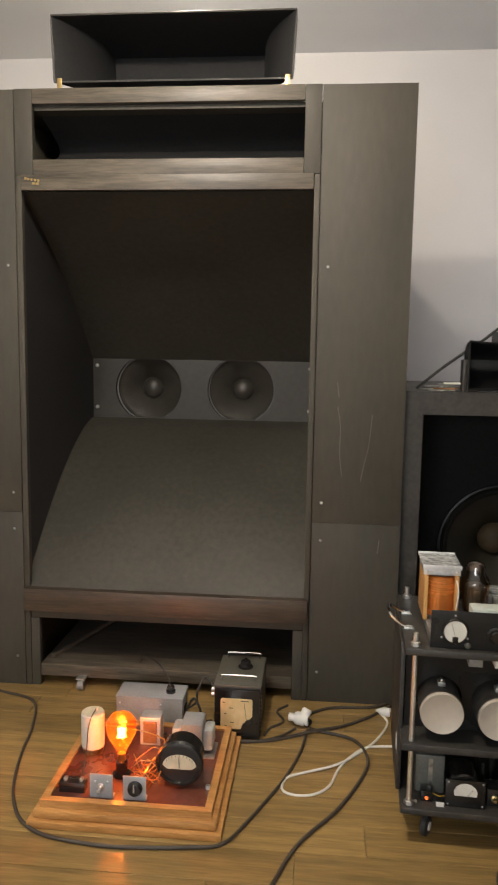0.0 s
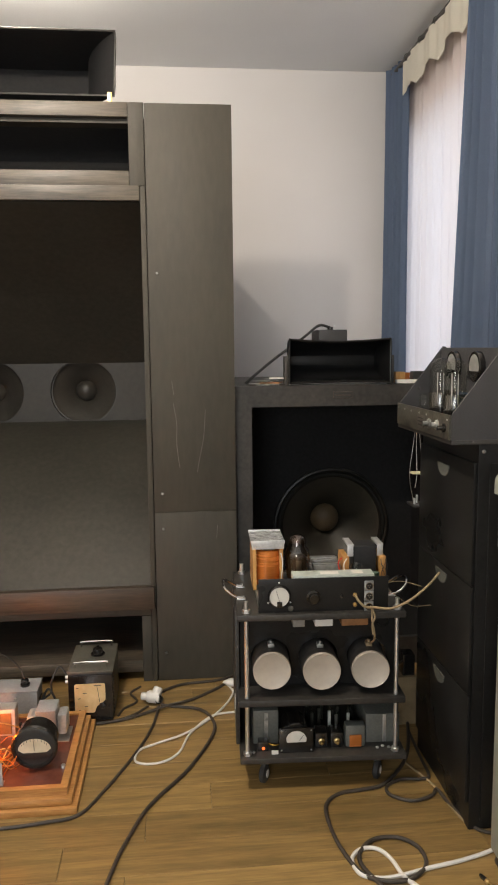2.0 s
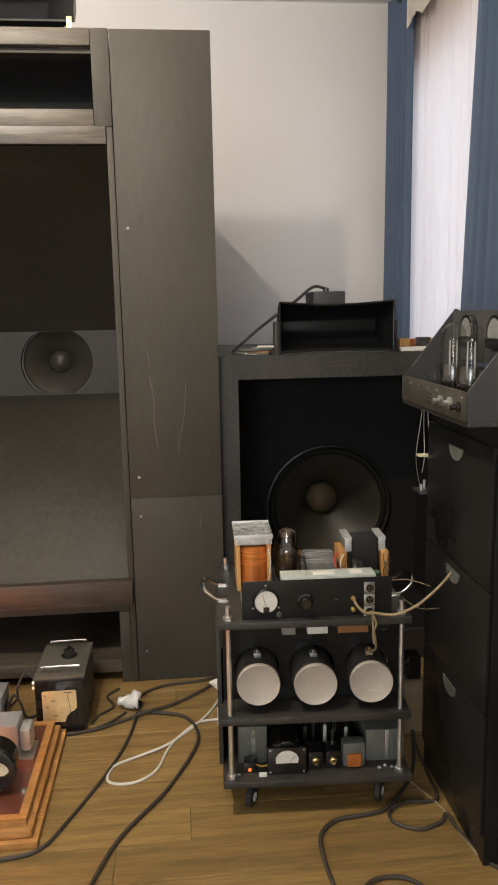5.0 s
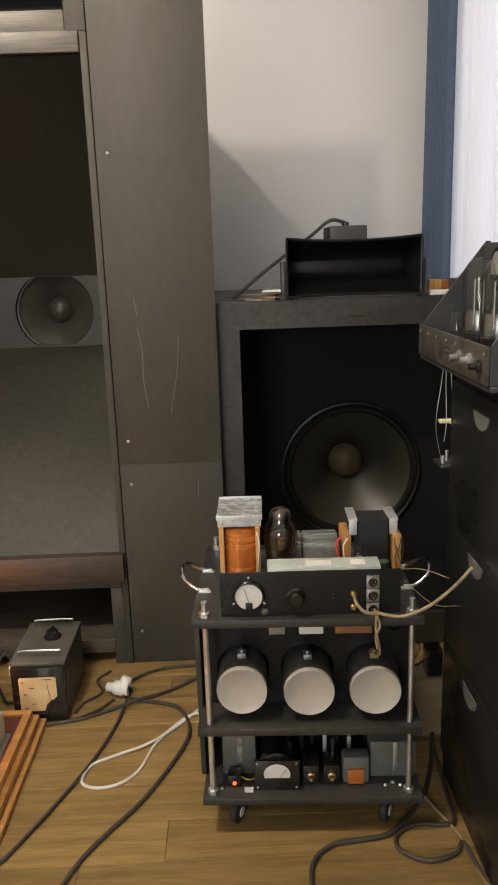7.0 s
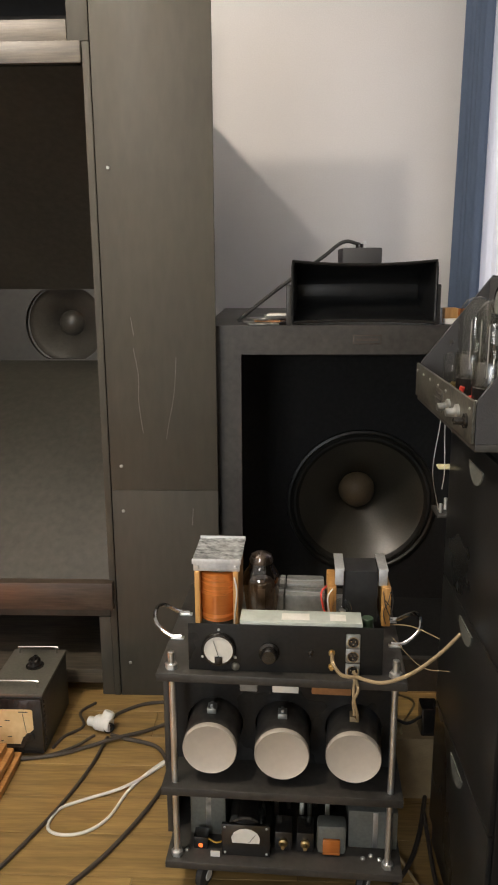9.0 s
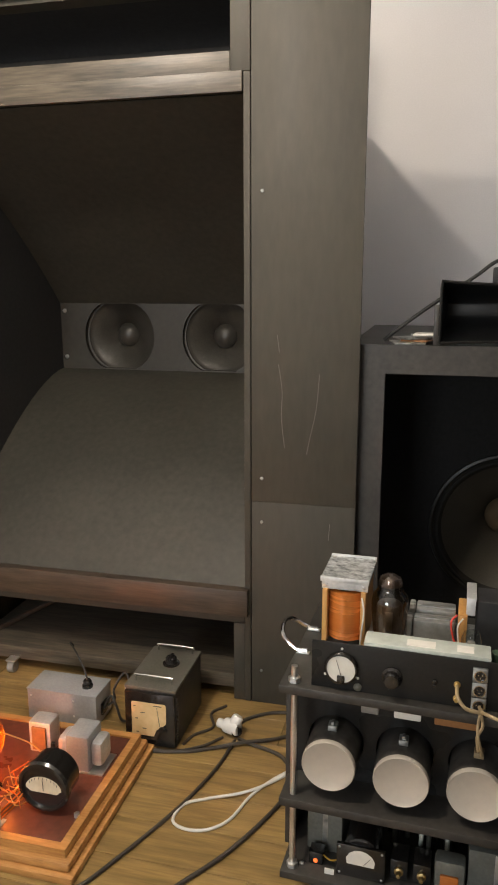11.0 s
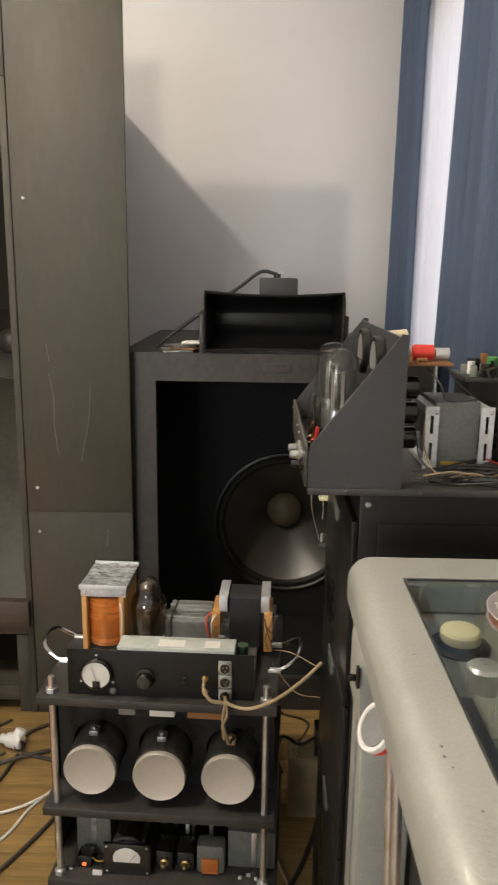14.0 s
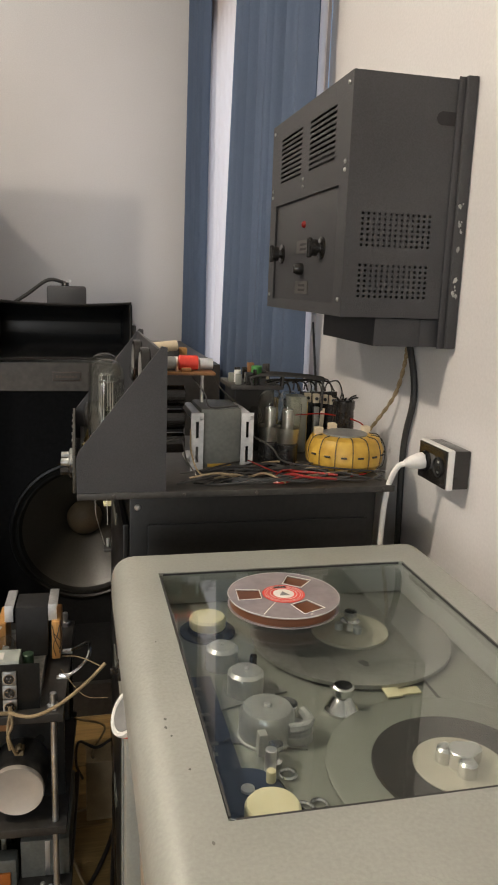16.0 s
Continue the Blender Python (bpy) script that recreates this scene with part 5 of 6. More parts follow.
for zc, n in ((1.775, 2), (1.742, 5), (1.70, 3), (1.645, 3), (1.622, 6)):
    for k in range(n):
        y_, z_, r_ = rnd.uniform(2.7052, 2.7058), zc + rnd.uniform(-0.010, 0.010), rnd.uniform(0.0015, 0.0042)
        x_ = rnd.uniform(2.540, 2.552)
        part("chipped_edge", P([(x_ + r_ * rnd.uniform(0.4, 1.2) * math.cos(a * 1.05), z_ + 1.5 * r_ * rnd.uniform(0.4, 1.2) * math.sin(a * 1.05)) for a in range(6)], (), 0.0006, Matrix.Translation((0, y_ - 0.0002, 0)) @ FRONT), M_SCUFFED, wb, smooth=False)
part("handle_slot", P([(2.486, 1.934), (2.489, 1.926), (2.496, 1.922), (2.523, 1.922), (2.523, 1.946), (2.496, 1.946), (2.489, 1.942)], (), 0.0008, Matrix.Translation((0, 2.7145, 0)) @ FRONT), M_INNER, wb)
solo("power_cable", T([(2.548, 2.89, 1.513), (2.551, 2.86, 1.44), (2.552, 2.855, 1.38), (2.552, 2.885, 1.27), (2.553, 2.88, 1.05), (2.553, 2.88, 0.9), (2.553, 2.88, 0.4), (2.553, 2.88, 0.008)], 0.0075), M_RUBBER, "thick black power cable hanging down the wall", "cable", (2.56, 2.88, 0.0))
line = smooth_line([(2.548, 2.90, 1.513), (2.552, 2.91, 1.47), (2.548, 2.94, 1.39), (2.522, 2.975, 1.32), (2.490, 2.985, 1.275)], 12)
bm = bmesh.new()
for turn in (0, math.pi):
    T([q + 0.0028 * Vector((math.cos(i * 0.9 + turn), math.sin(i * 0.9 + turn), 0)) for i, q in enumerate(line)], 0.0026, seg=6, curved=False, bm=bm)
solo("twisted_lead", bm, M_TAN, "old brown twisted lead from the wall box", "cable", (2.49, 2.985, 1.275))
solo("thin_cable", T([(2.45, 3.28, 1.53), (2.47, 3.30, 1.40), (2.48, 3.30, 1.28), (2.46, 3.24, 1.2405)], 0.003, seg=6), M_RUBBER, "thin dark lead hanging by the curtain", "cable", (2.46, 3.25, 1.24))
so = thing("wall_socket", "black double wall socket with a white edge band", "socket", (2.56, 2.664, 1.254))
part("housing", B((2.5275, 2.5605, 2.606, 2.722, 1.254, 1.329), bevel=0.003), M_BAKELITE, so)
part("edge_band", B((2.5145, 2.5272, 2.6045, 2.7235, 1.2525, 1.3305), bevel=0.002), M_WHITE, so, "white plastic edge band")
part("front_face", B((2.5105, 2.5142, 2.607, 2.721, 1.255, 1.328), bevel=0.001), M_BAKELITE, so)
for y in (2.693, 2.635):
    part("socket_cup", L([(0.020, 0.0), (0.019, -0.003), (0.017, 0.0), (0, 0.0006)], (2.5100, y, 1.292), (1, 0, 0), 24), M_BLACK, so)
    for z in (1.282, 1.302):
        part("contact", B((2.5082, 2.5094, y - 0.003, y + 0.003, z - 0.002, z + 0.002)), M_STEEL, so)
wp = thing("white_plug", "white plug with its cable in the wall socket", "plug", (2.50, 2.693, 1.292))
part("plug_body", L([(0.0165, 0), (0.0165, -0.010), (0.013, -0.024), (0.009, -0.034), (0.0065, -0.040), (0, -0.041)], (2.5065, 2.693, 1.292), (1, -0.05, 0.15), 22), M_WHITE, wp)
part("plug_cable", T([(2.470, 2.695, 1.286), (2.456, 2.699, 1.278), (2.446, 2.71, 1.245), (2.442, 2.72, 1.19), (2.442, 2.725, 1.10), (2.445, 2.72, 1.0), (2.455, 2.70, 0.6), (2.46, 2.69, 0.0065)], 0.0058), M_WHITE, wp)

# ---- odds and ends behind the trolley ----
solo("cardboard_box", B((1.85, 1.985, 3.40, 3.50, 0.0, 0.20), bevel=0.004), M_TAN, "small beige cardboard box behind the trolley", "box", (1.92, 3.45, 0))
pa = thing("power_adapter", "black plug-in power adapter on a beige box", "power adapter", (1.95, 3.45, 0.201))
part("adapter_body", B((1.925, 1.975, 3.41, 3.47, 0.201, 0.29), bevel=0.006), M_BAKELITE, pa)
part("adapter_lead", T([(1.925, 3.42, 0.26), (1.88, 3.40, 0.25), (1.83, 3.45, 0.24), (1.82, 3.55, 0.10), (1.84, 3.6, 0.006)], 0.0045, seg=7), M_RUBBER, pa)
part("paper_tag", B((1.2235, 1.2255, 3.12, 3.135, 0.24, 0.29)), M_PAPER, tro)

# ---- studio tape machine ----
tm = thing("tape_recorder", "grey hammered-enamel studio tape recorder with a glass lid", "tape recorder", (2.16, 2.12, 0))
tm.location.x -= 0.003
ox0, ox1, oy0, oy1, oz0, oz1 = 1.889, 2.436, 1.715, 2.550, 1.118, 1.183
gx0, gx1, gy0, gy1 = 1.957, 2.360, 1.892, 2.442
bm = bmesh.new()
bmesh.ops.create_cube(bm, size=1, matrix=Matrix.Translation(((ox0 + ox1) / 2, (oy0 + oy1) / 2, (oz0 + oz1) / 2)) @ Matrix.Diagonal((ox1 - ox0, oy1 - oy0, oz1 - oz0, 1)))
bmesh.ops.bevel(bm, geom=[e for e in bm.edges if max(v.co.z for v in e.verts) > oz0 + 0.01], offset=0.036, segments=6, affect="EDGES", profile=0.5)
tops = [f for f in bm.faces if f.normal.z > 0.999 and f.calc_area() > 0.1]
outer = [Vector(v.co) for v in tops[0].verts]
bmesh.ops.delete(bm, geom=tops + [f for f in bm.faces if f.normal.z < -0.99], context="FACES")
corner = {}
for x in (gx0, gx1):
    for y in (gy0, gy1):
        corner[x, y] = (bm.verts.new((x, y, oz1)), bm.verts.new((x, y, oz1 - 0.052)))
bm.verts.ensure_lookup_table()
cxm, cym = (ox0 + ox1) / 2, (oy0 + oy1) / 2
lip = {}
for co in outer:
    lip[co.x > cxm, co.y > cym] = min(bm.verts, key=lambda v: (v.co - co).length)
order = [(0, 0), (1, 0), (1, 1), (0, 1)]
for i in range(4):
    a, b = order[i], order[(i + 1) % 4]
    ia, ib = corner[(gx0, gx1)[a[0]], (gy0, gy1)[a[1]]], corner[(gx0, gx1)[b[0]], (gy0, gy1)[b[1]]]
    bm.faces.new((lip[bool(a[0]), bool(a[1])], lip[bool(b[0]), bool(b[1])], ib[0], ia[0]))
    bm.faces.new((ia[0], ib[0], ib[1], ia[1]))
lid = part("lid_frame", bm, M_HAMMER, tm, "thick rounded grey enamel lid frame")
pane = part("lid_glass", B((gx0 + 0.001, gx1 - 0.001, gy0 + 0.001, gy1 - 0.001, 1.1755, 1.1795)), M_GLASS, lid, "flat glass pane", smooth=False)
pane.visible_shadow = False
for b_ in ((gx0 + 0.001, gx0 + 0.0035, gy0 + 0.007, gy1 - 0.007), (gx1 - 0.0035, gx1 - 0.001, gy0 + 0.007, gy1 - 0.007), (gx0 + 0.007, gx1 - 0.007, gy0 + 0.001, gy0 + 0.0035), (gx0 + 0.007, gx1 - 0.007, gy1 - 0.0035, gy1 - 0.001)):
    part("glass_seal", B((*b_, 1.1798, 1.1822)), M_RUBBER, lid)
rnd = random.Random(6)
for x, y in ((1.922, 2.05), (1.925, 2.02), (1.921, 2.035), (1.935, 1.965), (1.95, 1.80), (1.99, 1.79), (2.03, 1.795), (1.93, 2.22), (1.94, 1.87)):
    r = rnd.uniform(0.0009, 0.0022)
    part("paint_chip", P([(x + r * rnd.uniform(0.4, 1) * math.cos(k * 1.05), y + 1.6 * r * rnd.uniform(0.4, 1) * math.sin(k * 1.05)) for k in range(6)], (), 0.0003, Matrix.Translation((0, 0, 1.1829))), M_CHIP, lid, smooth=False)
part("deck_plate", B((gx0 - 0.03, gx1 + 0.03, gy0 - 0.03, gy1 + 0.03, 1.12, 1.128), bevel=0.001), M_DECK, tm, "grey-green painted deck plate")
# reel turntables
p1 = part("turntable", L([(0, 1.14), (0.135, 1.14), (0.142, 1.1375), (0.142, 1.132), (0.05, 1.129)], (2.215, 2.292, 0), seg=64), M_DECKMETAL, tm, "large flat metal turntable")
part("hub_plate", C((2.215, 2.292, 1.1402), 0.055, 0.004, seg=40), M_HUB, p1)
part("spindle", L([(0.014, 1.146), (0.014, 1.158), (0.009, 1.16), (0.009, 1.172), (0, 1.173)], (2.215, 2.292, 0), seg=20), M_CHROME, p1)
p2 = part("turntable", L([(0, 1.134), (0.138, 1.134), (0.141, 1.132), (0.141, 1.129)], (2.225, 1.985, 0), seg=64), M_DECK, tm)
part("felt_ring", L([(0.050, 1.1344), (0.050, 1.137), (0.092, 1.137), (0.093, 1.1344)], (2.225, 1.985, 0), seg=56), M_BLACKWOOD, p2, "dark felt ring")
part("hub_plate", C((2.225, 1.985, 1.1342), 0.0495, 0.004, seg=40), M_HUB, p2)
part("spindle", C((2.225, 1.985, 1.1384), 0.015, 0.019, seg=24), M_CHROME, p2)
# guides, heads and knobs
for x, y, r, h_ in ((2.020, 2.245, 0.021, 0.030), (2.036, 2.175, 0.0225, 0.032)):
    hd = part("guide_can", L([(0, 1.128), (r, 1.128), (r, 1.128 + h_ - 0.004), (r - 0.004, 1.128 + h_), (0, 1.129 + h_)], (x, y, 0), seg=32), M_HEAD, tm)
    part("screw", C((x, y, 1.1292 + h_), 0.003, 0.002, seg=10), M_STEEL, hd)
hc = part("head_cover", L([(0, 1.128), (0.033, 1.128), (0.033, 1.131), (0.031, 1.132), (0.031, 1.157), (0.027, 1.164), (0, 1.165)], (2.040, 2.085, 0), seg=40), M_HEAD, tm, "round cast head cover")
part("screw", C((2.040, 2.085, 1.1652), 0.004, 0.003, seg=10), M_STEEL, hc)
part("cover_flange", C((2.070, 2.076, 1.1283), 0.021, 0.012, seg=30), M_HEAD, hc)
part("cover_lug", B((2.020, 2.030, 2.040, 2.052, 1.1332, 1.159), bevel=0.002), M_HEAD, hc)
part("pressure_roller", C((2.068, 2.105, 1.134), 0.014, 0.020, seg=24), M_CHROME, hc)
cn = part("cone_guide", L([(0.021, 1.128), (0.021, 1.131), (0.0125, 1.143), (0.0085, 1.147), (0.0085, 1.149), (0.0135, 1.151), (0.0135, 1.159), (0.011, 1.161), (0, 1.1615)], (2.142, 2.120, 0), seg=28), M_CHROME, tm, "polished conical tape guide")
part("roller_post", C((2.028, 2.020, 1.128), 0.006, 0.028, seg=16), M_STEEL, tm)
part("roller_post", C((2.022, 1.995, 1.128), 0.005, 0.022, seg=16), M_CREAM, tm)
part("roller_arm", B((2.024, 2.031, 1.945, 2.02, 1.129, 1.135), bevel=0.002), M_STEEL, tm)
part("eyelet", T([(2.045 + 0.010 * math.cos(a), 1.958 + 0.010 * math.sin(a), 1.131) for a in [k * 6.283 / 14 for k in range(15)]], 0.002, steps=1, seg=6), M_CHROME, tm)
part("lever", C((2.060, 2.235, 1.128), 0.005, 0.018, seg=12), M_BAKELITE, tm)
cr = part("selector", C((1.996, 1.985, 1.128), 0.036, 0.010, seg=36), M_BLUEDISC, tm, "dark blue selector disc")
part("selector_rim", L([(0.0362, 1.13), (0.0395, 1.131), (0.0395, 1.134), (0.0362, 1.1345)], (1.996, 1.985, 0), seg=36), M_CHROME, cr)
part("selector_screw", C((1.996, 1.985, 1.1382), 0.007, 0.003, seg=14), M_STEEL, cr)
for x, y in ((2.018, 2.345), (2.010, 1.943)):
    kb = part("cream_knob", L([(0, 1.138), (0.0255, 1.138), (0.0265, 1.140), (0.0265, 1.150), (0.024, 1.1535), (0, 1.154)], (x, y, 0), seg=40), M_CREAM, tm, "cream plastic dial knob")
    part("knob_skirt", L([(0.040, 1.1282), (0.040, 1.131), (0.029, 1.133), (0.026, 1.1378), (0, 1.1379)], (x, y, 0), seg=40), M_BAKELITE, kb)
part("tape_end", B((2.215, 2.255, 2.138, 2.154, 1.1283, 1.1305), (2.206, 2.226, 2.130, 2.154, 1.1306, 1.1335), bevel=0.001), M_CREAM, tm, "crumpled yellow leader tape")
part("deck_groove", B((2.27, 2.274, 1.93, 2.25, 1.1282, 1.1288)), M_INK, tm)
for x, y, turn in ((2.036, 2.175, 20), (2.040, 2.085, -15)):
    bm = P([(-0.048, -0.020), (0.046, -0.024), (0.040, 0.020), (-0.010, 0.036)], (), 0.0022)
    bm.transform(pose(x, y, 1.1283, 0, 0, turn))
    part("mounting_plate", bm, M_DECKMETAL, tm, smooth=False)
part("head_arm", T([(2.058, 2.060, 1.150), (2.076, 2.062, 1.150), (2.086, 2.074, 1.150), (2.084, 2.092, 1.150)], 0.006, seg=8), M_HEAD, hc)
for x, y in ((2.045, 2.012), (2.062, 1.962), (2.030, 1.975)):
    part("eyelet", T([(x + 0.008 * math.cos(a), y + 0.008 * math.sin(a), 1.1305) for a in [k * 6.283 / 14 for k in range(15)]], 0.002, steps=1, seg=6), M_CHROME, tm)
part("tape_guide", L([(0.008, 1.128), (0.008, 1.134), (0.004, 1.136), (0.004, 1.148), (0.008, 1.150), (0.008, 1.154), (0, 1.155)], (2.036, 2.032, 0), seg=18), M_CHROME, tm)
strip_ = part("switch_plate", B((1.960, 2.000, 1.99, 2.22, 1.1283, 1.1305), bevel=0.001), M_BLUEDISC, tm, "dark blue enamelled switch plate")
for k in range(9):
    part("text_bar", B((1.968, 1.976 + 0.004 * (k % 3), 2.035 + 0.019 * k, 2.041 + 0.019 * k, 1.1306, 1.1310)), M_CANGREY, strip_)
for k in range(3):
    a = 2.094 * k + 0.4
    part("spindle_lobe", L([(0.010, 1.1384), (0.010, 1.152), (0.007, 1.155), (0, 1.155)], (2.225 + 0.017 * math.cos(a), 1.985 + 0.017 * math.sin(a), 0), seg=18), M_CHROME, p2)
for k in range(3):
    a = 2.094 * k + 0.9
    part("spindle_lobe", C((2.215 + 0.016 * math.cos(a), 2.292 + 0.016 * math.sin(a), 1.1444), 0.006, 0.010, seg=12), M_HEAD, p1)

# body under the lid
part("corner_post", B((1.905, 1.985, 2.41, 2.515, 0.10, 1.117), bevel=0.010), M_HAMMER, tm, "ribbed grey enamel corner post")
part("post_cap", B((1.899, 1.990, 2.405, 2.520, 0.965, 1.075), bevel=0.010), M_HAMMER, tm)
part("rib", B((1.9015, 1.9048, 2.44, 2.450, 0.12, 0.96), bevel=0.001), M_CANGREY, tm)
part("corner_post", B((1.975, 2.05, 1.757, 1.82, 0.10, 1.117), bevel=0.010), M_HAMMER, tm)
part("back_panel", B((1.986, 2.42, 2.49, 2.510, 0.10, 1.117), bevel=0.003), M_HAMMER, tm)
part("side_panel", B((2.40, 2.420, 1.75, 2.489, 0.10, 1.117)), M_HAMMER, tm)
part("front_panel", B((1.965, 2.399, 1.735, 1.755, 0.10, 1.117)), M_HAMMER, tm)
part("inner_wall", B((1.990, 2.0, 1.821, 2.409, 0.12, 1.07)), M_INNER, tm)
part("bottom_rail", B((1.915, 1.985, 1.821, 2.409, 0.10, 0.16), bevel=0.006), M_HAMMER, tm)
for x in (1.94, 2.38):
    for y in (1.78, 2.46):
        part("caster", C((x - 0.012, y, 0.05), 0.05, 0.024, (1, 0, 0), 24), M_RUBBER, tm)
part("latch", B((1.893, 1.8985, 2.40, 2.412, 1.03, 1.062), (1.882, 1.893, 2.403, 2.409, 1.040, 1.050), bevel=0.002), M_BAKELITE, tm)
hr = part("lever_button", L([(0, 0.006), (0.025, 0.006), (0.026, 0.008), (0.030, 0.008), (0.031, 0.006), (0.031, 0.001), (0, 0.001)], (1.900, 2.247, 1.070), (-0.80, -0.25, 0.52), 36), M_WHITE, tm, "small white button with a red underside")
part("button_face", C((1.8952, 2.2455, 1.0731), 0.024, 0.0012, (-0.80, -0.25, 0.52), 32), M_CANGREY, hr)
part("button_edge", L([(0, 0.0005), (0.030, 0.0005), (0.031, -0.002), (0.030, -0.007), (0, -0.007)], (1.900, 2.247, 1.070), (-0.80, -0.25, 0.52), 36), M_RED, hr)
for d in (0.0, -0.045):
    part("lever_rod", T([(1.930, 2.215 + d, 0.161), (1.925, 2.215 + d, 0.6), (1.914, 2.235 + d, 1.05)], 0.006, seg=12), M_STEEL, tm, "thin steel lever rod")
for z, m_ in ((0.86, M_PCB), (0.80, M_CREAM), (0.745, M_CREAM), (0.69, M_SCUFFED), (0.63, M_CREAM)):
    part("component", C((1.965, 2.19, z), 0.016, 0.024, (-1, 0, 0), 16), m_, tm)
part("tag_strip", B((1.975, 1.985, 2.13, 2.26, 0.58, 0.90), bevel=0.002), M_PCB, tm)

# reel lying on the glass lid
re_ = thing("tape_reel", "half-full clear plastic tape reel with a red label, lying on glass", "tape reel", (2.118, 2.305, 1.1796))
re_.location.x -= 0.003
RC = (2.118, 2.305)
wedges = []
for k in range(3):
    a0 = 0.58 + k * 2.0944
    wedges.append([(RC[0] + r * math.cos(a), RC[1] + r * math.sin(a)) for r, a in ((0.036, a0 - 0.04), (0.036, a0 + 0.78), (0.068, a0 + 0.64), (0.068, a0 + 0.10))])
for z in (1.1826, 1.1966):
    part("flange", P(ring(*RC, 0.0785, 56), [*wedges, ring(*RC, 0.008, 14)], 0.0016, Matrix.Translation((0, 0, z))), M_REEL, re_, "smoky plastic flange", smooth=False)
part("tape_pack", L([(0.030, 1.1844), (0.0755, 1.1844), (0.0755, 1.1964), (0.030, 1.1964)], (*RC, 0), seg=56), M_TAPE, re_, "wound brown tape")
part("flange_rim", L([(0.0780, 1.1983), (0.0787, 1.1988), (0.0793, 1.1978), (0.0787, 1.1966)], (*RC, 0), seg=56), M_PLATERIM, re_)
lb = part("label", L([(0.008, 1.1983), (0.008, 1.1988), (0.030, 1.1988), (0.030, 1.1983)], (*RC, 0), seg=40), M_RED, re_, "round red paper label")
part("label_ring", L([(0.0185, 1.1989), (0.0185, 1.1992), (0.0193, 1.1992), (0.0193, 1.1989)], (*RC, 0), seg=36), M_PAPER, lb)
part("label_centre", L([(0, 1.1991), (0.0150, 1.1991), (0.0150, 1.1986)], (*RC, 0), seg=32), M_PAPER, lb)
part("label_mark", P([(RC[0] - 0.007, RC[1] - 0.006), (RC[0] + 0.007, RC[1] - 0.006), (RC[0], RC[1] + 0.007)], (), 0.0003, Matrix.Translation((0, 0, 1.1992))), M_CANGREY, lb)
part("flange_rib", T([(RC[0] + r * math.cos(4.09), RC[1] + r * math.sin(4.09), 1.1984) for r in (0.032, 0.074)], 0.0007, seg=5), M_PAPER, re_)
for w_ in wedges:
    part("window_edge", T([(x, y, 1.1984) for x, y in w_ + w_[:1]], 0.0007, seg=5, curved=False), M_PAPER, re_)
for r_ in (0.0235, 0.0265):
    part("label_ring", L([(r_, 1.1989), (r_, 1.1991), (r_ + 0.0005, 1.1991), (r_ + 0.0005, 1.1989)], (*RC, 0), seg=36), M_PAPER, lb)
part("label_bar", B((RC[0] - 0.009, RC[0] + 0.009, RC[1] + 0.020, RC[1] + 0.025, 1.1989, 1.1992)), M_INK, lb)
part("reel_foot", L([(0.011, 1.1798), (0.030, 1.1798), (0.030, 1.1826), (0.011, 1.1826)], (*RC, 0), seg=30), M_REEL, re_)

# ---- lamp regulator on a moulded wooden plinth ----
tx0, tx1, ty0, ty1 = 0.078, 0.695, 2.955, 3.555
pl = thing("regulator_board", "lamp regulator built on a moulded honey-wood plinth", "lamp regulator", (0.385, 3.25, 0))
part("plinth_foot", B((tx0, tx1, ty0, ty1, 0.0, 0.022), bevel=0.004), M_PLINTH, pl)
part("plinth_step", B((tx0 + 0.016, tx1 - 0.016, ty0 + 0.016, ty1 - 0.016, 0.0225, 0.050), bevel=0.010), M_PLINTH, pl)
part("plinth_rim", P(rect(tx0 + 0.034, tx1 - 0.034, ty0 + 0.034, ty1 - 0.034), [rect(tx0 + 0.058, tx1 - 0.058, ty0 + 0.058, ty1 - 0.058)], 0.026, Matrix.Translation((0, 0, 0.0505))), M_PLINTH, pl, smooth=False)
part("board", B((tx0 + 0.0585, tx1 - 0.0585, ty0 + 0.0585, ty1 - 0.0585, 0.0505, 0.070)), M_TRAYTOP, pl, "dark red varnished board", smooth=False)
Z = 0.0702
# bulb in its holder
bx, bY = 0.330, 3.165
hold = part("lamp_holder", L([(0, Z), (0.030, Z), (0.030, Z + 0.008), (0.020, Z + 0.010), (0.020, Z + 0.050), (0.014, Z + 0.054), (0, Z + 0.054)], (bx, bY, 0), seg=28), M_BAKELITE, pl, "black bakelite lamp holder")
part("lamp_cap", L([(0.0135, Z + 0.050), (0.0135, Z + 0.078), (0.012, Z + 0.080), (0, Z + 0.080)], (bx, bY, 0), seg=24), M_BRASS, pl)
bulb = part("bulb", L([(0.013, Z + 0.076), (0.016, Z + 0.090), (0.030, Z + 0.115), (0.046, Z + 0.145), (0.0505, Z + 0.170), (0.047, Z + 0.194), (0.033, Z + 0.212), (0.013, Z + 0.220), (0, Z + 0.221)], (bx, bY, 0), seg=36), M_AMBER, pl, "large amber glass bulb, lit")
bulb.visible_shadow = False
part("filament", T([(bx + 0.013 * math.cos(k * 1.9), bY + 0.013 * math.sin(k * 1.9), Z + 0.135 + 0.028 * (k % 2)) for k in range(9)], 0.0019, steps=3, seg=6), M_FIL, bulb, "glowing filament")
part("stem", C((bx, bY, Z + 0.08), 0.004, 0.05, seg=12), M_GLASS, bulb)
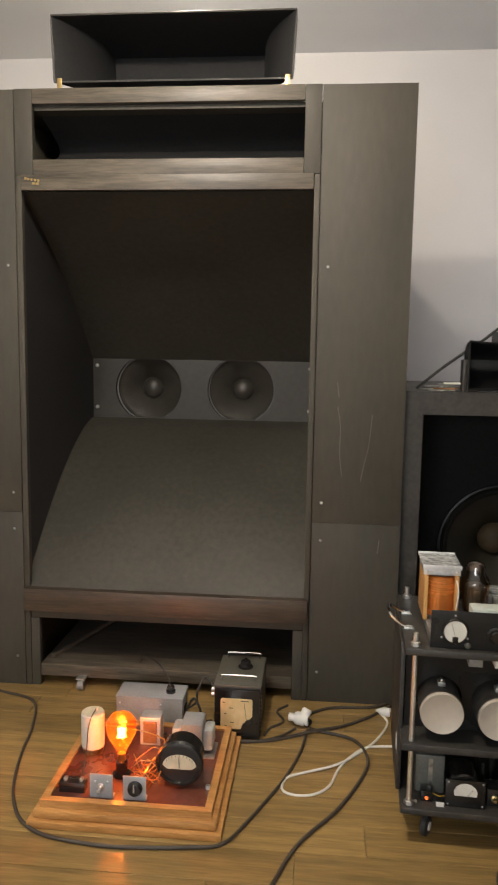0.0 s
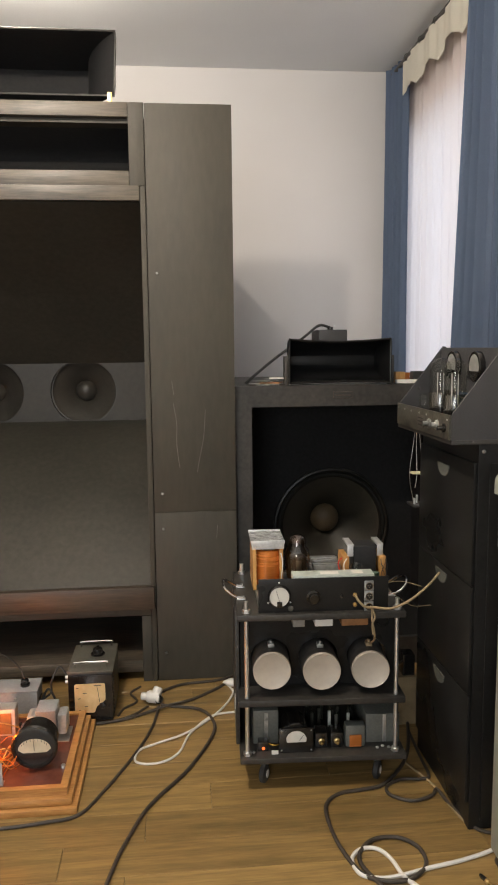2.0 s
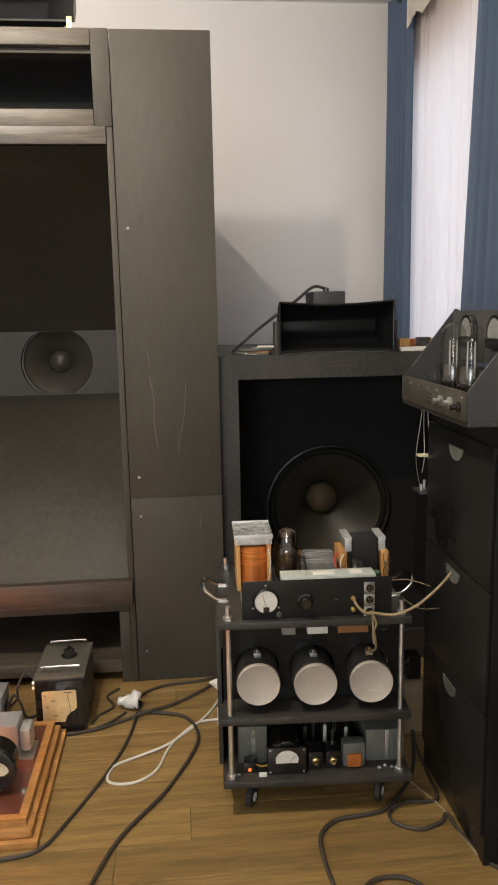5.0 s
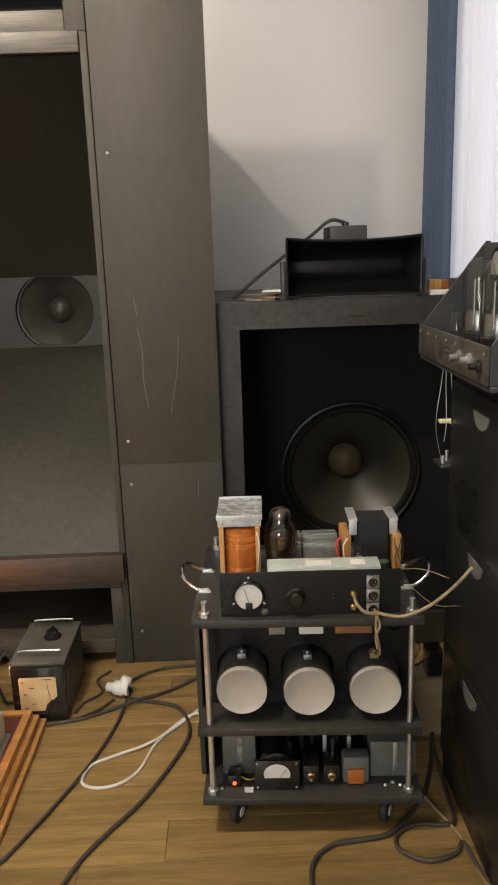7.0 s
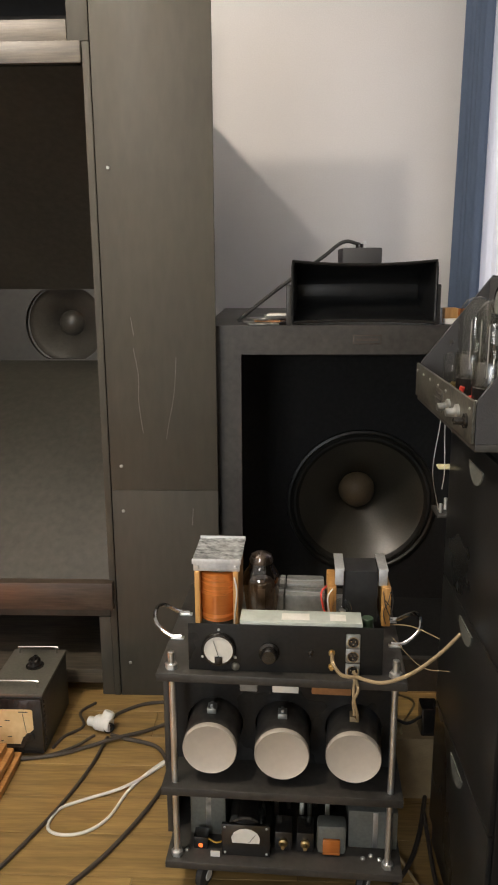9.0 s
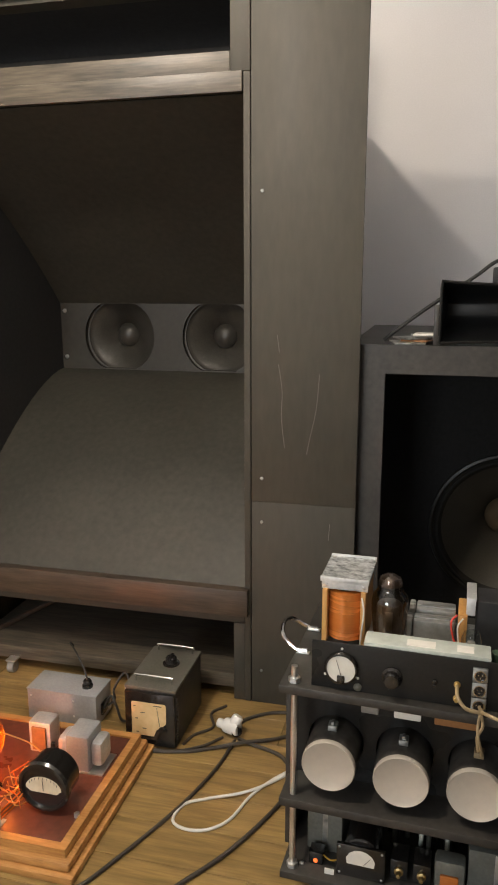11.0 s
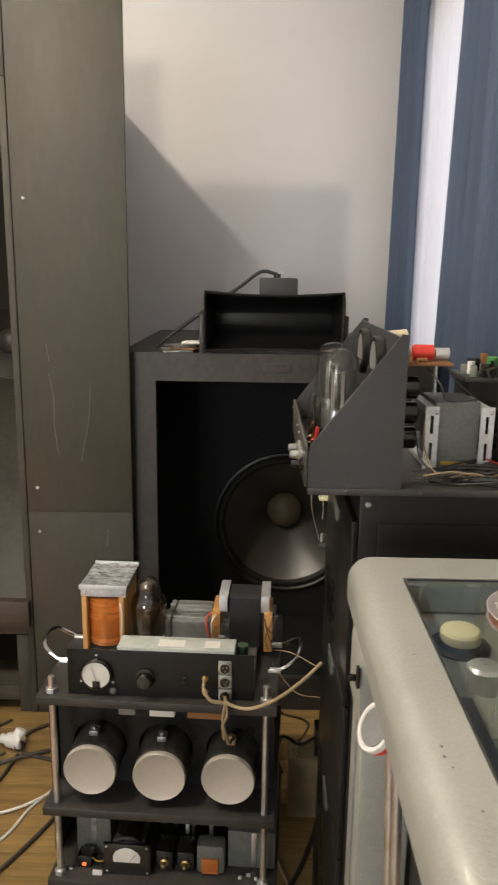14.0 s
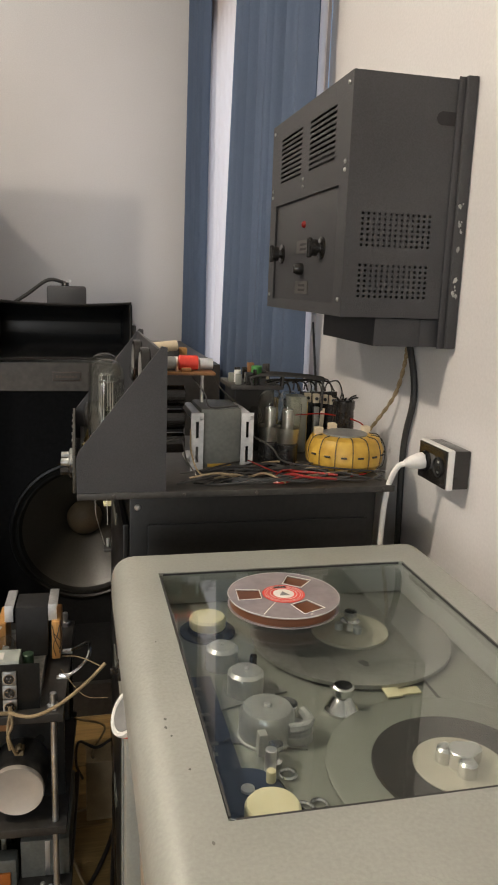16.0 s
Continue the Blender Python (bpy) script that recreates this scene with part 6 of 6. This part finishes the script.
# tall white capacitor
wc = part("capacitor", C((0.190, 3.300, Z + 0.022), 0.041, 0.125, seg=36, edge=0.003), M_AGEDCARD, pl, "tall white paper capacitor")
part("capacitor_foot", C((0.190, 3.300, Z), 0.037, 0.0215, seg=32), M_BRASS, wc)
part("capacitor_lid", C((0.190, 3.300, Z + 0.1472), 0.037, 0.003, seg=32), M_DIAL, wc)
part("terminal", T([(0.205, 3.298, Z + 0.15), (0.207, 3.297, Z + 0.165)], 0.003, seg=8), M_STEEL, wc)
part("lead", T([(0.203, 3.296, Z + 0.160), (0.196, 3.262, Z + 0.145), (0.186, 3.256, Z + 0.10), (0.182, 3.254, Z + 0.05), (0.190, 3.20, Z + 0.004), (0.200, 3.12, Z + 0.004)], 0.0018, seg=6), M_INK, wc)
# choke with bright end bells
ch = part("choke", B((0.505, 0.580, 3.300, 3.400, Z, Z + 0.120), bevel=0.006), M_GREYBOX, pl, "grey choke with rounded end bells")
for x0, x1 in ((0.470, 0.504), (0.581, 0.618)):
    part("end_bell", B((x0, x1, 3.312, 3.388, Z + 0.018, Z + 0.098), bevel=0.014), M_ALU, ch)
part("foot", B((0.495, 0.625, 3.296, 3.404, Z, Z + 0.0045)), M_STEEL, ch)
# round projection meter
rm = part("meter", L([(0, 0.085), (0.060, 0.085), (0.070, 0.075), (0.072, 0.015), (0.078, 0.010), (0.079, -0.004), (0.074, -0.012), (0.066, -0.013), (0.064, -0.006)], (0.537, 3.115, Z + 0.087), (0, 1, 0), 44), M_BAKELITE, pl, "round black projecting meter")
part("mask", L([(0.0645, -0.0055), (0, -0.0056)], (0.537, 3.115, Z + 0.087), (0, 1, 0), 40), M_BAKELITE, rm)
dial = [(0.537 + 0.055 * math.cos(a), Z + 0.080 + 0.038 * math.sin(a)) for a in [k * math.pi / 16 for k in range(17)]] + [(0.537 - 0.040, Z + 0.068), (0.537 + 0.040, Z + 0.068)]
part("dial", P(dial, (), 0.0008, Matrix.Translation((0, 3.1082, 0)) @ FRONT), M_DIAL, rm, "pale fan-shaped dial", smooth=False)
for k in range(9):
    a = math.pi * (0.14 + 0.09 * k)
    part("tick", B((0.537 + 0.046 * math.cos(a) - 0.0008, 0.537 + 0.046 * math.cos(a) + 0.0008, 3.1074, 3.1080, Z + 0.080 + 0.030 * math.sin(a), Z + 0.087 + 0.030 * math.sin(a))), M_INK, rm)
part("needle", T([(0.537, 3.1073, Z + 0.075), (0.535, 3.1073, Z + 0.110)], 0.001, seg=5), M_INK, rm)
part("meter_foot", B((0.520, 0.554, 3.13, 3.19, Z, Z + 0.016), bevel=0.002), M_BAKELITE, rm)
part("foot_nut", C((0.630, 3.12, Z), 0.009, 0.012, seg=6), M_STEEL, pl)
# small parts on brackets at the front
for x, kind_ in ((0.262, 0), (0.370, 1)):
    br = part("bracket_plate", B((x, x + 0.075, 3.030, 3.034, Z, Z + 0.080), (x, x + 0.075, 3.0345, 3.060, Z, Z + 0.003), bevel=0.001), M_GREYBOX, pl, "grey painted angle bracket")
    if kind_:
        part("knob", L([(0.024, 0), (0.024, -0.010), (0.019, -0.018), (0, -0.019)], (x + 0.040, 3.0298, Z + 0.042), (0, 1, 0), 28), M_BAKELITE, br)
        part("pointer", B((x + 0.038, x + 0.042, 3.0075, 3.0105, Z + 0.038, Z + 0.064)), M_SCUFFED, br)
    else:
        part("switch", L([(0.011, 0), (0.011, -0.005), (0.005, -0.007), (0.004, -0.020), (0.006, -0.026), (0, -0.028)], (x + 0.036, 3.0298, Z + 0.040), (0, 1, 0.1), 18), M_STEEL, br)
        screws(br, [(x + 0.018, 3.0298, Z + 0.056), (x + 0.058, 3.0298, Z + 0.056)], 0.004)
    part("rheostat", C((x + 0.037, 3.036, Z + 0.040), 0.026, 0.024, (0, 1, 0), 28), M_BRASS, br)
fh = part("fuse_block", B((0.155, 0.240, 3.045, 3.080, Z, Z + 0.034), bevel=0.003), M_BAKELITE, pl, "black fuse block")
part("fuse", C((0.168, 3.062, Z + 0.040), 0.005, 0.058, (1, 0, 0), 14), M_GLASS, fh)
for x in (0.168, 0.220):
    part("fuse_clip", B((x, x + 0.010, 3.055, 3.069, Z + 0.0342, Z + 0.044), bevel=0.001), M_STEEL, fh)
# small transformer at the back and the bare-wire wiring
st = part("transformer", B((0.345, 0.420, 3.360, 3.425, Z, Z + 0.105), bevel=0.005), M_ALU, pl, "small bright-framed transformer")
part("winding", B((0.358, 0.407, 3.352, 3.3595, Z + 0.012, Z + 0.092), bevel=0.003), M_PCB, st)
for k in range(4):
    part("small_valve", C((0.445 + 0.014 * (k % 2), 3.27 + 0.03 * k, Z), 0.007, 0.045 + 0.01 * (k % 3), seg=14), (M_BRASS, M_GLASS, M_BAKELITE, M_BRASS)[k], pl)
rnd = random.Random(9)
for pts in ([(0.23, 3.30, 0.17), (0.30, 3.29, 0.172), (0.40, 3.27, 0.168), (0.46, 3.24, 0.165)], [(0.46, 3.24, 0.165), (0.462, 3.235, 0.13), (0.46, 3.22, 0.10)]):
    part("bare_wire", T(pts, 0.0022, seg=6), M_BRASS, pl)
for i in range(13):
    x, y, z = rnd.uniform(0.35, 0.40), rnd.uniform(3.12, 3.22), Z + rnd.uniform(0.004, 0.05)
    pts = [(x, y, z)]
    for k in range(3):
        x, y, z = x + rnd.uniform(0.015, 0.045), y + rnd.uniform(-0.03, 0.05), Z + rnd.uniform(0.004, 0.075)
        pts.append((min(x, 0.48), y, z))
    part("bare_wire", T(pts, 0.0018, seg=5, steps=5), M_BRASS if i % 3 else M_COPPER, pl)
for k in range(3):
    part("copper_rail", T([(0.405 + 0.012 * k, 3.05, Z + 0.004), (0.42 + 0.012 * k, 3.15, Z + 0.004), (0.445 + 0.012 * k, 3.32, Z + 0.004)], 0.0026, seg=6), M_COPPER, pl)

# ---- instruments beside it on the floor ----
mc = thing("measuring_instrument", "old olive-black measuring instrument with an amber dial", "measuring instrument", (0.675, 3.69, 0))
part("case", B((0.585, 0.765, 3.575, 3.855, 0.004, 0.205), bevel=0.006), M_BLACKWOOD, mc)
part("top_plate", B((0.583, 0.767, 3.573, 3.857, 0.2055, 0.216), bevel=0.003), M_OLIVE, mc, "olive grey top plate")
fb = part("front_bezel", B((0.587, 0.763, 3.563, 3.5745, 0.008, 0.203), bevel=0.008), M_BAKELITE, mc)
part("dial", P([(0.612, 0.045), (0.690, 0.045), (0.700, 0.070), (0.722, 0.085), (0.735, 0.098), (0.735, 0.163), (0.730, 0.168), (0.617, 0.168), (0.612, 0.163)], (), 0.0012, Matrix.Translation((0, 3.5612, 0)) @ FRONT), M_AMBERDIAL, fb, "amber aged paper dial", smooth=False)
part("needle", T([(0.712, 3.5605, 0.085), (0.703, 3.5605, 0.155)], 0.0009, seg=5), M_INK, fb)
for x, z, w_ in ((0.62, 0.15, 0.008), (0.645, 0.128, 0.016), (0.625, 0.105, 0.010), (0.69, 0.158, 0.03), (0.65, 0.07, 0.014), (0.628, 0.055, 0.008)):
    part("scale_bar", B((x, x + w_, 3.5604, 3.5610, z, z + 0.003)), M_INK, fb)
part("needle_boss", L([(0.016, 0), (0.014, -0.004), (0, -0.005)], (0.722, 3.5612, 0.070), (0, 1, 0), 20), M_BAKELITE, fb)
for y in (3.612, 3.832):
    part("handle", T([(0.610, y, 0.2165), (0.610, y, 0.232), (0.616, y, 0.238), (0.735, y, 0.238), (0.741, y, 0.232), (0.741, y, 0.2165)], 0.0042, steps=4), M_CHROME, mc, "thin steel carrying handle")
kb = part("knob", L([(0.030, 0.2162), (0.030, 0.220), (0.022, 0.222), (0.020, 0.240), (0.016, 0.244), (0, 0.245)], (0.690, 3.745, 0), seg=26), M_BAKELITE, mc)
part("pointer", B((0.684, 0.696, 3.715, 3.765, 0.2405, 0.2475), bevel=0.002), M_BAKELITE, kb)
for z in [0.03 + 0.017 * k for k in range(10)]:
    part("side_rivet", C((0.7652, 3.585, z), 0.0045, 0.003, (1, 0, 0), 10), M_BAKELITE, mc)
for z in (0.155, 0.175):
    part("terminal", C((0.5848, 3.62, z), 0.008, 0.016, (-1, 0, 0), 14), M_STEEL, mc)

gb = thing("metal_junction_box", "grey enamelled metal box with a black cable gland", "junction box", (0.32, 3.68, 0))
part("body", B((0.185, 0.452, 3.620, 3.745, 0.003, 0.118), bevel=0.004), M_GREYBOX, gb)
part("lid", B((0.183, 0.454, 3.618, 3.747, 0.1185, 0.123), bevel=0.002), M_GREYBOX, gb)
part("gland", L([(0.019, 0.1232), (0.019, 0.132), (0.014, 0.134), (0.016, 0.146), (0.012, 0.152), (0, 0.153)], (0.395, 3.675, 0), seg=22), M_BAKELITE, gb, "black cable gland")
part("side_switch", B((0.4525, 0.459, 3.655, 3.70, 0.03, 0.075), bevel=0.002), M_BAKELITE, gb)
screws(gb, [(0.365, 3.62, 0.095), (0.365, 3.62, 0.035), (0.2, 3.62, 0.095)], 0.004)
part("lead", T([(0.395, 3.675, 0.150), (0.375, 3.69, 0.19), (0.32, 3.74, 0.22), (0.25, 3.83, 0.20), (0.2, 3.95, 0.12)], 0.0035, seg=7), M_RUBBER, gb)
part("lead", T([(0.457, 3.68, 0.05), (0.50, 3.67, 0.09), (0.505, 3.66, 0.14), (0.535, 3.69, 0.19), (0.577, 3.65, 0.16)], 0.0042, seg=7), M_RUBBER, gb)
part("lead", T([(0.457, 3.67, 0.05), (0.49, 3.66, 0.11), (0.515, 3.65, 0.08), (0.53, 3.66, 0.02), (0.56, 3.69, 0.006)], 0.0048, seg=7), M_RUBBER, gb)
pc = thing("socket_plug", "white three-way plug lying on the floor", "plug", (0.917, 3.70, 0))
part("plug_body", L([(0.0, -0.03), (0.022, -0.03), (0.026, -0.022), (0.026, 0.020), (0.022, 0.028), (0, 0.028)], (0.925, 3.70, 0.031), (1, -0.3, 0), 26), M_WHITE, pc)
part("plug_arm", L([(0.020, 0.0), (0.020, 0.04), (0.016, 0.046), (0, 0.046)], (0.927, 3.695, 0.030), (0.3, 0.25, 0.6), 22), M_WHITE, pc)
part("plug_face", L([(0.019, 0), (0.015, 0.001), (0.014, -0.004), (0, -0.004)], (0.948, 3.680, 0.026), (0.5, -0.85, 0.0), 22), M_BAKELITE, pc)
part("plug_nose", C((0.90, 3.707, 0.030), 0.016, 0.030, (-1, 0.3, 0), 20), M_WHITE, pc)
wpl = thing("flat_plug", "small white plug on the floor behind the trolley", "plug", (1.262, 3.83, 0))
part("plug_body", L([(0, 0), (0.018, 0), (0.018, 0.03), (0.010, 0.045), (0.005, 0.055), (0, 0.056)], (1.285, 3.82, 0.019), (-1, 0.25, 0), 20), M_WHITE, wpl)

# ---- cables over the floor ----
def cable(pts, r, m_, label, lift=0.0):
    z = r + 0.0005
    solo("cable", T([(x, y, z + (q[0] if q else 0)) for x, y, *q in pts], r, steps=10), m_, label, "cable", (pts[0][0], pts[0][1], 0), "cables on the floor")
R_ = 0.0064
cable([(-0.52, 3.88), (-0.395, 3.835), (-0.214, 3.76), (-0.135, 3.55), (-0.104, 3.376), (-0.06, 3.20), (-0.009, 3.073), (0.06, 2.975), (0.16, 2.918), (0.34, 2.893), (0.48, 2.900), (0.60, 2.915), (0.70, 2.942), (0.765, 3.055), (0.868, 3.30), (0.925, 3.50), (0.945, 3.66)], 0.0058, M_CABLE, "long dark rubber cable looping round the plinth")
cable([(0.80, 2.50), (0.835, 2.68), (0.865, 2.79), (0.93, 2.965), (1.06, 3.165), (1.155, 3.38), (1.17, 3.50), (1.12, 3.61), (1.00, 3.655), (0.955, 3.672)], R_, M_CABLE, "thick dark rubber cable across the floor")
cable([(1.40, 3.60), (1.277, 3.579), (1.18, 3.562), (1.12, 3.50), (1.066, 3.405), (1.03, 3.29), (0.976, 3.233), (0.91, 3.222), (0.868, 3.250), (0.880, 3.320), (0.94, 3.360), (1.045, 3.408, 0.006), (1.13, 3.50), (1.215, 3.62), (1.265, 3.74), (1.262, 3.80), (1.232, 3.86)], 0.0046, M_PAPER, "white flat cable doubled in a loop")
cable([(1.34, 4.0), (1.29, 3.93), (1.20, 3.88), (1.05, 3.86), (0.96, 3.80), (0.93, 3.74)], 0.006, M_CABLE, "dark cable behind the plug")
cable([(0.60, 3.535), (0.70, 3.540), (0.81, 3.565), (0.88, 3.60), (0.98, 3.645, 0.008), (1.09, 3.71), (1.20, 3.80), (1.30, 3.90), (1.42, 3.92)], 0.0062, M_CABLE, "dark cable running under the trolley")
cable([(0.57, 3.555), (0.74, 3.552), (0.84, 3.60), (0.90, 3.67)], 0.005, M_CABLE, "thin dark cable by the instrument")
cable([(0.86, 3.86), (0.82, 3.80), (0.85, 3.72), (0.80, 3.66), (0.78, 3.60)], 0.005, M_CABLE, "short dark cable by the instrument")
cable([(1.95, 3.42), (1.90, 3.25), (1.84, 3.12), (1.737, 3.0), (1.65, 2.975), (1.572, 2.962), (1.515, 2.91), (1.502, 2.82), (1.515, 2.68), (1.56, 2.56), (1.66, 2.53), (1.74, 2.58), (1.748, 2.66), (1.70, 2.715), (1.62, 2.715), (1.565, 2.66), (1.56, 2.60), (1.60, 2.50), (1.64, 2.40)], 0.0065, M_CABLE, "dark cable coiled loosely in front of the trolley")
cable([(1.93, 3.35), (1.915, 3.15), (1.905, 3.03), (1.87, 3.015), (1.80, 3.02), (1.742, 2.985), (1.738, 2.935), (1.80, 2.895), (1.875, 2.915), (1.905, 2.95), (1.915, 2.88), (1.935, 2.79), (1.965, 2.72), (2.05, 2.69)], 0.0058, M_CABLE, "dark cable looped beside the drawer cabinet")
cable([(2.02, 2.68), (1.969, 2.632), (1.86, 2.596), (1.752, 2.574), (1.66, 2.553), (1.60, 2.548), (1.545, 2.57), (1.535, 2.635), (1.572, 2.676), (1.62, 2.672), (1.650, 2.625), (1.665, 2.55), (1.70, 2.48)], 0.0062, M_WHITE, "white cable curling over the floor")
cable([(1.80, 3.28), (1.828, 3.186), (1.862, 3.089), (1.900, 2.985), (1.915, 2.91), (1.918, 2.85), (1.945, 2.745), (2.02, 2.70)], 0.0045, M_TAN, "tan cable along the drawer cabinet")
cable([(1.90, 3.62), (1.86, 3.55), (1.90, 3.46), (1.96, 3.50), (1.93, 3.60), (1.88, 3.70), (1.92, 3.78)], 0.004, M_TAN, "tan lead curled behind the trolley")
solo("hanging_lead", T([(1.778, 3.420, 0.268), (1.811, 3.440, 0.322), (1.836, 3.420, 0.334), (1.907, 3.440, 0.290), (1.867, 3.420, 0.214), (1.912, 3.440, 0.146), (1.879, 3.420, 0.047), (1.818, 3.440, 0.006), (1.803, 3.420, 0.006)], 0.0035, seg=7), M_TAN, "tan lead hanging in loops behind the trolley", "cable", (1.88, 3.42, 0))
cable([(1.98, 2.61), (1.955, 2.585), (1.955, 2.54), (1.975, 2.50)], 0.004, M_CABLE, "thin lead with a plug end by the tape recorder")

# ---- plug ends lying on the floor ----
def phono_plug(at, along, label):
    ob = thing("phono_plug", label, "plug", (at[0], at[1], 0), "plugs on the floor")
    part("sleeve", L([(0, 0), (0.0035, 0), (0.0062, 0.006), (0.0062, 0.026), (0, 0.026)], at, along, 18), M_BAKELITE, ob)
    part("collar", L([(0.0064, 0.0262), (0.0064, 0.036), (0.0055, 0.037), (0, 0.037)], at, along, 18), M_BRASS, ob, "gilt collar")
    part("tip", L([(0.002, 0.0372), (0.002, 0.048), (0, 0.049)], at, along, 10), M_BRASS, ob)
    return ob
phono_plug((1.883, 2.531, 0.0066), (0.316, -0.949, 0), "black phono plug with a gilt collar on the floor")
phono_plug((1.704, 2.491, 0.0066), (0.460, -0.888, 0), "phono plug at the end of a thin white lead")
cable([(1.634, 2.555), (1.666, 2.547), (1.690, 2.518), (1.704, 2.491)], 0.0038, M_WHITE, "thin white lead ending in a phono plug")

# ---- the floor, plank by plank ----
floor = thing("floor", "worn oak laminate floor of long planks", "floor", (0, 0, 0), kind="structure")
part("subfloor", B((X0, X1, Y0, Y1, -0.1, -0.012)), M_GAP, floor, smooth=False)
plank_mesh = {}
rnd = random.Random(11)
PW, row, y = 0.147, 0, Y0 - 0.006
while y < Y1 - 0.01:
    w = min(PW, Y1 - y)
    x = X0 - rnd.uniform(0.0, 1.2)
    while x < X1:
        a, b = max(x, X0), min(x + 1.29, X1)
        x += 1.29
        if b - a < 0.02:
            continue
        key = (round(b - a, 3), round(w, 3))
        if key not in plank_mesh:
            bm = bmesh.new()
            g = 0.0011
            bmesh.ops.create_cube(bm, size=1, matrix=Matrix.Translation((0, 0, -0.005)) @ Matrix.Diagonal((b - a - g, w - g, 0.01, 1)))
            top = [e for e in bm.edges if all(v.co.z > -0.001 for v in e.verts)]
            bmesh.ops.bevel(bm, geom=top, offset=0.0012, segments=1, affect="EDGES")
            me = bpy.data.meshes.new("plank")
            bm.to_mesh(me)
            bm.free()
            me.materials.append(M_OAK)
            plank_mesh[key] = me
        ob = new("plank", plank_mesh[key])
        ob.parent = floor
        ob.location = ((a + b) / 2, y + w / 2, 0)
    y += PW
    row += 1
